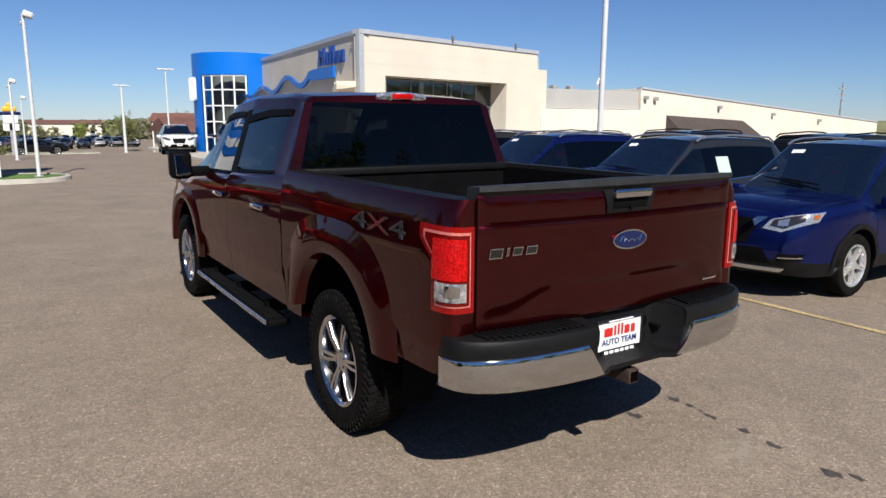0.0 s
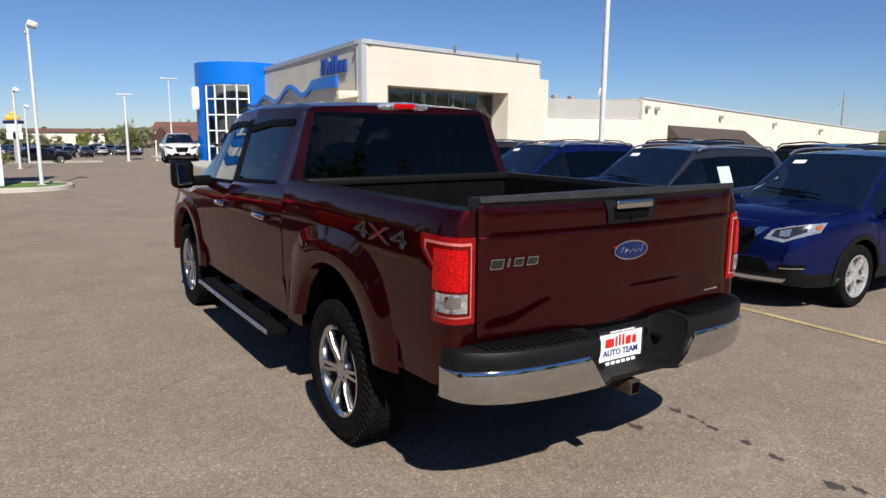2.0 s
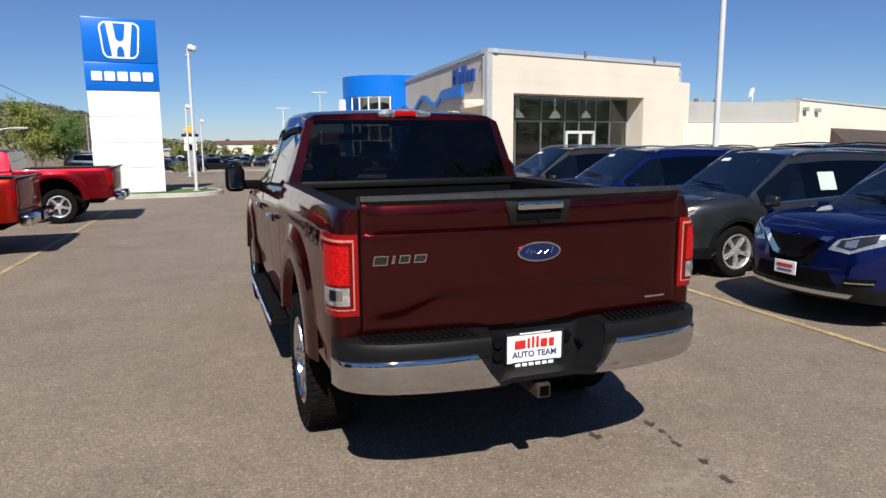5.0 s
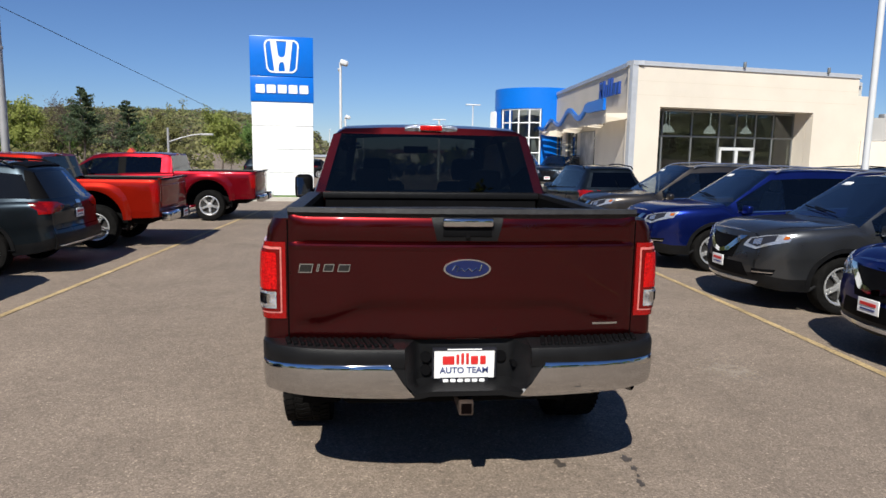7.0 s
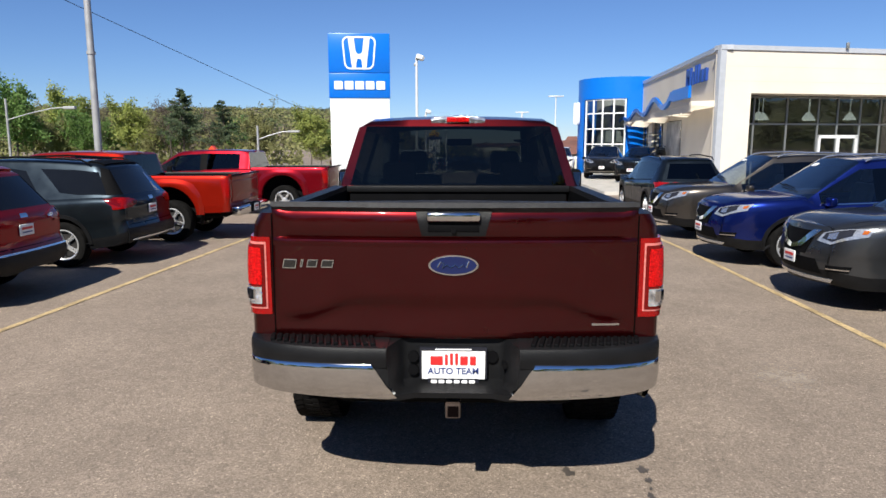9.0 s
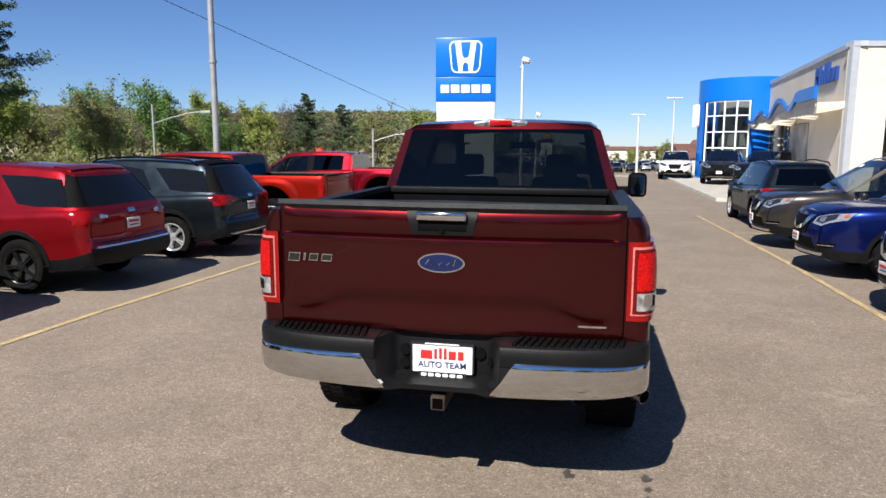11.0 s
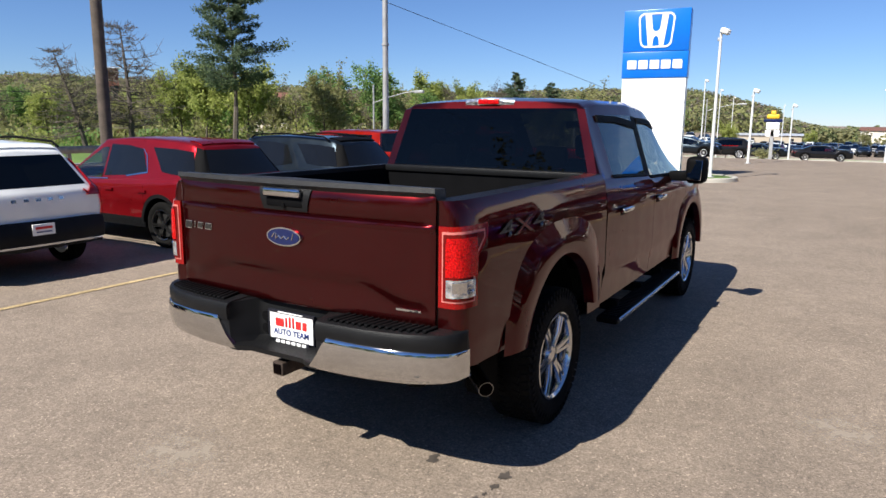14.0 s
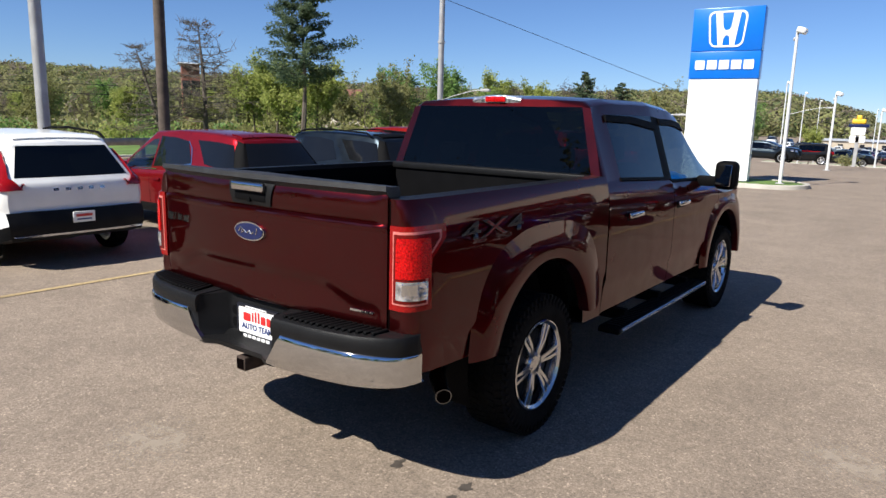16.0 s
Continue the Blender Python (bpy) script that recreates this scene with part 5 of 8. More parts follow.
        rows.append([(x, y + 0.03, 1.976 - 0.4 * x * x), (x, y, 1.970 - 0.4 * x * x), (x, y - 0.012, 1.948 - 0.3 * x * x), (x, y - 0.004, 1.918), (x, y + 0.04, 1.918)])
    V = add_grid(bm, rows, True)
    bm.faces.new(V[0]), bm.faces.new(V[-1][::-1])
    hb = part("high_brake_light", bm, CLEAR_LENS, t, "third brake light with clear ends")
    part("brake_lens", box((-0.085, 2.186, 1.924), (0.085, 2.21, 1.962), 0.006), BRAKE_LENS, hb)
    # cabin
    bm = box((-0.80, 2.2, 0.5), (0.80, 4.6, 0.75), 0.05)
    add_box(bm, (-0.78, 4.25, 0.75), (0.78, 4.8, 1.22), 0.08)
    part("cabin", bm, CABIN, t)
    for x in (-0.42, 0.42):
        seat(t, x, 3.75, 0.75, CABIN, 0.52, 0.66)
    bm = box((-0.72, 2.32, 0.8), (0.72, 2.8, 0.98), 0.05)
    add_box(bm, (-0.72, 2.28, 0.95), (0.72, 2.42, 1.45), 0.05)
    for x in (-0.46, 0.46):
        add_box(bm, (x - 0.13, 2.29, 1.46), (x + 0.13, 2.38, 1.62), 0.04)
    part("rear_bench", bm, CABIN, t)
    bm = bmesh.new()
    add_box(bm, (-0.13, 4.15, 1.74), (0.13, 4.18, 1.81), 0.01)
    part("inner_mirror", bm, BLACK_PLASTIC, t)
    bm = bmesh.new()
    add_revolve(bm, [(-0.014, 0.18), (0, 0.195), (0.014, 0.18), (0, 0.166)], 24, "y")
    bmesh.ops.transform(bm, matrix=pose(-0.42, 4.1, 1.18, -25), verts=bm.verts)
    part("steering_wheel", bm, BLACK_PLASTIC, t)
    # bed: front wall cap and ribbed floor
    part("bed_front_wall", box((-0.808, 2.03, 0.92), (0.808, 2.078, 1.40)), BLACK_PLASTIC, t)
    part("bed_front_rail", box((-0.83, 2.01, 1.405), (0.83, 2.088, 1.454), 0.01), DARK_PLASTIC, t)
    bm = bmesh.new()
    for q in range(9):
        x = -0.64 + 0.16 * q
        add_box(bm, (x - 0.05, 0.10, 0.915), (x + 0.05, 2.05, 0.935), 0.006, 1)
    part("bed_rib", bm, BLACK_PLASTIC, t)
    # nose
    F = (0, -1, 0)
    part("grille", patch(tree, between([(-0.58, 7, 1.05), (0.58, 7, 1.05)], [(-0.52, 7, 0.78), (0.52, 7, 0.78)], 3, 8), F, 0.01), CHROME, t)
    for s in (-1, 1):
        part("headlight", patch(tree, between([(s * 0.60, 7, 1.05), (s * 0.82, 7, 1.05)], [(s * 0.60, 7, 0.80), (s * 0.84, 7, 0.84)], 3, 4), F, 0.01), LAMP_CHROME, t)
    part("front_bumper", box((-0.92, 5.62, 0.46), (0.92, 5.88, 0.72), 0.06, 3), CHROME, t)
    return t


def mesh_lists(ob):
    me = ob.data
    return [v.co.copy() for v in me.vertices], [tuple(p.vertices) for p in me.polygons]


def other_pickup(label, colour, at, k, tyre_r, rear_y, front_y, lift=0.0, group="", door_gate=None):
    """A parked pickup, tail at its origin, nose along +y."""
    t = thing("pickup_truck", label, "pickup truck", group, at=at)
    tree, made = pickup_body(t, colour, k, True, tyre_r, rear_y, front_y, 0.2)
    for y in (rear_y * k[1], front_y * k[1]):
        for x in (0.975 * k[0], -0.975 * k[0]):
            put_wheel(t, x, y, tyre_r, ("pickup", tyre_r), 0.26, tyre_r * 0.62, 6 if tyre_r > 0.4 else 5, True)
    tg = part("tailgate", tailgate_mesh(sculpt=0.5), door_gate or colour, t)
    tg.scale = k
    part("top_trim", box((-0.84 * k[0], 0.0, 1.44 * k[2]), (0.84 * k[0], 0.08, 1.475 * k[2]), 0.01), BLACK_PLASTIC, t)
    part("rear_bumper", box((-0.93 * k[0], -0.13, 0.58 * k[2]), (0.93 * k[0], 0.06, 0.79 * k[2]), 0.04, 3), CHROME, t)
    part("bumper_centre", box((-0.30, -0.136, 0.60 * k[2]), (0.30, 0.0, 0.80 * k[2]), 0.02), BLACK_PLASTIC, t)
    plate(t, 0, -0.145, 0.70 * k[2])
    part("under_body", box((-0.6, 0.3, 0.40), (0.6, 5.2 * k[1], 0.60), 0.05), WELL, t)
    wheel_housings(t, rear_y * k[1] + 0.03, tyre_r + 0.15, k[0])
    for s in (-1, 1):
        part("wheel_arch", arch_flare(s, rear_y * k[1] + 0.03, 0.485, tyre_r + 0.14, tyre_r + 0.27, 0.985 * k[0], 0.03), colour, t)
        part("wheel_arch", arch_flare(s, front_y * k[1], 0.46, tyre_r + 0.125, tyre_r + 0.24, 0.985 * k[0], 0.03), colour, t)
        tl = part("tail_light", patch(tree, [[(s * (0.865 + 0.085 * q / 4) * k[0], -1, z * k[2]) for q in range(5)] for z in (1.36, 1.25, 1.1, 0.98)], (0, 1, 0), 0.014, 0.02), RED_LENS, t)
        part("tail_light_side", patch(tree, between([(s * 2, 0.05, 1.36 * k[2]), (s * 2, 0.22, 1.36 * k[2])], [(s * 2, 0.05, 0.98 * k[2]), (s * 2, 0.16, 0.98 * k[2])], 3, 4), (-s, 0, 0), 0.014, 0.02), RED_LENS, tl)
        for y in (2.50, 3.53):
            part("door_handle", box((min(s * 0.995, s * 1.02) * k[0], (y - 0.11) * k[1], 1.15 * k[2]), (max(s * 0.995, s * 1.02) * k[0], (y + 0.11) * k[1], 1.185 * k[2]), 0.01), colour, t)
        side_mirror(t, s * 1.10 * k[0], 4.15 * k[1], 1.38 * k[2], BLACK_PLASTIC, (0.22, 0.14, 0.22))
    bm = box((-0.80 * k[0], 2.2 * k[1], 0.5), (0.80 * k[0], 4.6 * k[1], 0.75), 0.05)
    add_box(bm, (-0.78 * k[0], 4.25 * k[1], 0.75), (0.78 * k[0], 4.8 * k[1], 1.22 * k[2]), 0.08)
    part("cabin", bm, CABIN, t)
    for x in (-0.4, 0.4):
        seat(t, x, 3.75 * k[1], 0.62, CABIN)
        seat(t, x, 2.95 * k[1], 0.60, CABIN)
    part("high_brake_light", box((-0.15 * k[0], 2.19 * k[1], 1.90 * k[2]), (0.15 * k[0], 2.24 * k[1], 1.935 * k[2]), 0.008), RED_LENS, t)
    return t


main_truck()


# ---- ground, kerbs, lines ----
def asphalt():
    m = bpy.data.materials.new("asphalt")
    m.use_nodes = True
    n, l = m.node_tree.nodes, m.node_tree.links
    b = n["Principled BSDF"]
    b.inputs["Roughness"].default_value = 0.88
    b.inputs["Specular IOR Level"].default_value = 0.3
    tc = n.new("ShaderNodeTexCoord")

    def noise_(sc, detail, lo, hi, a, c, rough=0.55):
        t = n.new("ShaderNodeTexNoise")
        t.inputs["Scale"].default_value, t.inputs["Detail"].default_value, t.inputs["Roughness"].default_value = sc, detail, rough
        l.new(tc.outputs["Object"], t.inputs["Vector"])
        r = n.new("ShaderNodeMapRange")
        for i, v in ((1, lo), (2, hi), (3, a), (4, c)):
            r.inputs[i].default_value = v
        l.new(t.outputs["Fac"], r.inputs[0])
        return t, r.outputs[0]
    factors = [noise_(0.16, 4, 0.3, 0.7, 0.90, 1.10)[1], noise_(1.3, 6, 0.3, 0.7, 0.90, 1.11)[1], noise_(9, 5, 0.35, 0.65, 0.93, 1.08)[1], noise_(0.8, 8, 0.62, 0.72, 1.0, 1.16, 0.7)[1]]
    v = n.new("ShaderNodeTexVoronoi")
    v.inputs["Scale"].default_value = 95
    l.new(tc.outputs["Object"], v.inputs["Vector"])
    sp = n.new("ShaderNodeSeparateColor")
    l.new(v.outputs["Color"], sp.inputs[0])
    r = n.new("ShaderNodeMapRange")
    r.inputs[3].default_value, r.inputs[4].default_value = 0.76, 1.28
    l.new(sp.outputs[0], r.inputs[0])
    factors.append(r.outputs[0])
    rb_ = n.new("ShaderNodeMapRange")
    for i, q in ((1, 0.90), (2, 1.0), (3, 1.0), (4, 1.55)):
        rb_.inputs[i].default_value = q
    l.new(sp.outputs[2], rb_.inputs[0])
    factors.append(rb_.outputs[0])
    v2 = n.new("ShaderNodeTexVoronoi")
    v2.inputs["Scale"].default_value = 260
    l.new(tc.outputs["Object"], v2.inputs["Vector"])
    sp2 = n.new("ShaderNodeSeparateColor")
    l.new(v2.outputs["Color"], sp2.inputs[0])
    r2 = n.new("ShaderNodeMapRange")
    r2.inputs[3].default_value, r2.inputs[4].default_value = 0.75, 1.25
    l.new(sp2.outputs[1], r2.inputs[0])
    factors.append(r2.outputs[0])
    # fine wandering cracks
    wv, _ = noise_(1.1, 5, 0, 1, 0, 1)
    mixv = n.new("ShaderNodeVectorMath")
    mixv.operation = "MULTIPLY_ADD"
    mixv.inputs[1].default_value = (0.9, 0.9, 0.0)
    l.new(wv.outputs["Color"], mixv.inputs[0]), l.new(tc.outputs["Object"], mixv.inputs[2])
    ck = n.new("ShaderNodeTexVoronoi")
    ck.feature = "DISTANCE_TO_EDGE"
    ck.inputs["Scale"].default_value = 0.16
    l.new(mixv.outputs[0], ck.inputs["Vector"])
    rc = n.new("ShaderNodeMapRange")
    for i, q in ((1, 0.0), (2, 0.0018), (3, 0.78), (4, 1.0)):
        rc.inputs[i].default_value = q
    l.new(ck.outputs["Distance"], rc.inputs[0])
    factors.append(rc.outputs[0])
    cur = factors[0]
    for f_ in factors[1:]:
        k = n.new("ShaderNodeMath")
        k.operation = "MULTIPLY"
        l.new(cur, k.inputs[0]), l.new(f_, k.inputs[1])
        cur = k.outputs[0]
    sc = n.new("ShaderNodeVectorMath")
    sc.operation = "SCALE"
    sc.inputs[0].default_value = (0.215, 0.171, 0.133)
    l.new(cur, sc.inputs["Scale"]), l.new(sc.outputs[0], b.inputs["Base Color"])
    bp = n.new("ShaderNodeBump")
    bp.inputs["Strength"].default_value, bp.inputs["Distance"].default_value = 0.55, 0.006
    l.new(sp.outputs[0], bp.inputs["Height"]), l.new(bp.outputs[0], b.inputs["Normal"])
    return m


def ground_z(x, y):
    """The lot is level round the truck and falls away gently to the north."""
    return -min(2.4, max(0.0, y - 38) * 0.045) * min(1.0, max(0.0, (x + 24) / 8))


def on_lot(x, y, turn=0.0):
    return pose(x, y, ground_z(x, y), 0, 0, turn)


bm = bmesh.new()
add_grid(bm, [[(x, y, ground_z(x, y)) for x in (-1500, -60, -24, -20, -16, -12, -8, -4, 0, 4, 8, 12, 16, 24, 60, 1500)] for y in (-1500, -40, 0, 20, 32, 38, 44, 50, 56, 62, 70, 80, 91.3, 100, 130, 300, 2500)])
solo("ground", bm, asphalt(), "worn tan-grey asphalt parking lot with fine cracks", "ground", kind="structure")
GRASS = mat("grass", (0.095, 0.16, 0.028), 0.9, vary=0.35, scale=0.8, fine=0.4, fine_scale=30, bump=0.5, bump_scale=60)
CONCRETE = mat("kerb_concrete", (0.42, 0.39, 0.34), 0.85, vary=0.15, scale=2, fine=0.12, fine_scale=60, bump=0.2)
YELLOW = mat("worn_yellow_paint", (0.40, 0.295, 0.15), 0.75, vary=0.3, scale=3, fine=0.4, fine_scale=40)


def flat_line(pts, width, z, material, name, label):
    bm = bmesh.new()
    rows = []
    for i, p in enumerate(pts):
        a, b = Vector(pts[max(0, i - 1)]), Vector(pts[min(len(pts) - 1, i + 1)])
        d = (b - a).normalized()
        nrm = Vector((-d.y, d.x))
        rows.append([(*(Vector(p) + nrm * width / 2), z), (*(Vector(p) - nrm * width / 2), z)])
    add_grid(bm, rows)
    return solo(name, bm, material, label, "road marking", kind="structure")


flat_line([(3.70, -12), (3.72, 0), (3.76, 4), (3.74, 8), (3.50, 15.2)], 0.08, 0.006, YELLOW, "yellow_line", "worn yellow line along the parking bays")
flat_line([(3.6, 11.75), (8.5, 11.75)], 0.08, 0.004, YELLOW, "yellow_line", "worn yellow bay line across the row")
flat_line([(-4.42, -12), (-4.42, 0), (-4.36, 3), (-4.15, 6.5), (-3.74, 13.8), (-3.6, 16.5)], 0.08, 0.006, YELLOW, "yellow_line", "worn yellow line along the parking bays")
# tar drips
TAR = mat("tar", (0.065, 0.054, 0.045), 0.6, vary=0.3, scale=20)
random.seed(4)
for x, y, r in ((1.03, 0.46, 0.05), (1.03, 0.34, 0.035), (1.0, 0.16, 0.05), (1.0, -0.06, 0.04), (0.97, -0.26, 0.05), (0.93, -0.60, 0.06), (1.0, -0.70, 0.045), (0.62, 0.42, 0.06), (1.02, 0.25, 0.02)):
    bm = bmesh.new()
    ph = [random.uniform(0, 6.28) for _ in range(4)]
    r *= 0.72
    ring = [bm.verts.new((x + r * (1 + 0.35 * math.sin(2 * a + ph[0]) + 0.25 * math.sin(5 * a + ph[1])) * math.cos(a) * 0.7, y + r * (1 + 0.3 * math.sin(3 * a + ph[2]) + 0.2 * math.sin(7 * a + ph[3])) * math.sin(a) * 1.2, 0.003)) for a in np.linspace(0, 2 * math.pi, 22)[:-1]]
    bm.faces.new(ring)
    solo("tar_stain", bm, TAR, "small dark tar drip on the asphalt", "stain", "tar drips")


# pale worn patches with ragged soft edges
PALE = bpy.data.materials.new("pale_worn_patch")
PALE.use_nodes = True
pn, pk = PALE.node_tree.nodes, PALE.node_tree.links
pb = pn["Principled BSDF"]
pb.inputs["Base Color"].default_value, pb.inputs["Roughness"].default_value = (0.40, 0.335, 0.265, 1), 0.9
ptc, pgr, pno, pmu, pmr = pn.new("ShaderNodeTexCoord"), pn.new("ShaderNodeTexGradient"), pn.new("ShaderNodeTexNoise"), pn.new("ShaderNodeMath"), pn.new("ShaderNodeMapRange")
pgr.gradient_type, pmu.operation = "SPHERICAL", "MULTIPLY"
pno.inputs["Scale"].default_value, pno.inputs["Detail"].default_value, pno.inputs["Roughness"].default_value = 3.2, 10, 0.72
for i, v in ((1, 0.04), (2, 0.40), (3, 0.0), (4, 0.55)):
    pmr.inputs[i].default_value = v
pk.new(ptc.outputs["Object"], pgr.inputs["Vector"]), pk.new(ptc.outputs["Object"], pno.inputs["Vector"])
pst = pn.new("ShaderNodeMapRange")
pst.inputs[1].default_value, pst.inputs[2].default_value = 0.42, 0.62
pk.new(pno.outputs["Fac"], pst.inputs[0])
pk.new(pgr.outputs["Fac"], pmu.inputs[0]), pk.new(pst.outputs[0], pmu.inputs[1])
pk.new(pmu.outputs[0], pmr.inputs[0]), pk.new(pmr.outputs[0], pb.inputs["Alpha"])
for x, y, rx_, ry_, turn in ((0.70, -0.20, 0.34, 0.26, 20), (-0.60, -0.24, 0.30, 0.40, 60), (2.5, 2.0, 0.30, 0.36, 10)):
    bm = bmesh.new()
    bm.faces.new([bm.verts.new((math.cos(a), math.sin(a), 0)) for a in np.linspace(0, 2 * math.pi, 25)[:-1]])
    st = solo("pale_patch", bm, PALE, "pale worn patch on the asphalt", "stain", "pale patches")
    st.matrix_world = pose(x, y, 0.0025, 0, 0, turn) @ Matrix.Diagonal((rx_, ry_, 1, 1))


def slab(name, outline, z, kerb, material, label, category, edge=None):
    """A raised bed with a kerb round it; the kerb is a part of its own."""
    top = thing(name, label, category, kind="structure")
    bm = bmesh.new()
    add_prism(bm, outline, "z", 0.0, z - 0.03)
    part("bed", bm, material, top)
    bm = bmesh.new()
    c = Vector((sum(p[0] for p in outline) / len(outline), sum(p[1] for p in outline) / len(outline)))
    rows = []
    n = len(outline)
    for i in range(n):
        p = Vector(outline[i])
        a, b = Vector(outline[i - 1]), Vector(outline[(i + 1) % n])
        d = (b - a).normalized()
        out = Vector((d.y, -d.x))
        if out.dot(p - c) < 0:
            out = -out
        q = p + out * kerb
        rows.append([(q.x, q.y, 0), (*(p + out * (kerb - 0.02)), z - 0.015), (*(p + out * (kerb - 0.05)), z), (p.x, p.y, z), (p.x, p.y, 0)])
    rows.append(rows[0])
    add_grid(bm, rows)
    part("kerb", bm, CONCRETE, top)
    return top


island = [(-30, 19.4), (-8, 19.7), (-2.3, 20.0)] + [(-2.0 + 1.1 * math.cos(a), 21.2 + 1.2 * math.sin(a)) for a in np.linspace(-1.4, 1.4, 9)] + [(-2.3, 22.5), (-8, 23.0), (-30, 23.3)]
slab("grass_island", island, 0.13, 0.16, GRASS, "narrow grass island with concrete kerb", "island")
slab("pavement", [(5.25, 22.0), (20, 23.0), (20, 24.6), (9.4, 22.4), (10.7, 46), (5.6, 46), (5.4, 36)], 0.12, 0.16, CONCRETE, "pale concrete pavement along the showroom", "pavement").matrix_world = Matrix.Translation((0, -2.9 * 0.066, 0)) @ Matrix.Diagonal((0.934, 0.934, 1, 1))
slab("end_strip", [(-15.5, 83.6), (7.0, 84.6), (7.0, 86.4), (-15.5, 85.4)], 0.16, 0.2, GRASS, "narrow grass strip with kerb across the end of the lot", "verge").matrix_world = pose(0, 0, ground_z(0, 84.6))
slab("lawn", [(-120, -30), (-27, -30), (-24, 8), (-24, 60), (-120, 90)], 0.08, 0.2, GRASS, "green roadside lawn beyond the street", "lawn")
# guard rail beside the lawn
rail = thing("guard_rail", "grey steel guard rail beside the lawn", "guard rail")
bm = bmesh.new()
add_box(bm, (-23.1, -10, 0.50), (-23.04, 40, 0.78), 0.02)
part("rail", bm, STEEL, rail)
for k in range(12):
    part("post", box((-23.24, -9 + 4.3 * k, 0), (-23.1, -8.86 + 4.3 * k, 0.75)), STEEL, rail)

# ---- pylon sign ----
SIGN_BLUE = mat("sign_blue", (0.004, 0.14, 0.60), 0.3, 0.0, 0.3, vary=0.03)
SIGN_WHITE = mat("sign_white", (0.82, 0.82, 0.81), 0.45, vary=0.03)
WHITE_METAL = mat("white_painted_metal", (0.62, 0.63, 0.63), 0.45, vary=0.06, scale=3)
GREY_METAL = mat("galvanised_steel", (0.36, 0.36, 0.36), 0.5, 0.3, vary=0.15, scale=4)
pyl = thing("pylon_sign", "tall white pylon sign with blue emblem panel", "sign", at=pose(-3.545, 20.87, 0.10, 0, 0, 5.5) @ Matrix.Diagonal((0.9, 0.9, 0.957, 1)))
for k in range(4):
    part("panel", box((-1.13, 0.0, 0.02 + 0.825 * k), (1.13, 0.52, 0.835 + 0.825 * k), 0.008, 1), SIGN_WHITE, pyl)
part("core", box((-1.10, 0.03, 0.0), (1.10, 0.49, 3.4)), GREY_METAL, pyl)
part("head_panel", box((-1.16, -0.03, 3.33), (1.16, 0.55, 4.20), 0.02), SIGN_BLUE, pyl)
hp = part("head_panel", box((-1.16, -0.03, 4.212), (1.16, 0.55, 5.58), 0.02), SIGN_BLUE, pyl)


def rounded(w, h, r, n=6):
    pts = []
    for cx, cz, a0 in ((w - r, h - r, 0), (-w + r, h - r, 90), (-w + r, -h + r, 180), (w - r, -h + r, 270)):
        for k in range(n + 1):
            a = radians(a0 + 90 * k / n)
            pts.append((cx + r * math.cos(a), cz + r * math.sin(a)))
    return pts


bm = bmesh.new()
outer = [(x * (1.0 + 0.10 * (z / 0.6)), z) for x, z in rounded(0.60, 0.57, 0.22)]
inner = [(x * (1.0 + 0.10 * (z / 0.6)), z) for x, z in rounded(0.545, 0.515, 0.18)]
rows = [[(a[0], -0.035, a[1] + 4.90), (a[0], -0.05, a[1] + 4.90), (b[0], -0.05, b[1] + 4.90), (b[0], -0.035, b[1] + 4.90)] for a, b in zip(outer, inner)]
rows.append(rows[0])
add_grid(bm, rows)
em = part("emblem_ring", bm, SIGN_WHITE, hp)
for s in (-1, 1):
    bm = bmesh.new()
    add_prism(bm, [(s * 0.19, 5.415), (s * 0.41, 5.415), (s * 0.27, 4.385), (s * 0.12, 4.385), (s * 0.10, 4.60), (s * 0.06, 4.69), (0.0, 4.71), (0.0, 4.86), (s * 0.08, 4.88), (s * 0.13, 4.96)], "y", -0.05, -0.035)
    part("emblem_bar", bm, SIGN_WHITE, hp)
for k in range(5):
    x = -0.80 + 0.40 * k
    part("sign_bar", box((x - 0.165, -0.05, 3.63), (x + 0.165, -0.034, 3.93), 0.03, 3), SIGN_WHITE, pyl)

# ---- posts, poles, cables ----


def flood_post(x, y, h, base=0.0, r=0.055, head="flood", label="white lamp post with flood light head", turn=0.0):
    h -= ground_z(x, y)
    t = thing("lamp_post", label, "lamp post", "lamp posts in the lots", at=pose(x, y, base + ground_z(x, y), 0, 0, turn))
    bm = bmesh.new()
    add_tube(bm, (0, 0, 0), (0, 0, h), r, r * 0.75, 14)
    part("pole", bm, WHITE_METAL, t)
    part("base_plate", box((-r * 2.2, -r * 2.2, 0), (r * 2.2, r * 2.2, 0.03), 0.008), GREY_METAL, t)
    if head == "flood":
        bm = box((-0.03, -0.17, -0.09), (0.24, 0.17, 0.09), 0.05, 3, pose(0.02, 0, h + 0.02, 0, 18, 0))
        hd = part("lamp_head", bm, WHITE_METAL, t)
        part("lens", box((0.236, -0.13, -0.06), (0.246, 0.13, 0.06), 0, 1, pose(0.02, 0, h + 0.02, 0, 18, 0)), SIGN_WHITE, hd)
        part("bracket", box((-0.09, -0.04, h - 0.30), (-0.03, 0.04, h - 0.20), 0.01), GREY_METAL, t)
    else:
        bm = box((-0.44, -0.10, h - 0.02), (0.44, 0.10, h + 0.05), 0.02)
        part("lamp_head", bm, WHITE_METAL, t)
    return t


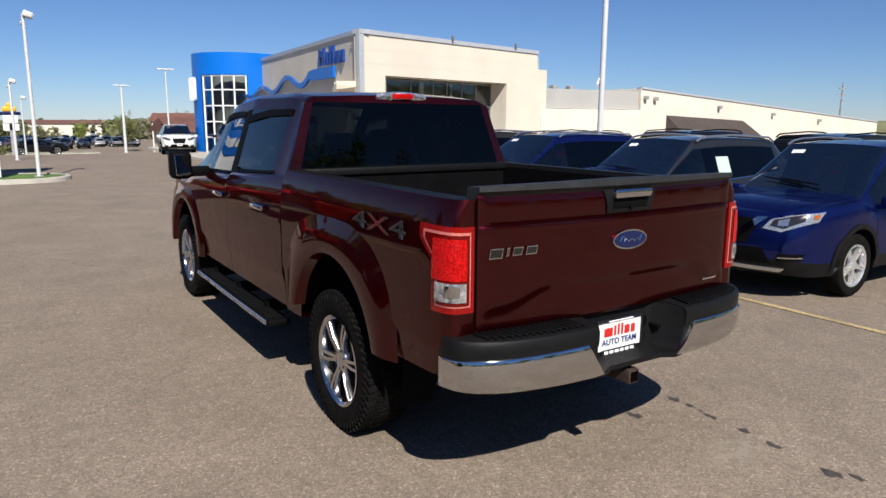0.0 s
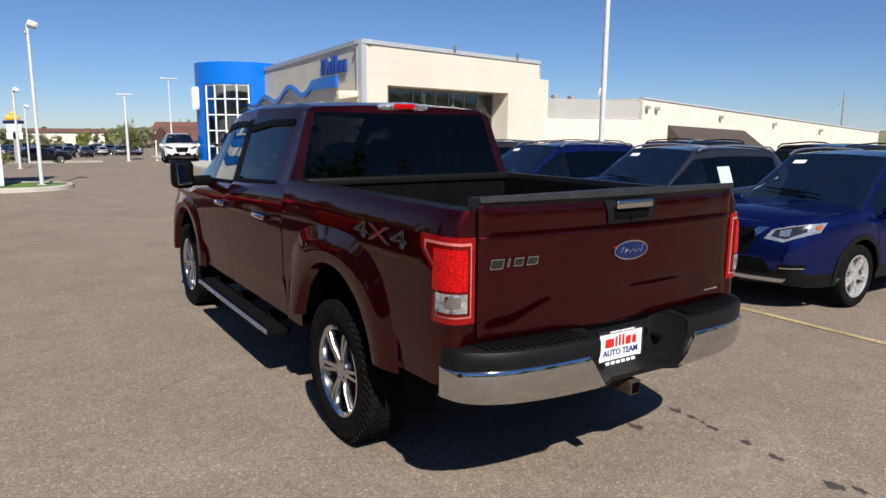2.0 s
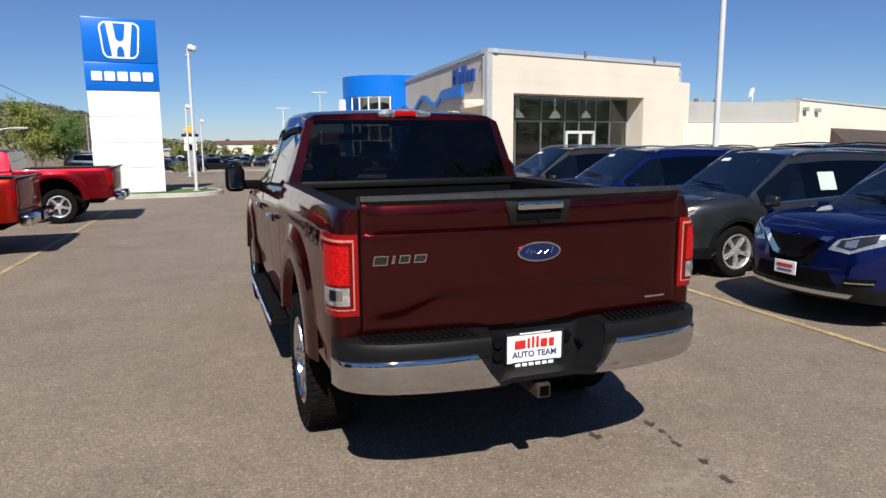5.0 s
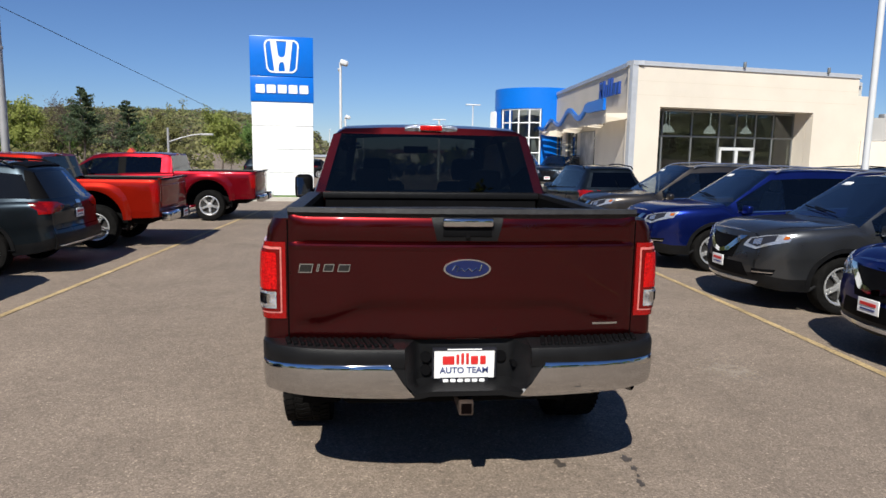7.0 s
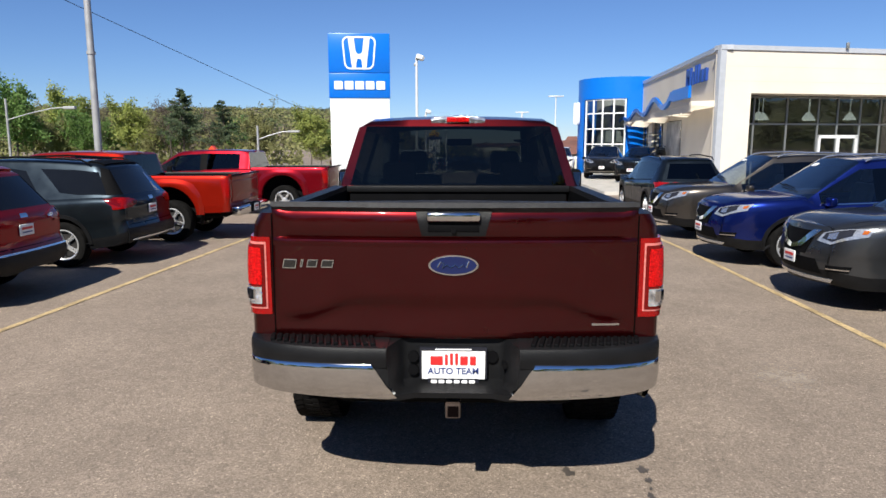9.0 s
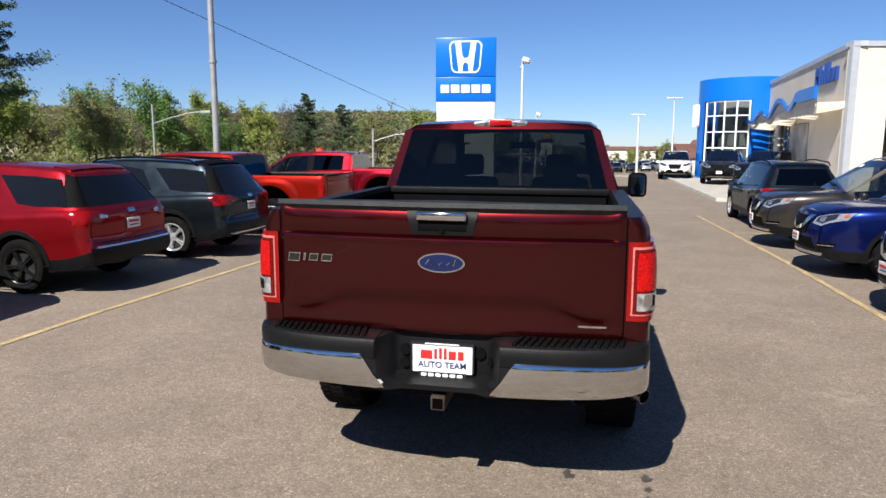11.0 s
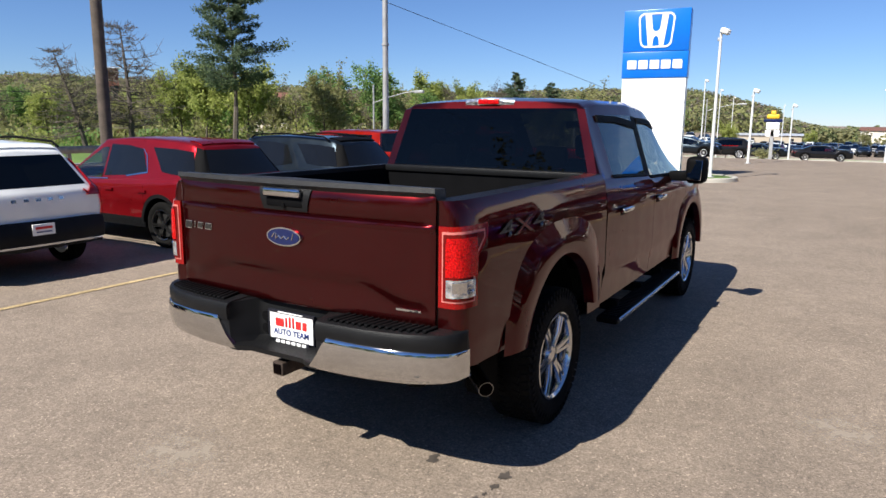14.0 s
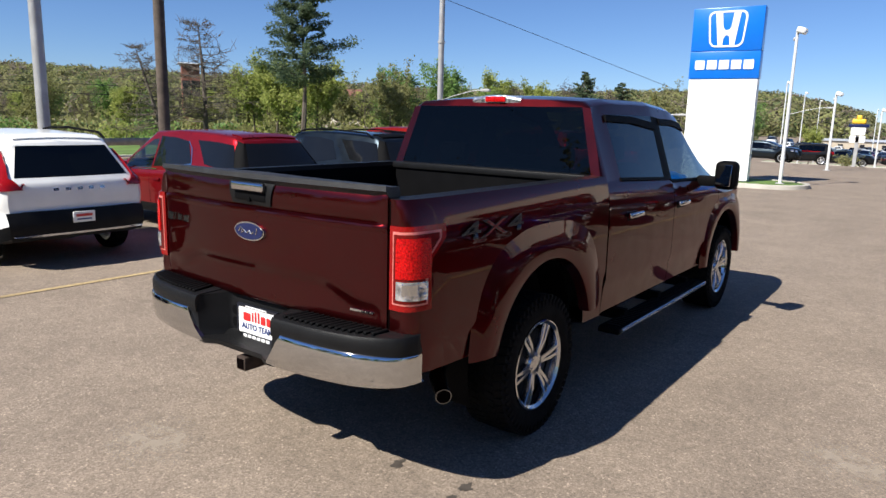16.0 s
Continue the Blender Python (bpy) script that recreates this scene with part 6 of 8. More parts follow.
flood_post(-1.60, 21.15, 4.58, 0.10)
flood_post(-8.0, 53.8, 5.1), flood_post(-9.5, 70, 5.1), flood_post(-11.5, 92, 5.2), flood_post(-1.91, 32.6, 3.35, 0, 0.06), flood_post(-8.96, 131, 5.2, 0, 0.08), flood_post(-1.2, 45.6, 3.0, 0, 0.05)
flood_post(3.86, 42.8, 3.72, 0, 0.085, "bar", "white lamp post with flat twin head"), flood_post(5.41, 37.84, 4.42, 0, 0.045, "bar", "thin grey lamp post with flat twin head")


def pole(name, x, y, h, r0, r1, material, label, category, joints=()):
    t = thing(name, label, category, at=pose(x, y, 0))
    bm = bmesh.new()
    n = 8
    for k in range(n):
        add_tube(bm, (0, 0, h * k / n), (0, 0, h * (k + 1) / n), r0 + (r1 - r0) * k / n, r0 + (r1 - r0) * (k + 1) / n, 14, k in (0, n - 1))
    bmesh.ops.remove_doubles(bm, verts=bm.verts, dist=0.0005)
    part("shaft", bm, material, t)
    for z in joints:
        part("collar", tube((0, 0, z), (0, 0, z + 0.06), r0 * 1.12, seg=14), material, t)
    return t


POLE_WOOD = mat("weathered_pole_wood", (0.085, 0.066, 0.052), 0.9, vary=0.3, scale=6, fine=0.25, fine_scale=60, bump=0.6, bump_scale=40)
pole("steel_pole", 8.55, 8.62, 9.5, 0.062, 0.05, WHITE_METAL, "tall pale steel post behind the parked row", "post")
pole("steel_pole", -8.28, 12.4, 9.5, 0.085, 0.06, GREY_METAL, "tall grey steel post with a collar", "post", (3.72,))
pole("utility_pole", -10.05, 5.63, 9.5, 0.115, 0.09, POLE_WOOD, "dark weathered wooden utility pole", "utility pole")
pole("steel_pole", -10.05, 3.36, 9.5, 0.105, 0.09, GREY_METAL, "tall grey steel post beside a wooden pole", "post")
for x, y, h, arm in ((-25.5, 35, 4.2, 3.4), (-11.4, 35, 2.7, 1.8), (-12.5, 80, 4.6, 3.6)):
    t = thing("street_lamp", "thin grey street lamp with a long mast arm", "street lamp", "street lamps along the road", at=pose(x, y, 0))
    part("pole", tube((0, 0, 0), (0, 0, h), 0.075, 0.06, 10), GREY_METAL, t)
    bm = bmesh.new()
    add_sweep(bm, [(0, 0, h * 0.72), (arm * 0.35, 0, h * 0.80), (arm * 0.75, 0, h * 0.87), (arm, 0, h * 0.885)], 0.035, 8)
    part("arm", bm, GREY_METAL, t)
    part("lamp_head", box((arm - 0.1, -0.12, h * 0.86), (arm + 0.55, 0.12, h * 0.90), 0.03), GREY_METAL, t)
CABLE = mat("cable", (0.02, 0.02, 0.022), 0.7)
for pts, r in (([(-18.8, -30, 12.2), (-14.8, -10, 9.05), (-12.8, 0, 7.48), (-10.8, 10, 5.95), (-8.8, 20, 4.45), (-6.8, 30, 2.95), (-5.0, 39, 1.7)], 0.009), ([(-50, -40, 3.6), (-50, 20, 3.0), (-50, 80, 3.7)], 0.03), ([(-50, -40, 4.4), (-50, 20, 3.7), (-50, 80, 4.4)], 0.025)):
    bm = bmesh.new()
    add_sweep(bm, [tuple(p) for p in fine(pts, 6)], r, 5)
    solo("overhead_cable", bm, CABLE, "thin black overhead cable", "cable")

# ---- showroom ----
CREAM = mat("cream_render", (0.70, 0.63, 0.525), 0.8, vary=0.05, scale=0.7, fine=0.04, fine_scale=40, bump=0.08, bump_scale=120)
FLASH = mat("grey_flashing", (0.50, 0.52, 0.55), 0.45, 0.2, vary=0.06)
FRAME = mat("window_frame_metal", (0.24, 0.25, 0.25), 0.45, 0.5)
BRIGHT_BLUE = mat("canopy_blue", (0.004, 0.15, 0.62), 0.35, 0.0, 0.2, vary=0.03)
FLOOR_T = mat("showroom_floor", (0.35, 0.33, 0.30), 0.3, vary=0.1)
DARK_WALL = mat("showroom_inner_wall", (0.42, 0.42, 0.40), 0.7, vary=0.1)
NEARER = Matrix.Translation((0, -2.9 * 0.066, 0)) @ Matrix.Diagonal((0.934, 0.934, 0.9565, 1))
show = thing("showroom", "cream car showroom with deep glazed recess and wavy blue canopy", "building", at=NEARER)
C0, CE, CN = Vector((9.1, 21.95)), Vector((20.35, 24.45)), Vector((10.6, 43.5))
uS = (CE - C0).normalized()
uW = (CN - C0).normalized()
inS = Vector((-uS.y, uS.x))
inW = Vector((uW.y, -uW.x))


def wall_piece(bm, p0, u, inward, a, b, z0, z1, thick_=0.35):
    """A block of wall from a to b along u, with its depth inwards."""
    q = [p0 + u * a, p0 + u * b, p0 + u * b + inward * thick_, p0 + u * a + inward * thick_]
    lo = [bm.verts.new((v.x, v.y, z0)) for v in q]
    hi = [bm.verts.new((v.x, v.y, z1)) for v in q]
    bm.faces.new(lo[::-1]), bm.faces.new(hi)
    for k in range(4):
        j = (k + 1) % 4
        bm.faces.new((lo[k], lo[j], hi[j], hi[k]))


LS, LW = (CE - C0).length, (CN - C0).length
wa, wb_ = 1.25, 8.7   # recess along the south wall
bm = bmesh.new()
wall_piece(bm, C0, uS, inS, 0.0, wa, 0, 5.0)
wall_piece(bm, C0, uS, inS, wb_, LS - 0.5, 0, 5.0)
wall_piece(bm, C0, uS, inS, wa, wb_, 3.55, 5.0)
wall_piece(bm, C0, uS, inS, LS - 0.5, LS + 0.3, 0, 4.3)
loose("south_wall", bm, CREAM, show)
bm = bmesh.new()
wall_piece(bm, C0 + inS * 0.36, uS, inS, wa - 0.35, wa, 0, 3.55, 0.9)
wall_piece(bm, C0 + inS * 0.36, uS, inS, wb_, wb_ + 0.35, 0, 3.55, 0.9)
wall_piece(bm, C0 + inS * 0.36, uS, inS, wa - 0.35, wb_ + 0.35, 3.55, 3.75, 0.9)
loose("recess_lining", bm, CREAM, show)
bm = bmesh.new()
doors_w = [(0.36, 4.4, 0.0, 2.9), (5.3, 8.2, 0.5, 2.8), (8.9, 11.6, 0.3, 2.9), (12.6, 15.6, 0.3, 2.9)]
pos = 0.36
for a, b, z0, z1 in doors_w[1:]:
    wall_piece(bm, C0, uW, inW, pos, a, 0, 5.0)
    wall_piece(bm, C0, uW, inW, a, b, z1, 5.0)
    if z0 > 0:
        wall_piece(bm, C0, uW, inW, a, b, 0, z0)
    pos = b
wall_piece(bm, C0, uW, inW, pos, LW, 0, 5.0)
loose("west_wall", bm, CREAM, show)
bm = bmesh.new()
wall_piece(bm, C0 - inS * 0.05 - uS * 0.05, uS, inS, 0, LS - 0.4, 5.0, 5.16, 0.45)
wall_piece(bm, C0 - inW * 0.05, uW, inW, 0, LW, 5.0, 5.16, 0.45)
loose("parapet_flashing", bm, FLASH, show)
bm = bmesh.new()
wall_piece(bm, C0 - inS * 0.035 - uS * 0.06, uS, inS, 0, 0.24, 0, 5.05, 0.2)
part("corner_column", bm, FLASH, show, "grey metal corner strip")
for a in (4.95, 9.2):
    bm = bmesh.new()
    p = C0 + uS * a - inS * 0.1
    add_box(bm, (p.x - 0.05, p.y - 0.05, 5.12), (p.x + 0.05, p.y + 0.05, 5.34), 0.02)
    part("roof_light", bm, FRAME, show)
for z in (3.95, 4.45):
    bm = bmesh.new()
    wall_piece(bm, C0 - inS * 0.003, uS, inS, 0.2, LS - 0.5, z, z + 0.012, 0.02)
    part("wall_joint", bm, mat("joint_shade", (0.62, 0.55, 0.43), 0.85), show)
bm = bmesh.new()
q = [C0 + inS * 0.4 + inW * 0.3, CE + inS * 0.3, CE + uW * 19, CN + inW * 0.3]
add_prism(bm, [(v.x, v.y) for v in q], "z", 4.75, 4.9)
part("roof", bm, FLASH, show)
bm = bmesh.new()
add_prism(bm, [(v.x, v.y) for v in q], "z", 0.02, 0.14)
part("floor_slab", bm, FLOOR_T, show)
bm = bmesh.new()
wall_piece(bm, C0 + inS * 9, uS, inS, 3.6, LS, 0.1, 4.7, 0.2)
wall_piece(bm, CE, uW, -inW, 0.4, 19, 0, 4.9, 0.3)
loose("inner_wall", bm, DARK_WALL, show)
# glazing of the recess
gz = C0 + inS * 1.0
glz = part("glazing", (lambda b: (wall_piece(b, gz, uS, inS, wa, wb_, 0.12, 3.55, 0.02), b)[1])(bmesh.new()), GLASS_SHOP, show)
glz.visible_shadow = False
cuts = [wa + 0.03, wa + 0.85, wa + 2.25, wa + 3.6, wa + 4.45, wa + 5.45, wa + 6.35, wb_ - 0.03]
for a in cuts:
    bm = bmesh.new()
    wall_piece(bm, gz - inS * 0.03, uS, inS, a - 0.03, a + 0.03, 0.12, 3.55, 0.09)
    part("mullion", bm, FRAME, glz)
for z in (0.14, 2.52, 3.49):
    bm = bmesh.new()
    wall_piece(bm, gz - inS * 0.034, uS, inS, wa, wb_, z - 0.03, z + 0.03, 0.098)
    part("transom", bm, FRAME, glz)
da, db = wa + 3.66, wa + 5.40
bm = bmesh.new()
for a, b, z0, z1 in ((da, da + 0.10, 0.12, 2.1), (db - 0.10, db, 0.12, 2.1), (da, db, 2.0, 2.12), ((da + db) / 2 - 0.07, (da + db) / 2 + 0.07, 0.12, 2.0), (da, db, 0.12, 0.3)):
    wall_piece(bm, gz - inS * 0.06, uS, inS, a, b, z0, z1, 0.15)
loose("door_frame", bm, WHITE_METAL, show, "pale metal double entrance door")
LAMP_GLOW = bpy.data.materials.new("lamp_shade_lit")
LAMP_GLOW.use_nodes = True
LAMP_GLOW.node_tree.nodes["Principled BSDF"].inputs["Base Color"].default_value = (0.8, 0.8, 0.75, 1)
LAMP_GLOW.node_tree.nodes["Principled BSDF"].inputs["Emission Color"].default_value = (1, 0.95, 0.85, 1)
LAMP_GLOW.node_tree.nodes["Principled BSDF"].inputs["Emission Strength"].default_value = 0.9
for a, d in ((wa + 1.9, 2.2), (wa + 2.8, 3.2), (wa + 4.3, 2.4), (wa + 5.3, 3.6), (wa + 6.4, 2.6)):
    p = C0 + uS * a + inS * d
    bm = bmesh.new()
    add_revolve(bm, [(3.05, 0.02), (2.98, 0.10), (2.78, 0.24), (2.74, 0.25)], 20, "z", False)
    bmesh.ops.transform(bm, matrix=Matrix.Translation((p.x, p.y, 0)), verts=bm.verts)
    add_tube(bm, (p.x, p.y, 3.0), (p.x, p.y, 4.7), 0.012, seg=6)
    pl_ = solo("pendant_lamp", bm, LAMP_GLOW, "white bell pendant lamp inside the showroom", "pendant lamp", "showroom pendants", at=NEARER)
# west windows and poster
for a, b, z0, z1 in doors_w[1:]:
    g = part("window", (lambda bb: (wall_piece(bb, C0 + inW * 0.15, uW, inW, a, b, z0, z1, 0.02), bb)[1])(bmesh.new()), GLASS_SHOP, show)
    bm = bmesh.new()
    for q in np.linspace(a, b, 4):
        wall_piece(bm, C0 + inW * 0.10, uW, inW, q - 0.03, q + 0.03, z0, z1, 0.12)
    for z in (z0 + 0.03, (z0 + z1) / 2, z1 - 0.03):
        wall_piece(bm, C0 + inW * 0.104, uW, inW, a, b, z - 0.03, z + 0.03, 0.112)
    part("window_frame", bm, FRAME, g)
bm = bmesh.new()
wall_piece(bm, C0 - inW * 0.02, uW, inW, 4.5 + 0.9, 8.1, 0.6, 2.75, 0.03)
part("poster", bm, mat("poster_faded", (0.42, 0.40, 0.37), 0.6, vary=0.4, scale=1.6), show, "large faded grey window poster")
# wavy canopy: a blue band in front of a sloping pale awning
def canopy_z(a):
    if a < 3.0:
        return 3.60
    fade = max(0.0, 1 - (a - 3.0) / 15.5)
    return 3.02 + 0.58 * fade ** 1.3 + 0.30 * math.sin((a - 3.0) * 1.42 + 3.0) * fade ** 0.8


bm = bmesh.new()
rows = []
for a in np.linspace(0.1, 17.5, 120):
    p = C0 + uW * a - inW * 0.95
    z = canopy_z(a)
    hgt = 0.42 if a < 2.6 else 0.24 - 0.006 * a + 0.18 * max(0, 1 - (a - 2.6) / 0.8)
    p2 = p - inW * 0.10
    rows.append([(p.x, p.y, z - hgt / 2), (p2.x, p2.y, z - hgt / 2), (p2.x, p2.y, z + hgt / 2), (p.x, p.y, z + hgt / 2)])
V = add_grid(bm, rows, True)
bm.faces.new(V[0]), bm.faces.new(V[-1][::-1])
part("canopy_band", bm, BRIGHT_BLUE, show, "wavy bright blue canopy band")
bm = bmesh.new()
for k in range(56):
    a = 0.25 + k * 0.31
    p = C0 + uW * a
    p1 = C0 + uW * a - inW * 0.95
    z = min(3.30, canopy_z(a) - 0.18)
    vs = [bm.verts.new(v) for v in ((p.x, p.y, z + 0.0), (p1.x, p1.y, z - 0.02), (p1.x, p1.y, z - 0.14), (p.x, p.y, z - 0.22))]
    off = uW * 0.07
    ws = [bm.verts.new((v.co.x + off.x, v.co.y + off.y, v.co.z)) for v in vs]
    bm.faces.new(vs), bm.faces.new(ws[::-1])
    for i in range(4):
        j = (i + 1) % 4
        bm.faces.new((vs[i], ws[i], ws[j], vs[j]))
loose("canopy_slat", bm, CREAM, show, "cream slats under the canopy")
bm = bmesh.new()
rows = []
for a in np.linspace(0.1, 17.5, 240):
    p = C0 + uW * a - inW * 0.93
    hem = 2.86 + 0.07 * abs(math.sin(a * 5.1))
    rows.append([(p.x, p.y, hem), (p.x, p.y, max(hem + 0.02, canopy_z(a) - 0.05))])
add_grid(bm, rows)
part("canopy_fascia", bm, CREAM, show)
# plain blue shapes in place of the dealer's name
bm = bmesh.new()
for k, (a, b, z0, z1) in enumerate(((4.55, 4.42, 4.1, 4.78), (4.42, 4.0, 4.45, 4.7), (4.02, 3.86, 4.1, 4.78), (3.62, 3.44, 4.1, 4.6), (3.22, 3.06, 4.1, 4.8), (2.84, 2.68, 4.1, 4.8), (2.46, 2.04, 4.1, 4.56), (1.82, 1.56, 4.1, 4.56))):
    wall_piece(bm, C0 - inW * 0.10, uW, inW, min(a, b), max(a, b), z0, z1, 0.10)
loose("name_bar", bm, mat("navy_letters", (0.012, 0.05, 0.26), 0.4), show, "plain navy blue raised name bars")
# ---- blue rotunda ----
rot = thing("rotunda", "bright blue round entrance tower with tall window", "building", at=NEARER @ pose(9.55, 39.0, 0))
bm = bmesh.new()
R0 = 2.6
n = 64
hole = (200, 264)
rows = []
angs = np.linspace(100, 460, n * 2 + 1)
for a in angs:
    c, s_ = math.cos(radians(a)), math.sin(radians(a))
    rows.append([(R0 * c, R0 * s_, 4.25), (R0 * c, R0 * s_, 5.42), ((R0 - 0.25) * c, (R0 - 0.25) * s_, 5.42), ((R0 - 0.25) * c, (R0 - 0.25) * s_, 4.25)])
add_grid(bm, rows, True)
part("drum_top", bm, BRIGHT_BLUE, rot)
bm = bmesh.new()
rows = []
for a in angs:
    if 203 < a < 262:
        if rows:
            add_grid(bm, rows, True)
        rows = []
        continue
    c, s_ = math.cos(radians(a)), math.sin(radians(a))
    rows.append([(R0 * c, R0 * s_, 0), (R0 * c, R0 * s_, 4.26), ((R0 - 0.25) * c, (R0 - 0.25) * s_, 4.26), ((R0 - 0.25) * c, (R0 - 0.25) * s_, 0)])
add_grid(bm, rows, True)
part("drum_wall", bm, BRIGHT_BLUE, rot)
bm = bmesh.new()
add_grid(bm, [[((R0 - 0.12) * math.cos(radians(a)), (R0 - 0.12) * math.sin(radians(a)), z) for z in (0.1, 1.5, 3.0, 4.26)] for a in np.linspace(200, 265, 14)])
rg = part("window", bm, GLASS_SHOP, rot)
for a in (203.5, 218, 232, 247, 261.5):
    c, s_ = math.cos(radians(a)), math.sin(radians(a))
    part("mullion", tube((R0 * 0.97 * c, R0 * 0.97 * s_, 0.1), (R0 * 0.97 * c, R0 * 0.97 * s_, 4.27), 0.05, seg=6), SIGN_WHITE, rg)
for z in (0.9, 1.75, 2.6, 3.45, 4.2):
    bm = bmesh.new()
    add_sweep(bm, [(R0 * 0.97 * math.cos(radians(a)), R0 * 0.97 * math.sin(radians(a)), z) for a in np.linspace(203, 262, 12)], 0.04, 6)
    part("transom", bm, SIGN_WHITE, rg)
bm = bmesh.new()
add_prism(bm, [(x * 0.55, z) for x, z in rounded(0.42, 0.62, 0.2)], "y", -0.07, 0.07, pose(-R0 - 0.22, -0.6, 3.5, 0, 0, -64))
part("emblem_plate", bm, SIGN_WHITE, rot, "white rounded emblem plate")
part("core_wall", tube((0, 0.6, 0), (0, 0.6, 4.3), 1.4, seg=24), DARK_WALL, rot)

# ---- low white building ----
low = thing("low_building", "long low white building with brown awning", "building", at=NEARER)
LOWW = mat("white_block_wall", (0.72, 0.66, 0.56), 0.8, vary=0.05, scale=0.5, bump=0.08)
A, B_ = Vector((27.0, 24.0)), Vector((60.8, 27.7))
uL = (B_ - A).normalized()
nL = Vector((-uL.y, uL.x))
bm = bmesh.new()
q = [A, B_, B_ + nL * 14, A + nL * 5.5]
lo = [bm.verts.new((v.x, v.y, 0)) for v in q]
hi = [bm.verts.new((v.x, v.y, z)) for v, z in zip(q, (3.60, 1.95, 1.95, 3.6))]
bm.faces.new(lo[::-1]), bm.faces.new(hi)
for k in range(4):
    j = (k + 1) % 4
    bm.faces.new((lo[k], lo[j], hi[j], hi[k]))
part("wall", bm, LOWW, low)
bm = bmesh.new()
for (p, z0), (r_, z1) in (((A, 3.6), (B_, 1.95)),):
    vs = []
    for v, z in ((p, z0), (r_, z1)):
        o = v - nL * 0.06
        vs.append([bm.verts.new((o.x, o.y, z - 0.02)), bm.verts.new((o.x, o.y, z + 0.08)), bm.verts.new((v.x + nL.x * 0.3, v.y + nL.y * 0.3, z + 0.08)), bm.verts.new((v.x + nL.x * 0.3, v.y + nL.y * 0.3, z - 0.02))])
    for k in range(4):
        j = (k + 1) % 4
        bm.faces.new((vs[0][k], vs[1][k], vs[1][j], vs[0][j]))
    bm.faces.new(vs[0][::-1]), bm.faces.new(vs[1])
part("roof_edge", bm, FLASH, low)
LINK = mat("grey_link_wall", (0.40, 0.39, 0.37), 0.8, vary=0.08, scale=0.6)
bm = bmesh.new()
add_prism(bm, [(19.8, 24.6), (26.9, 24.1), (26.2, 29.0), (19.8, 29.5)], "z", 2.5, 3.45)
part("link_upper", bm, LINK, low, "grey rendered link block")
bm = bmesh.new()
add_prism(bm, [(20.2, 24.35), (26.95, 23.9), (26.9, 29.0), (20.2, 29.4)], "z", 0.0, 2.48)
part("link_lower", bm, LOWW, low)
AWN = mat("brown_canvas", (0.06, 0.045, 0.04), 0.9, vary=0.15, scale=3)
bm = bmesh.new()
vs = []
for a in (2.5, 11.2):
    p, o = A + uL * a, A + uL * (a + 0.3) - nL * 1.5
    vs.append([bm.verts.new((p.x, p.y, 2.30 - a * 0.03)), bm.verts.new((o.x, o.y, 0.80)), bm.verts.new((p.x, p.y, 0.80))])
bm.faces.new(vs[0]), bm.faces.new(vs[1][::-1])
for k in range(3):
    j = (k + 1) % 3
    bm.faces.new((vs[0][k], vs[1][k], vs[1][j], vs[0][j]))
part("awning", bm, AWN, low, "dark brown sloping canvas awning")
for a in (0.3, 1.2, 8.0, 15.0, 22.3):
    p = A + uL * a - nL * 0.12
    part("wall_lamp", box((p.x - 0.12, p.y - 0.12, 3.05 - a * 0.05), (p.x + 0.12, p.y + 0.12, 3.25 - a * 0.05), 0.03), GREY_METAL, low)
bm = bmesh.new()
add_revolve(bm, [(0.0, 0.02), (0.03, 0.18), (0.10, 0.32), (0.12, 0.32), (0.05, 0.18), (0.02, 0.02)], 20, "y")
bmesh.ops.transform(bm, matrix=pose(25.9, 26, 3.95, 20, 0, 30), verts=bm.verts)
add_tube(bm, (25.9, 26.05, 3.45), (25.9, 26.05, 3.95), 0.03, seg=8)
solo("satellite_dish", bm, SIGN_WHITE, "small white satellite dish on the flat roof", "dish", at=NEARER)
for x in (21.5, 22.6, 23.8):
    solo("roof_vent", box((x - 0.15, 26, 3.45), (x + 0.15, 26.4, 3.72), 0.05), GREY_METAL, "small grey roof vent", "vent", "roof vents", at=NEARER)
tw = thing("power_pylon", "distant grey power pylon with cross arms", "power pylon", at=pose(78.5, 40, 0))
part("mast", tube((0, 0, 0), (0, 0, 6.3), 0.14, 0.08, 8), GREY_METAL, tw)
for z, w_ in ((5.6, 0.9), (4.9, 1.1)):
    part("arm", box((-w_, -0.05, z), (w_, 0.05, z + 0.1)), GREY_METAL, tw)

# ---- distant buildings and signs ----
BROWN_ROOF = mat("brown_shingle", (0.16, 0.07, 0.05), 0.9, vary=0.15, scale=2)


def far_house(x, y, w, d, h, roof, turn, wallm, roofm, label, drop=0.0):
    t = thing("house", label, "building", "distant buildings", at=pose(x, y, ground_z(x, y) - drop, 0, 0, turn))
    part("wall", box((-w / 2, -d / 2, 0), (w / 2, d / 2, h)), wallm, t)
    bm = bmesh.new()
    add_prism(bm, [(-d / 2 - 0.3, h), (d / 2 + 0.3, h), (0, h + roof)], "x", -w / 2 - 0.3, w / 2 + 0.3)
    part("roof", bm, roofm, t)
    for k in range(max(2, int(w / 3))):
        xx = -w / 2 + (k + 0.5) * w / max(2, int(w / 3))
        part("window", box((xx - 0.4, -d / 2 - 0.03, h * 0.35), (xx + 0.4, -d / 2 + 0.02, h * 0.75)), LAMP_DARK, t)
    return t


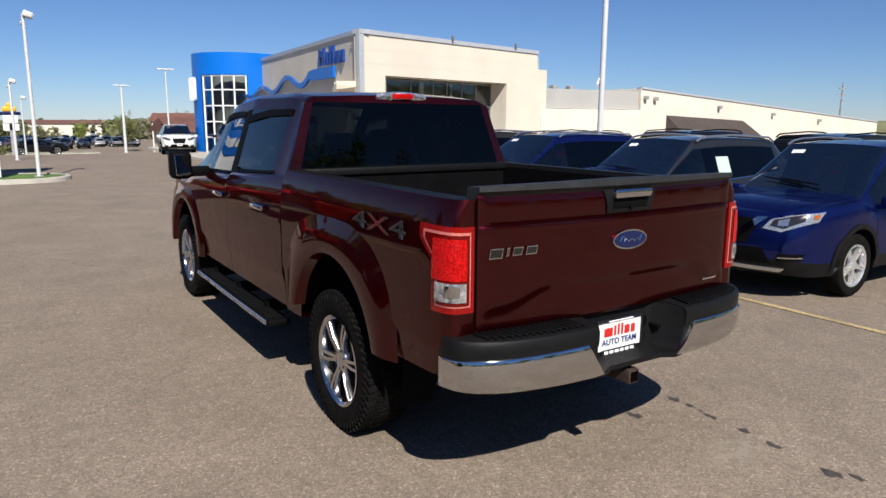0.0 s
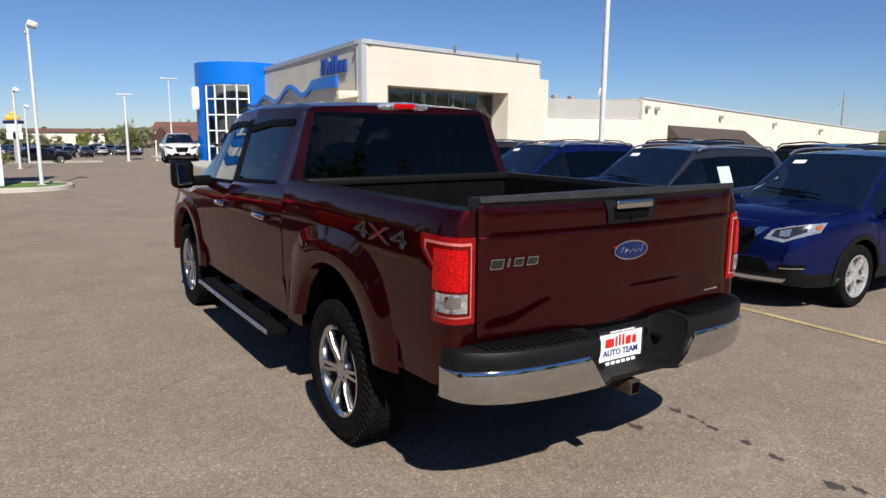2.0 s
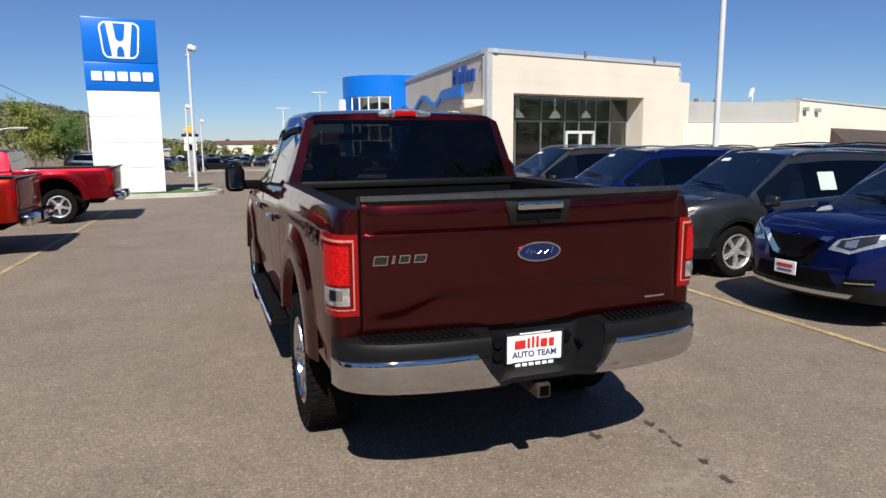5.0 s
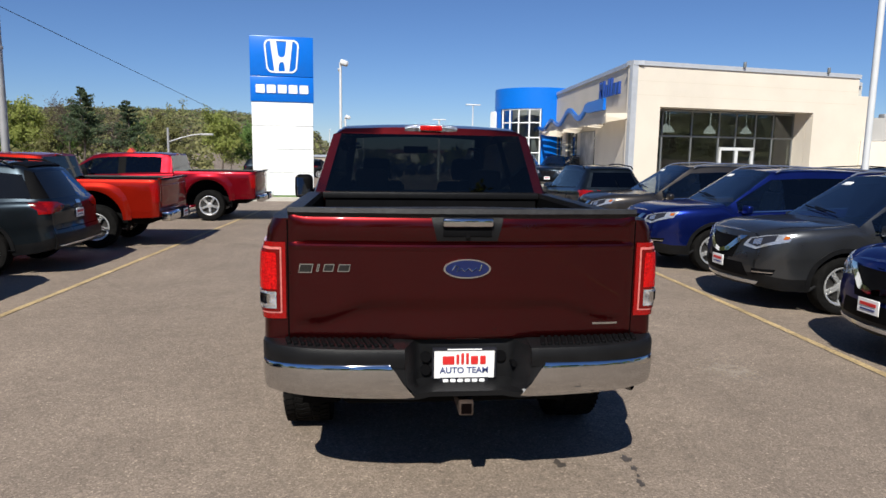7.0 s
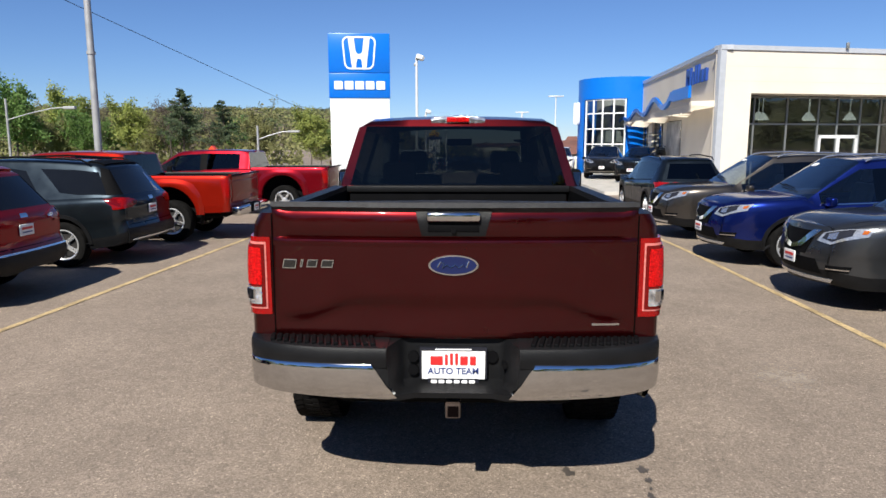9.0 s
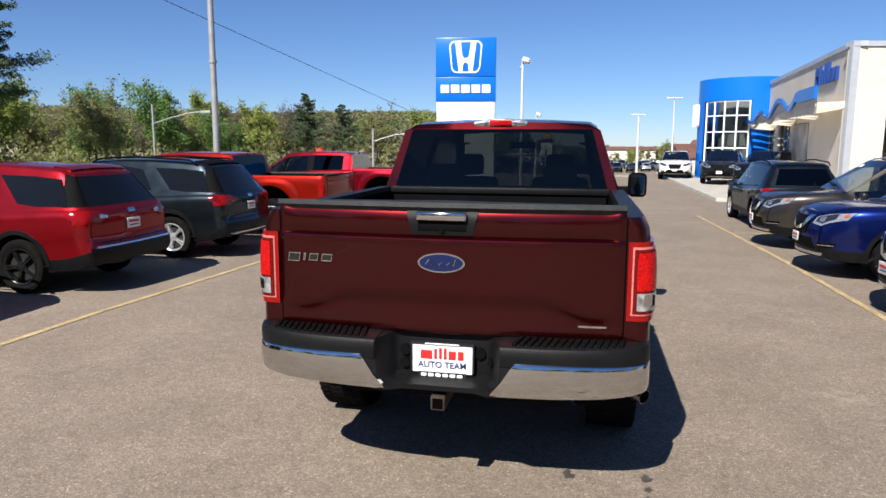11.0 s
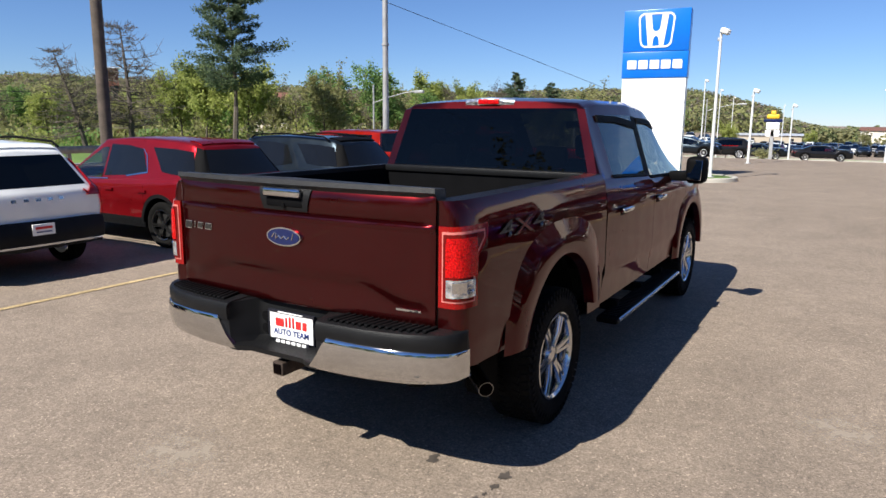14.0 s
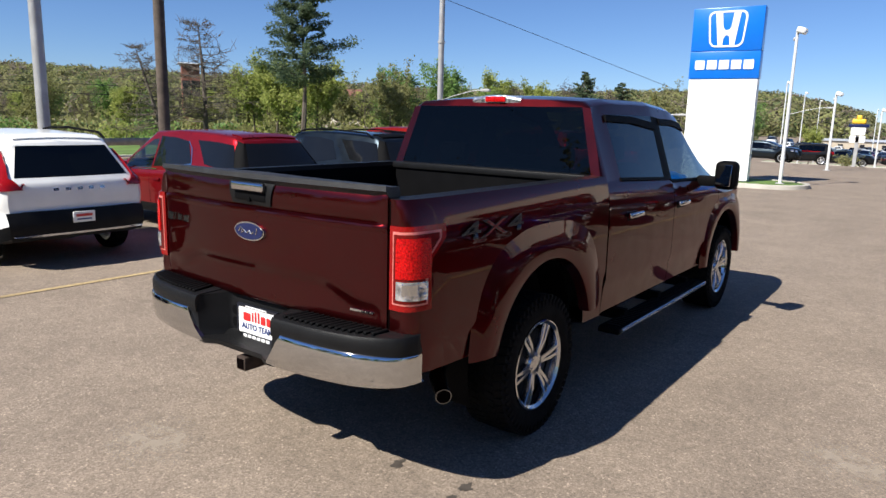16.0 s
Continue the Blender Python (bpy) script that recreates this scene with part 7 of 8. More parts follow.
far_house(10.4, 47.6, 7.0, 5.0, 2.0, 0.95, 4, mat("pale_house_wall", (0.62, 0.55, 0.44), 0.85, vary=0.08), BROWN_ROOF, "cream house with brown gable roof", 0.6)
far_house(17.5, 92, 6, 5, 4.0, 1.0, -20, LOWW, BROWN_ROOF, "tall cream house above the lot")
far_house(-14, 150, 14, 8, 2.2, 0.4, 4, mat("tan_wall", (0.42, 0.36, 0.28), 0.85, vary=0.1), FLASH, "long tan shop building far off")
far_house(10, 170, 14, 8, 3.2, 0.8, -5, LOWW, BROWN_ROOF, "pale distant shop with brown roof")
far_house(-120, 121, 7, 6, 6.6, 2.0, 40, LOWW, BROWN_ROOF, "cream house on the wooded hillside")
far_house(-64.2, 41.6, 1.8, 1.8, 6.9, 0.2, 60, mat("red_brick_far", (0.26, 0.10, 0.07), 0.9, vary=0.2), FLASH, "red brick tower block behind the trees")
sg = thing("roadside_sign", "distant roadside sign with yellow top and white panels", "sign", at=pose(-1.87, 41.8, 0.50) @ Matrix.Diagonal((0.58, 0.6, 0.84, 1)))
part("post", box((-0.15, -0.15, -0.82), (0.15, 0.15, 1.2)), GREY_METAL, sg)
part("panel", box((-0.65, -0.15, 0.75), (0.65, 0.15, 1.2), 0.03), SIGN_WHITE, sg)
part("panel", box((-0.6, -0.15, 1.24), (0.6, 0.15, 1.72), 0.03), SIGN_WHITE, sg)
part("panel", box((-0.85, -0.16, 1.74), (0.85, 0.16, 1.95), 0.05), BADGE_BLUE, sg)
bm = box((-0.6, -0.15, 1.96), (0.55, 0.15, 2.28), 0.1, 3)
add_box(bm, (-0.25, -0.15, 2.2), (0.2, 0.15, 2.52), 0.1, 3)
part("topper", bm, mat("sign_yellow", (0.75, 0.42, 0.02), 0.5), sg)


# ---- parked vehicles ----
BLUE = paint("deep_blue_paint", (0.007, 0.015, 0.11), 0.75)
GREY = paint("gunmetal_paint", (0.066, 0.069, 0.074), 0.8)
BROWN = paint("brown_grey_paint", (0.07, 0.062, 0.055), 0.8)
CHERRY = paint("cherry_paint", (0.22, 0.006, 0.010), 0.6)
ORANGE = paint("orange_red_paint", (0.21, 0.008, 0.003), 0.35)
RAM_RED = paint("bright_red_paint", (0.13, 0.003, 0.007), 0.4)
SLATE = paint("slate_paint", (0.019, 0.025, 0.031), 0.8)
WHITE = paint("white_paint", (0.78, 0.78, 0.76), 0.0)
BLACK = paint("black_paint", (0.012, 0.012, 0.013), 0.3)
SILVER = paint("silver_paint", (0.42, 0.43, 0.44), 0.7)
WEST = 90
row_e = "nose-out row beside the showroom"
row_w = "tail-out row along the street"
NEAR = Matrix.Scale(0.93, 4)
suv("deep blue compact SUV with chrome V grille, parked nose out", BLUE, pose(6.05, 2.07, 0, 0, 0, WEST) @ NEAR, "vee", row_e)
suv("dark grey compact SUV with chrome V grille, parked nose out", GREY, pose(6.05, 4.64, 0, 0, 0, WEST) @ NEAR, "vee", row_e, sticker=True)
suv("deep blue compact SUV with bright roof rails, parked nose out", BLUE, pose(5.95, 7.38, 0, 0, 0, WEST) @ NEAR, "vee", row_e)
suv("brown-grey SUV parked nose out beside a blue SUV", BROWN, pose(5.95, 10.1, 0, 0, 0, WEST) @ NEAR, "vee", row_e)
suv("charcoal SUV with red tail lights parked by the showroom kerb", SLATE, pose(5.02, 13.9, 0) @ Matrix.Scale(0.88, 4), "cherokee", "", 4.62, 1.86, 1.66)
suv("cherry red crossover SUV with black rims, tail to the aisle", CHERRY, pose(-7.08, 4.46, 0, 0, 0, WEST) @ NEAR, "two_tone", row_w, 4.65, 1.84, 1.66, rim_mat=BLACK_ALLOY, rails=False)
suv("dark slate SUV with red tail lights, tail to the aisle", SLATE, pose(-6.87, 7.19, 0, 0, 0, WEST) @ NEAR, "dark_spoiler", row_w, 4.63, 1.84, 1.66, light="d")
suv("white compact SUV with tall red tail lights, tail to the aisle", WHITE, pose(-7.40, 1.68, 0, 0, 0, WEST) @ NEAR, "plain", row_w, 4.42, 1.86, 1.65, light="v")
other_pickup("orange-red mid-size pickup, tail to the aisle", ORANGE, pose(-4.05, 9.80, 0, 0, 0, WEST), (0.90, 0.92, 0.82), 0.375, 1.24, 4.7, group=row_w)
other_pickup("bright red crew-cab pickup, tail to the aisle", RAM_RED, pose(-3.2, 14.4, 0, 0, 0, WEST), (0.92, 0.93, 0.81), 0.37, 1.24, 4.9, group=row_w)
# cars further off
suv("black SUV with roof rack seen over the parked row", BLACK, pose(12.4, 5.2, 0, 0, 0, -90) @ NEAR, "dark_spoiler", "second row behind the parked cars", 4.9, 1.95, 1.68)
suv("black SUV with roof rack seen over the parked row", BLACK, pose(12.4, 8.6, 0, 0, 0, -90) @ NEAR, "dark_spoiler", "second row behind the parked cars", 4.9, 1.95, 1.70)
suv("dark SUV in the second row behind the parked cars", SLATE, pose(12.2, 12.2, 0, 0, 0, -90) @ NEAR, "dark_spoiler", "second row behind the parked cars", 4.8, 1.9, 1.62)
suv("dark green-grey car parked nose out behind a charcoal SUV", SLATE, pose(9.2, 14.6, 0, 0, 0, 120) @ NEAR, "sedan", "", 4.4, 1.8, 1.42, wheelbase=2.6, rails=False, light="d")
suv("black SUV facing out on the showroom pavement", BLACK, pose(6.9, 30.6, 0.12, 0, 0, 165) @ NEAR, "cherokee", "showroom display cars", 4.5, 1.85, 1.60)
suv("dark grey SUV facing out beside the showroom", SLATE, pose(8.0, 27.4, 0.12, 0, 0, 150) @ NEAR, "cherokee", "showroom display cars", 4.4, 1.85, 1.58)
suv("white SUV facing out at the end of the pavement", WHITE, pose(5.5, 36.6, 0.0, 0, 0, 172) @ NEAR, "cherokee", "showroom display cars", 4.5, 1.85, 1.62)
suv("slate SUV just off the end of the tail-out row", SLATE, pose(-7.5, -1.25, 0, 0, 0, WEST) @ NEAR, "dark_spoiler", row_w, 4.6, 1.84, 1.66)
suv("black compact SUV parked beyond the grass island", BLACK, on_lot(-6.0, 50.5, 100) @ NEAR, "cherokee", "cars beyond the island", 4.3, 1.8, 1.55)
suv("dark slate car parked behind the pylon sign", SLATE, on_lot(-7.2, 45.0, -95) @ NEAR, "sedan", "cars beyond the island", 4.4, 1.8, 1.45, rails=False, detail=False)
suv("dark saloon parked across the end of the lot", BLACK, on_lot(0.0, 62.0, -82) @ NEAR, "sedan", "cars beyond the island", 4.7, 1.82, 1.40, wheelbase=2.75, rails=False, sedan=True, detail=False)
suv("dark saloon parked across the end of the lot", SLATE, on_lot(-4.6, 60.5, -84) @ NEAR, "sedan", "cars beyond the island", 4.7, 1.82, 1.42, wheelbase=2.75, rails=False, sedan=True, detail=False)
FAR = []
for nm, c in (("white", WHITE), ("silver", SILVER), ("black", BLACK), ("red", CHERRY), ("slate", SLATE), ("grey", GREY)):
    for sd in (False, True):
        FAR.append((nm, sd, c))
random.seed(11)
protos = []
for k, (nm, sd, c) in enumerate(FAR):
    protos.append(suv(f"{nm} {'saloon' if sd else 'SUV'} in the far sales lot", c, on_lot(-17 + 2.25 * k, 110.0, 180 + random.uniform(-6, 6)) @ NEAR, "far", "far sales lot", 4.5, 1.8, 1.42 if sd else 1.62, sedan=sd, detail=False, rails=False))
pale = [p for p in protos if "red" not in p["label"]]
for row, y in enumerate((115.5, 121, 127, 133, 140)):
    for k in range(17):
        x = -21 + 2.25 * k + random.uniform(-0.25, 0.25) + row
        if random.random() < 0.10:
            continue
        copy_thing(random.choice(pale if random.random() < 0.8 else protos), on_lot(x, y + random.uniform(-0.4, 0.4), random.choice((0, 180)) + random.uniform(-8, 8)) @ NEAR)
# a small orange marker on the red pickup's roof
bm = bmesh.new()
add_prism(bm, [(-0.10, 0), (0.10, 0), (0, 0.11)], "y", -0.10, 0.10)
solo("roof_marker", bm, mat("marker_orange", (0.65, 0.06, 0.02), 0.5), "small orange-red peaked marker on the pickup roof", "marker", at=pose(-6.3, 14.2, 1.588))


# ---- trees and hills ----
def leaf_mat(name, a, b):
    m = bpy.data.materials.new(name)
    m.use_nodes = True
    n, l = m.node_tree.nodes, m.node_tree.links
    n.remove(n["Principled BSDF"])
    g = n.new("ShaderNodeNewGeometry")
    r = n.new("ShaderNodeMix")
    r.data_type = "RGBA"
    r.inputs["A"].default_value, r.inputs["B"].default_value = (*(1.12 * c for c in a), 1), (*(1.06 * c for c in b), 1)
    l.new(g.outputs["Random Per Island"], r.inputs["Factor"])
    d, t, mx = n.new("ShaderNodeBsdfDiffuse"), n.new("ShaderNodeBsdfTranslucent"), n.new("ShaderNodeMixShader")
    mx.inputs[0].default_value = 0.45
    l.new(r.outputs["Result"], d.inputs["Color"]), l.new(r.outputs["Result"], t.inputs["Color"])
    l.new(d.outputs[0], mx.inputs[1]), l.new(t.outputs[0], mx.inputs[2])
    l.new(mx.outputs[0], n["Material Output"].inputs["Surface"])
    return m


BARK = mat("bark", (0.10, 0.08, 0.065), 0.95, vary=0.3, scale=8, bump=0.5)
LEAF_SPRING = leaf_mat("spring_leaves", (0.221, 0.261, 0.071), (0.391, 0.418, 0.133))
LEAF_GREEN = leaf_mat("green_leaves", (0.115, 0.196, 0.055), (0.227, 0.335, 0.112))
LEAF_OLIVE = leaf_mat("olive_leaves", (0.173, 0.179, 0.075), (0.313, 0.299, 0.136))
LEAF_PINE = leaf_mat("pine_needles", (0.076, 0.108, 0.062), (0.149, 0.189, 0.11))
LEAF_BUD = leaf_mat("bare_twigs", (0.10, 0.08, 0.06), (0.16, 0.13, 0.10))


def leaf_sheet(name, centres, sizes, rng, material, flat=0.0, thin=1.0, lean=None):
    """Many small leaf clumps, each a bent four-cornered sheet."""
    k = len(centres)
    nrm = rng.normal(size=(k, 3))
    nrm[:, 2] += flat
    if lean is not None:
        nrm = nrm * 0.45 + lean
    nrm /= np.linalg.norm(nrm, axis=1)[:, None]
    ref = rng.normal(size=(k, 3))
    u = np.cross(nrm, ref)
    u /= np.linalg.norm(u, axis=1)[:, None]
    v = np.cross(nrm, u) * thin
    s = sizes[:, None]
    p = [centres + u * s + v * s * 0.2, centres + v * s * 0.8 + nrm * s * 0.15, centres - u * s + v * s * 0.1, centres - v * s * 0.75 - nrm * s * 0.15]
    verts = np.stack(p, 1).reshape(-1, 3)
    me = bpy.data.meshes.new(name)
    me.from_pydata(verts.tolist(), [], [(4 * i, 4 * i + 1, 4 * i + 2, 4 * i + 3) for i in range(k)])
    me.materials.append(material)
    return me


def grow(rng, h, kind):
    """Limbs as lists of points with radii, and the tips from which leaves hang."""
    limbs, tips = [], []
    lean = rng.normal(scale=0.03, size=2) * (0.1 if kind == "dead" else 1.0)
    trunk = [np.array((lean[0] * z * 2 + 0.02 * h * math.sin(z / h * 5), lean[1] * z * 2, z)) for z in np.linspace(0, h * (0.97 if kind == "pine" else 0.82), 9)]
    limbs.append((trunk, 0.018 * h if kind == "leafy" else 0.024 * h if kind == "dead" else 0.016 * h, 0.15))
    if kind in ("pine", "dead"):
        n = 84 if kind == "pine" else 104
        for k in range(n):
            f = 0.34 + 0.64 * (k / n) if kind == "pine" else 0.16 + 0.80 * (k / n)
            z = h * 0.97 * f
            base = np.array([np.interp(z, [p[2] for p in trunk], [p[i] for p in trunk]) for i in range(3)])
            a = rng.uniform(0, 6.283)
            ln = h * ((0.38 if kind == "pine" else 0.40) * (1 - f) ** 0.75 + 0.03) * rng.uniform(0.5, 1.2)
            rise = rng.uniform(-0.10, 0.14) if kind == "pine" else rng.uniform(-0.16, 0.14)
            pts = [base + np.array((math.cos(a) * ln * q, math.sin(a) * ln * q, ln * (rise * q + 0.12 * q * q))) for q in np.linspace(0, 1, 4)]
            limbs.append((pts, (0.0035 if kind == "pine" else 0.0046) * h * (1.2 - f), 0.2))
            for q in np.linspace(0.25, 1, 7):
                tips.append((base + (pts[-1] - base) * q, ln * 0.13))
            if kind == "dead":
                for _ in range(10):
                    q = rng.uniform(0.3, 1)
                    b0 = base + (pts[-1] - base) * q
                    limbs.append(([b0, b0 + rng.normal(size=3) * ln * 0.16 + np.array((0, 0, ln * 0.06))], 0.0020 * h, 0.3))
    else:
        n = 13
        for k in range(n):
            f = 0.28 + 0.55 * k / n
            z = h * f
            base = np.array([np.interp(z, [p[2] for p in trunk], [p[i] for p in trunk]) for i in range(3)])
            a = k * 2.4 + rng.uniform(-0.5, 0.5)
            ln = h * rng.uniform(0.24, 0.40) * (1.15 - 0.6 * f)
            up = rng.uniform(0.5, 1.1)
            pts = [base + np.array((math.cos(a) * ln * q, math.sin(a) * ln * q, ln * up * q + 0.1 * ln * math.sin(q * 3))) for q in np.linspace(0, 1, 5)]
            limbs.append((pts, 0.007 * h * (1.1 - f), 0.2))
            for _ in range(7):
                q = rng.uniform(0.25, 1)
                b0 = base + (pts[-1] - base) * q
                d = rng.normal(size=3) * ln * 0.32 + np.array((0, 0, ln * 0.18))
                limbs.append(([b0, b0 + d * 0.55 + np.array((0, 0, 0.02 * h)), b0 + d], 0.0028 * h, 0.3))
                tips.append((b0 + d, ln * 0.30)), tips.append((b0 + d * 0.5, ln * 0.24))
        tips.append((trunk[-1] + np.array((0, 0, h * 0.08)), h * 0.10))
    return limbs, tips


def tree(kind, seed, h, leafm, leaves, size, label, at):
    rng = np.random.default_rng(seed)
    limbs, tips = grow(rng, h, kind)
    t = thing("tree", label, "tree", "roadside trees", at=at)
    bm = bmesh.new()
    for pts, r, taper in limbs:
        add_sweep(bm, [tuple(p) for p in pts], max(r, 0.006 * h ** 0.5 * 0.5), 6 if r > 0.02 else 4, taper)
    part("trunk", bm, BARK, t)
    if leaves:
        idx = rng.integers(0, len(tips), leaves)
        c = np.array([tips[i][0] for i in idx]) + rng.normal(size=(leaves, 3)) * np.array([tips[i][1] for i in idx])[:, None] * 0.45
        c[:, 2] = np.maximum(c[:, 2], h * 0.10)
        part("crown", leaf_sheet("crown", c, size * rng.uniform(0.5, 1.3, leaves), rng, leafm, 1.6 if kind == "pine" else 0.0, 0.42 if kind == "pine" else 1.0), None, t)
    return t


protos_t = {
    "spring": tree("leafy", 1, 8.0, LEAF_SPRING, 8000, 0.125, "yellow-green spring tree by the road", pose(-34.3, 28.4, 0) @ Matrix.Scale(0.66, 4)),
    "green": tree("leafy", 2, 8.5, LEAF_GREEN, 8000, 0.125, "fresh green broadleaf tree by the road", pose(-33, 40, 0) @ Matrix.Scale(0.62, 4)),
    "olive": tree("leafy", 3, 7.5, LEAF_OLIVE, 6000, 0.115, "olive budding tree by the road", pose(-46, 34, 0) @ Matrix.Scale(0.62, 4)),
    "bare": tree("leafy", 5, 7.0, LEAF_BUD, 1500, 0.07, "nearly bare brown tree by the road", pose(-26, 47, 0) @ Matrix.Scale(0.66, 4)),
}
tree("pine", 7, 10.6, LEAF_PINE, 26000, 0.10, "tall dark pine with gaps between its boughs", pose(-28.3, 25.4, 0))
tree("dead", 8, 8.2, None, 0, 0, "bare leafless conifer by the road", pose(-32.6, 21.8, 0))
tree("dead", 9, 6.4, None, 0, 0, "small bare leafless tree by the road", pose(-32.0, 18.8, 0, 10, -7, 0))
tree("pine", 12, 5.6, LEAF_PINE, 9000, 0.09, "dark ragged evergreen among broadleaf trees", pose(-19.0, 43.0, 0))
tree("pine", 14, 4.8, LEAF_PINE, 8000, 0.08, "dark ragged evergreen among broadleaf trees", pose(-16.5, 44.0, 0))
random.seed(21)
for kind, x, y, s in (("spring", -41, 22, 0.56), ("spring", -31.5, 29.5, 0.8), ("olive", -28, 33, 0.8), ("olive", -30, 37, 0.75), ("green", -27, 38.5, 0.8), ("green", -24.5, 40.0, 0.6), ("spring", -23, 44, 0.72), ("bare", -20.5, 45, 0.78), ("bare", -22, 48, 0.9), ("olive", -15, 49, 0.8), ("spring", -12.5, 52, 0.7), ("green", -10.8, 54, 0.62),
                      ("bare", -18, 47, 0.85), ("olive", -43, 10, 0.75), ("spring", -45, 4, 0.7), ("green", -47, -3, 0.7), ("olive", -40, 16, 0.6), ("bare", -44, 14, 0.8), ("spring", -38, 30, 0.7), ("green", -52, 26, 0.66), ("olive", -55, 12, 0.9), ("spring", -50, 40, 0.9), ("bare", -36, 45, 0.9), ("olive", -42, 48, 0.9), ("spring", -32, 52, 0.85),
                      ("olive", -26, 56, 0.8), ("green", -20, 58, 0.7), ("spring", -9, 75, 0.5), ("olive", -16, 72, 0.7), ("green", 20, 100, 0.8), ("olive", 26, 104, 0.8), ("green", 14, 112, 0.7), ("spring", 8, 118, 0.6), ("olive", 3, 128, 0.5), ("spring", -5, 140, 0.5), ("green", 24, 33, 0.52), ("olive", 12, 98, 0.75)):
    copy_thing(protos_t[kind], on_lot(x + random.uniform(-0.4, 0.4), y + random.uniform(-0.4, 0.4), random.uniform(0, 360)) @ Matrix.Scale(s * 1.2 * random.uniform(0.9, 1.1), 4))
# low bushes along the lawn
rngb = np.random.default_rng(5)
for k in range(15):
    n = 420
    w_ = rngb.uniform(0.7, 1.5)
    c = rngb.normal(size=(n, 3)) * np.array((w_ * 0.55, w_ * 0.55, w_ * 0.38)) + np.array((0, 0, w_ * 0.55))
    c[:, 2] = np.abs(c[:, 2])
    b_ = new("bush", leaf_sheet("bush", c, 0.09 * rngb.uniform(0.6, 1.3, n), rngb, (LEAF_SPRING, LEAF_GREEN, LEAF_OLIVE)[k % 3]))
    tagged(b_, "low leafy bush along the lawn", "bush", "bushes along the road")
    b_.matrix_world = pose(-36 - rngb.uniform(0, 6) if k < 14 else -2.5, 12 + k * 2.3 if k < 14 else 44.0, 0 if k < 14 else ground_z(-2.5, 44.0)) @ Matrix.Scale(1.0 if k < 14 else 0.6, 4)

# wooded ridge all round, with gaps where the land is low
RIDGE = [(-180, 3.6), (-140, 4.6), (-110, 4.2), (-90, 3.9), (-72, 2.8), (-60, 2.75), (-50, 2.55), (-44, 2.38), (-36, 2.15), (-28, 2.1), (-18, 2.35), (-11, 2.3), (-9, 1.9), (-5.4, 0.9), (-3, 0.2), (-1.2, -0.4), (4, -0.4), (9.5, 0.1), (12, 0.4), (18, 0.5), (28, 0.4), (36, 0.2), (60, 0.2), (100, 0.3), (120, 3.0), (150, 3.8), (180, 3.6)]


def ridge_h(deg):
    return float(np.interp(deg, [p[0] for p in RIDGE], [p[1] for p in RIDGE]))


HILL = mat("hill_floor", (0.162, 0.162, 0.072), 0.95, vary=0.35, scale=0.03, fine=0.35, fine_scale=0.3)
bm = bmesh.new()
rows = []
for k in range(0, 361, 2):
    a = -180 + k
    d = (math.sin(radians(a)), math.cos(radians(a)))
    wob = 1 + 0.04 * math.sin(a * 0.31) + 0.03 * math.sin(a * 0.87)
    row = []
    for dist, f in ((150, 0.0), (200, 0.25), (260, 0.6), (330, 0.93), (400, 1.0), (520, 0.8)):
        row.append((d[0] * dist, d[1] * dist, max(-3.5, math.tan(radians(ridge_h(a))) * 365 * f * wob + (1.5 if f > 0 else -3.5))))
    rows.append(row)
add_grid(bm, rows)
solo("hill", bm, HILL, "long wooded hill ridge behind the lot", "hill", kind="structure")
rng = np.random.default_rng(3)
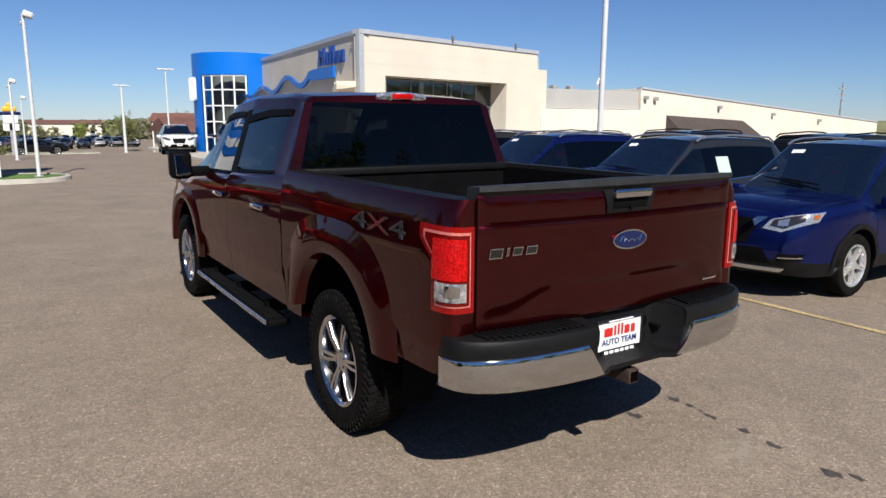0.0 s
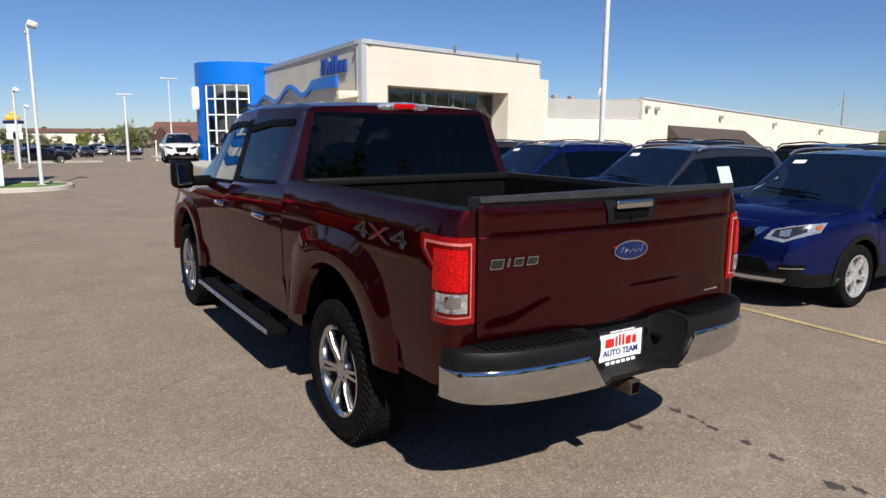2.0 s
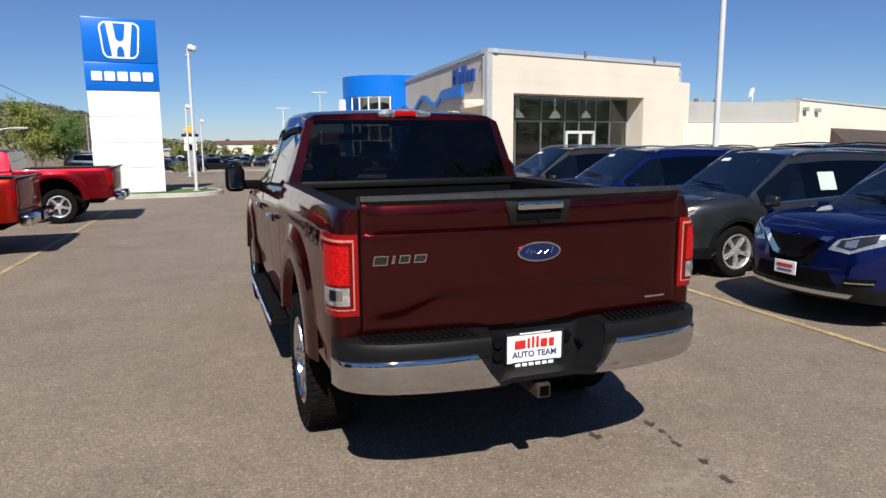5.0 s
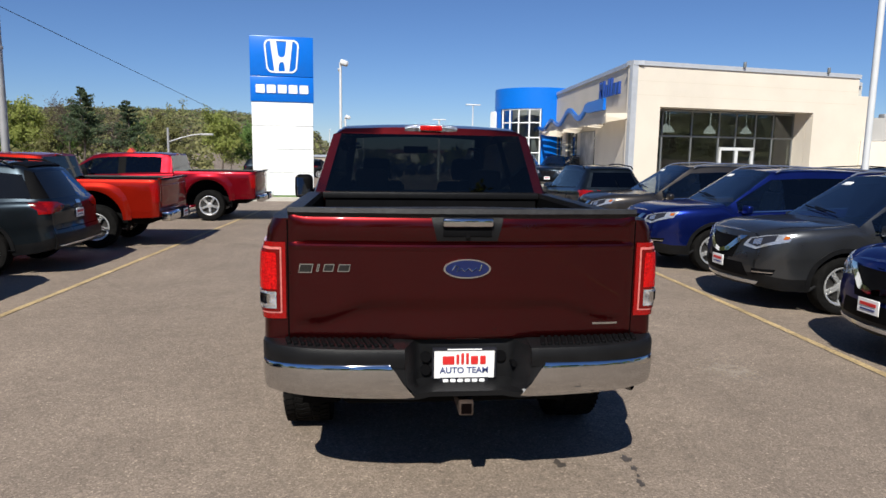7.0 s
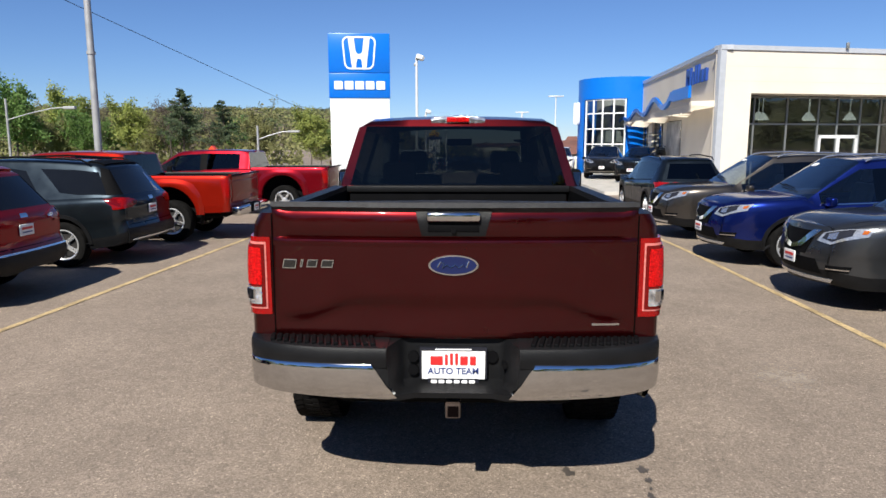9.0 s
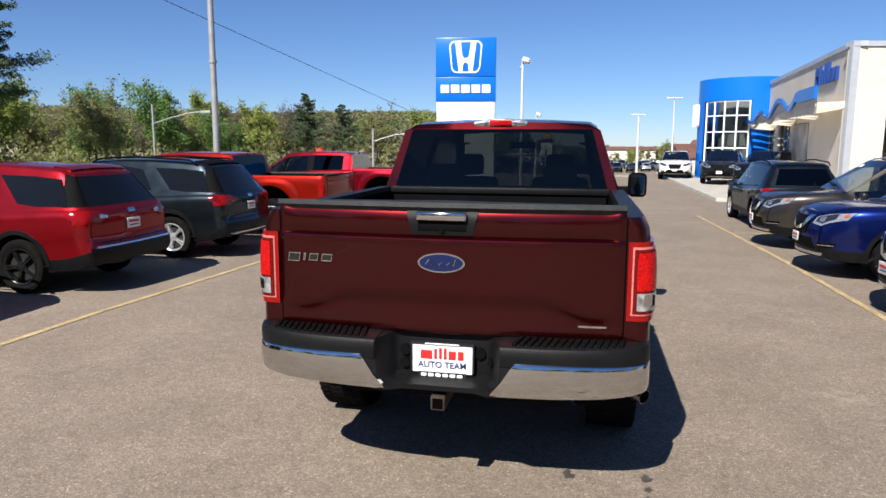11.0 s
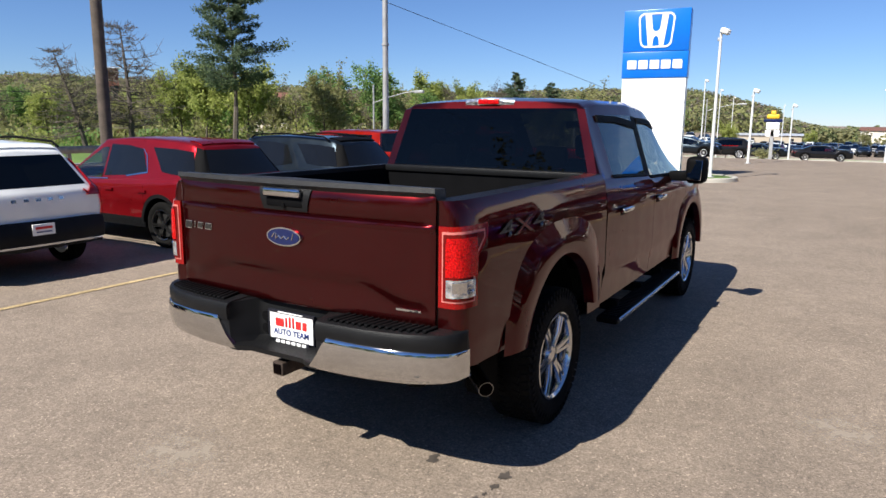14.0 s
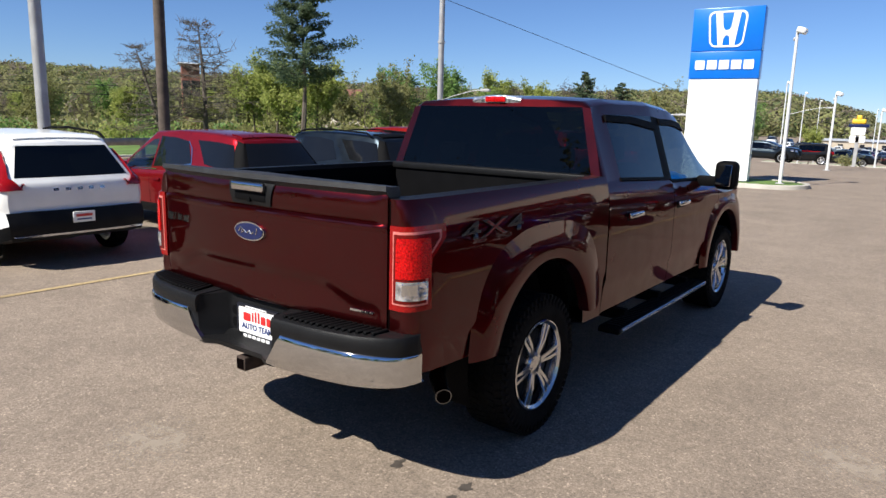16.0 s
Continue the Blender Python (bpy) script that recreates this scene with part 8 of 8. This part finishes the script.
# leaf colours are lightened and greyed to paint in distance haze
for nm, hazy_lo, hazy_hi, count in (("spring", (0.23, 0.24, 0.099), (0.296, 0.296, 0.133), 1900), ("olive", (0.163, 0.163, 0.081), (0.229, 0.218, 0.115), 2700), ("green", (0.098, 0.125, 0.057), (0.153, 0.179, 0.087), 1300), ("bare", (0.163, 0.141, 0.108), (0.231, 0.198, 0.154), 1500)):
    cs, sz, ln_ = [], [], []
    for k in range(count):
        a = rng.uniform(-180, 180) if k % 4 == 0 else rng.uniform(-108, 22)
        if 34 < a < 110:
            continue
        f = rng.uniform(0, 1)
        dist = 158 + 230 * f
        hh = math.tan(radians(ridge_h(a))) * 365 * float(np.interp(dist, [150, 200, 260, 330, 400], [0, 0.25, 0.6, 0.93, 1.0]))
        r = rng.uniform(1.8, 3.6)
        c = np.array((math.sin(radians(a)) * dist, math.cos(radians(a)) * dist, hh + 1.0 + r * 0.3 - (2.8 if -5 < a < 32 else 0)))
        q = rng.normal(size=(88, 3))
        q /= np.linalg.norm(q, axis=1)[:, None]
        ln_.append(q + np.array((0, 0, 0.5)))
        q = q * np.array((r, r, r * 0.85)) * rng.uniform(0.72, 1.0, 88)[:, None]
        cs.append(c + q), sz.append(np.full(88, r * 0.15))
    me = leaf_sheet("far_woods", np.concatenate(cs), np.concatenate(sz), rng, leaf_mat("far_" + nm + "_leaves", hazy_lo, hazy_hi), 0.0, 1.0, np.concatenate(ln_))
    tagged(new("far_woods", me), f"distant {nm} woodland on the hillside", "woods", kind="stuff")
# belt of trees beyond the lawn, and more behind the lot's south end
rng = np.random.default_rng(31)
names_t = ("olive", "spring", "bare", "green", "olive", "bare")
for k in range(64):
    a, dist = radians(-88 + 66 * k / 64 + rng.uniform(-1, 1)), rng.uniform(46, 64)
    copy_thing(protos_t[names_t[k % 6]], pose(math.sin(a) * dist, math.cos(a) * dist, 0, 0, 0, rng.uniform(0, 360)) @ Matrix.Scale(rng.uniform(0.7, 1.1) * (0.72 if a < -0.82 else 0.85), 4))
for k in range(30):
    a, dist = radians(100 + 165 * k / 30 + rng.uniform(-2, 2)), rng.uniform(34, 50)
    copy_thing(protos_t[names_t[(k * 5 + 1) % 6]], pose(math.sin(a) * dist, math.cos(a) * dist, 0, 0, 0, rng.uniform(0, 360)) @ Matrix.Scale(rng.uniform(1.5, 2.1), 4))
n = 16000
a = np.radians(rng.uniform(-92, -14, n))
dist = 46 + 14 * rng.uniform(0, 1, n) + 2 * np.sin(a * 40)
z = np.abs(rng.normal(size=n)) * (0.75 + 0.45 * np.sin(a * 57 + dist * 0.6))
under = np.stack((np.sin(a) * dist, np.cos(a) * dist, 0.1 + np.abs(z)), 1)
tagged(new("undergrowth", leaf_sheet("undergrowth", under, 0.16 * rng.uniform(0.5, 1.3, n), rng, LEAF_OLIVE)), "tangled olive undergrowth beneath the tree belt", "undergrowth", kind="stuff")
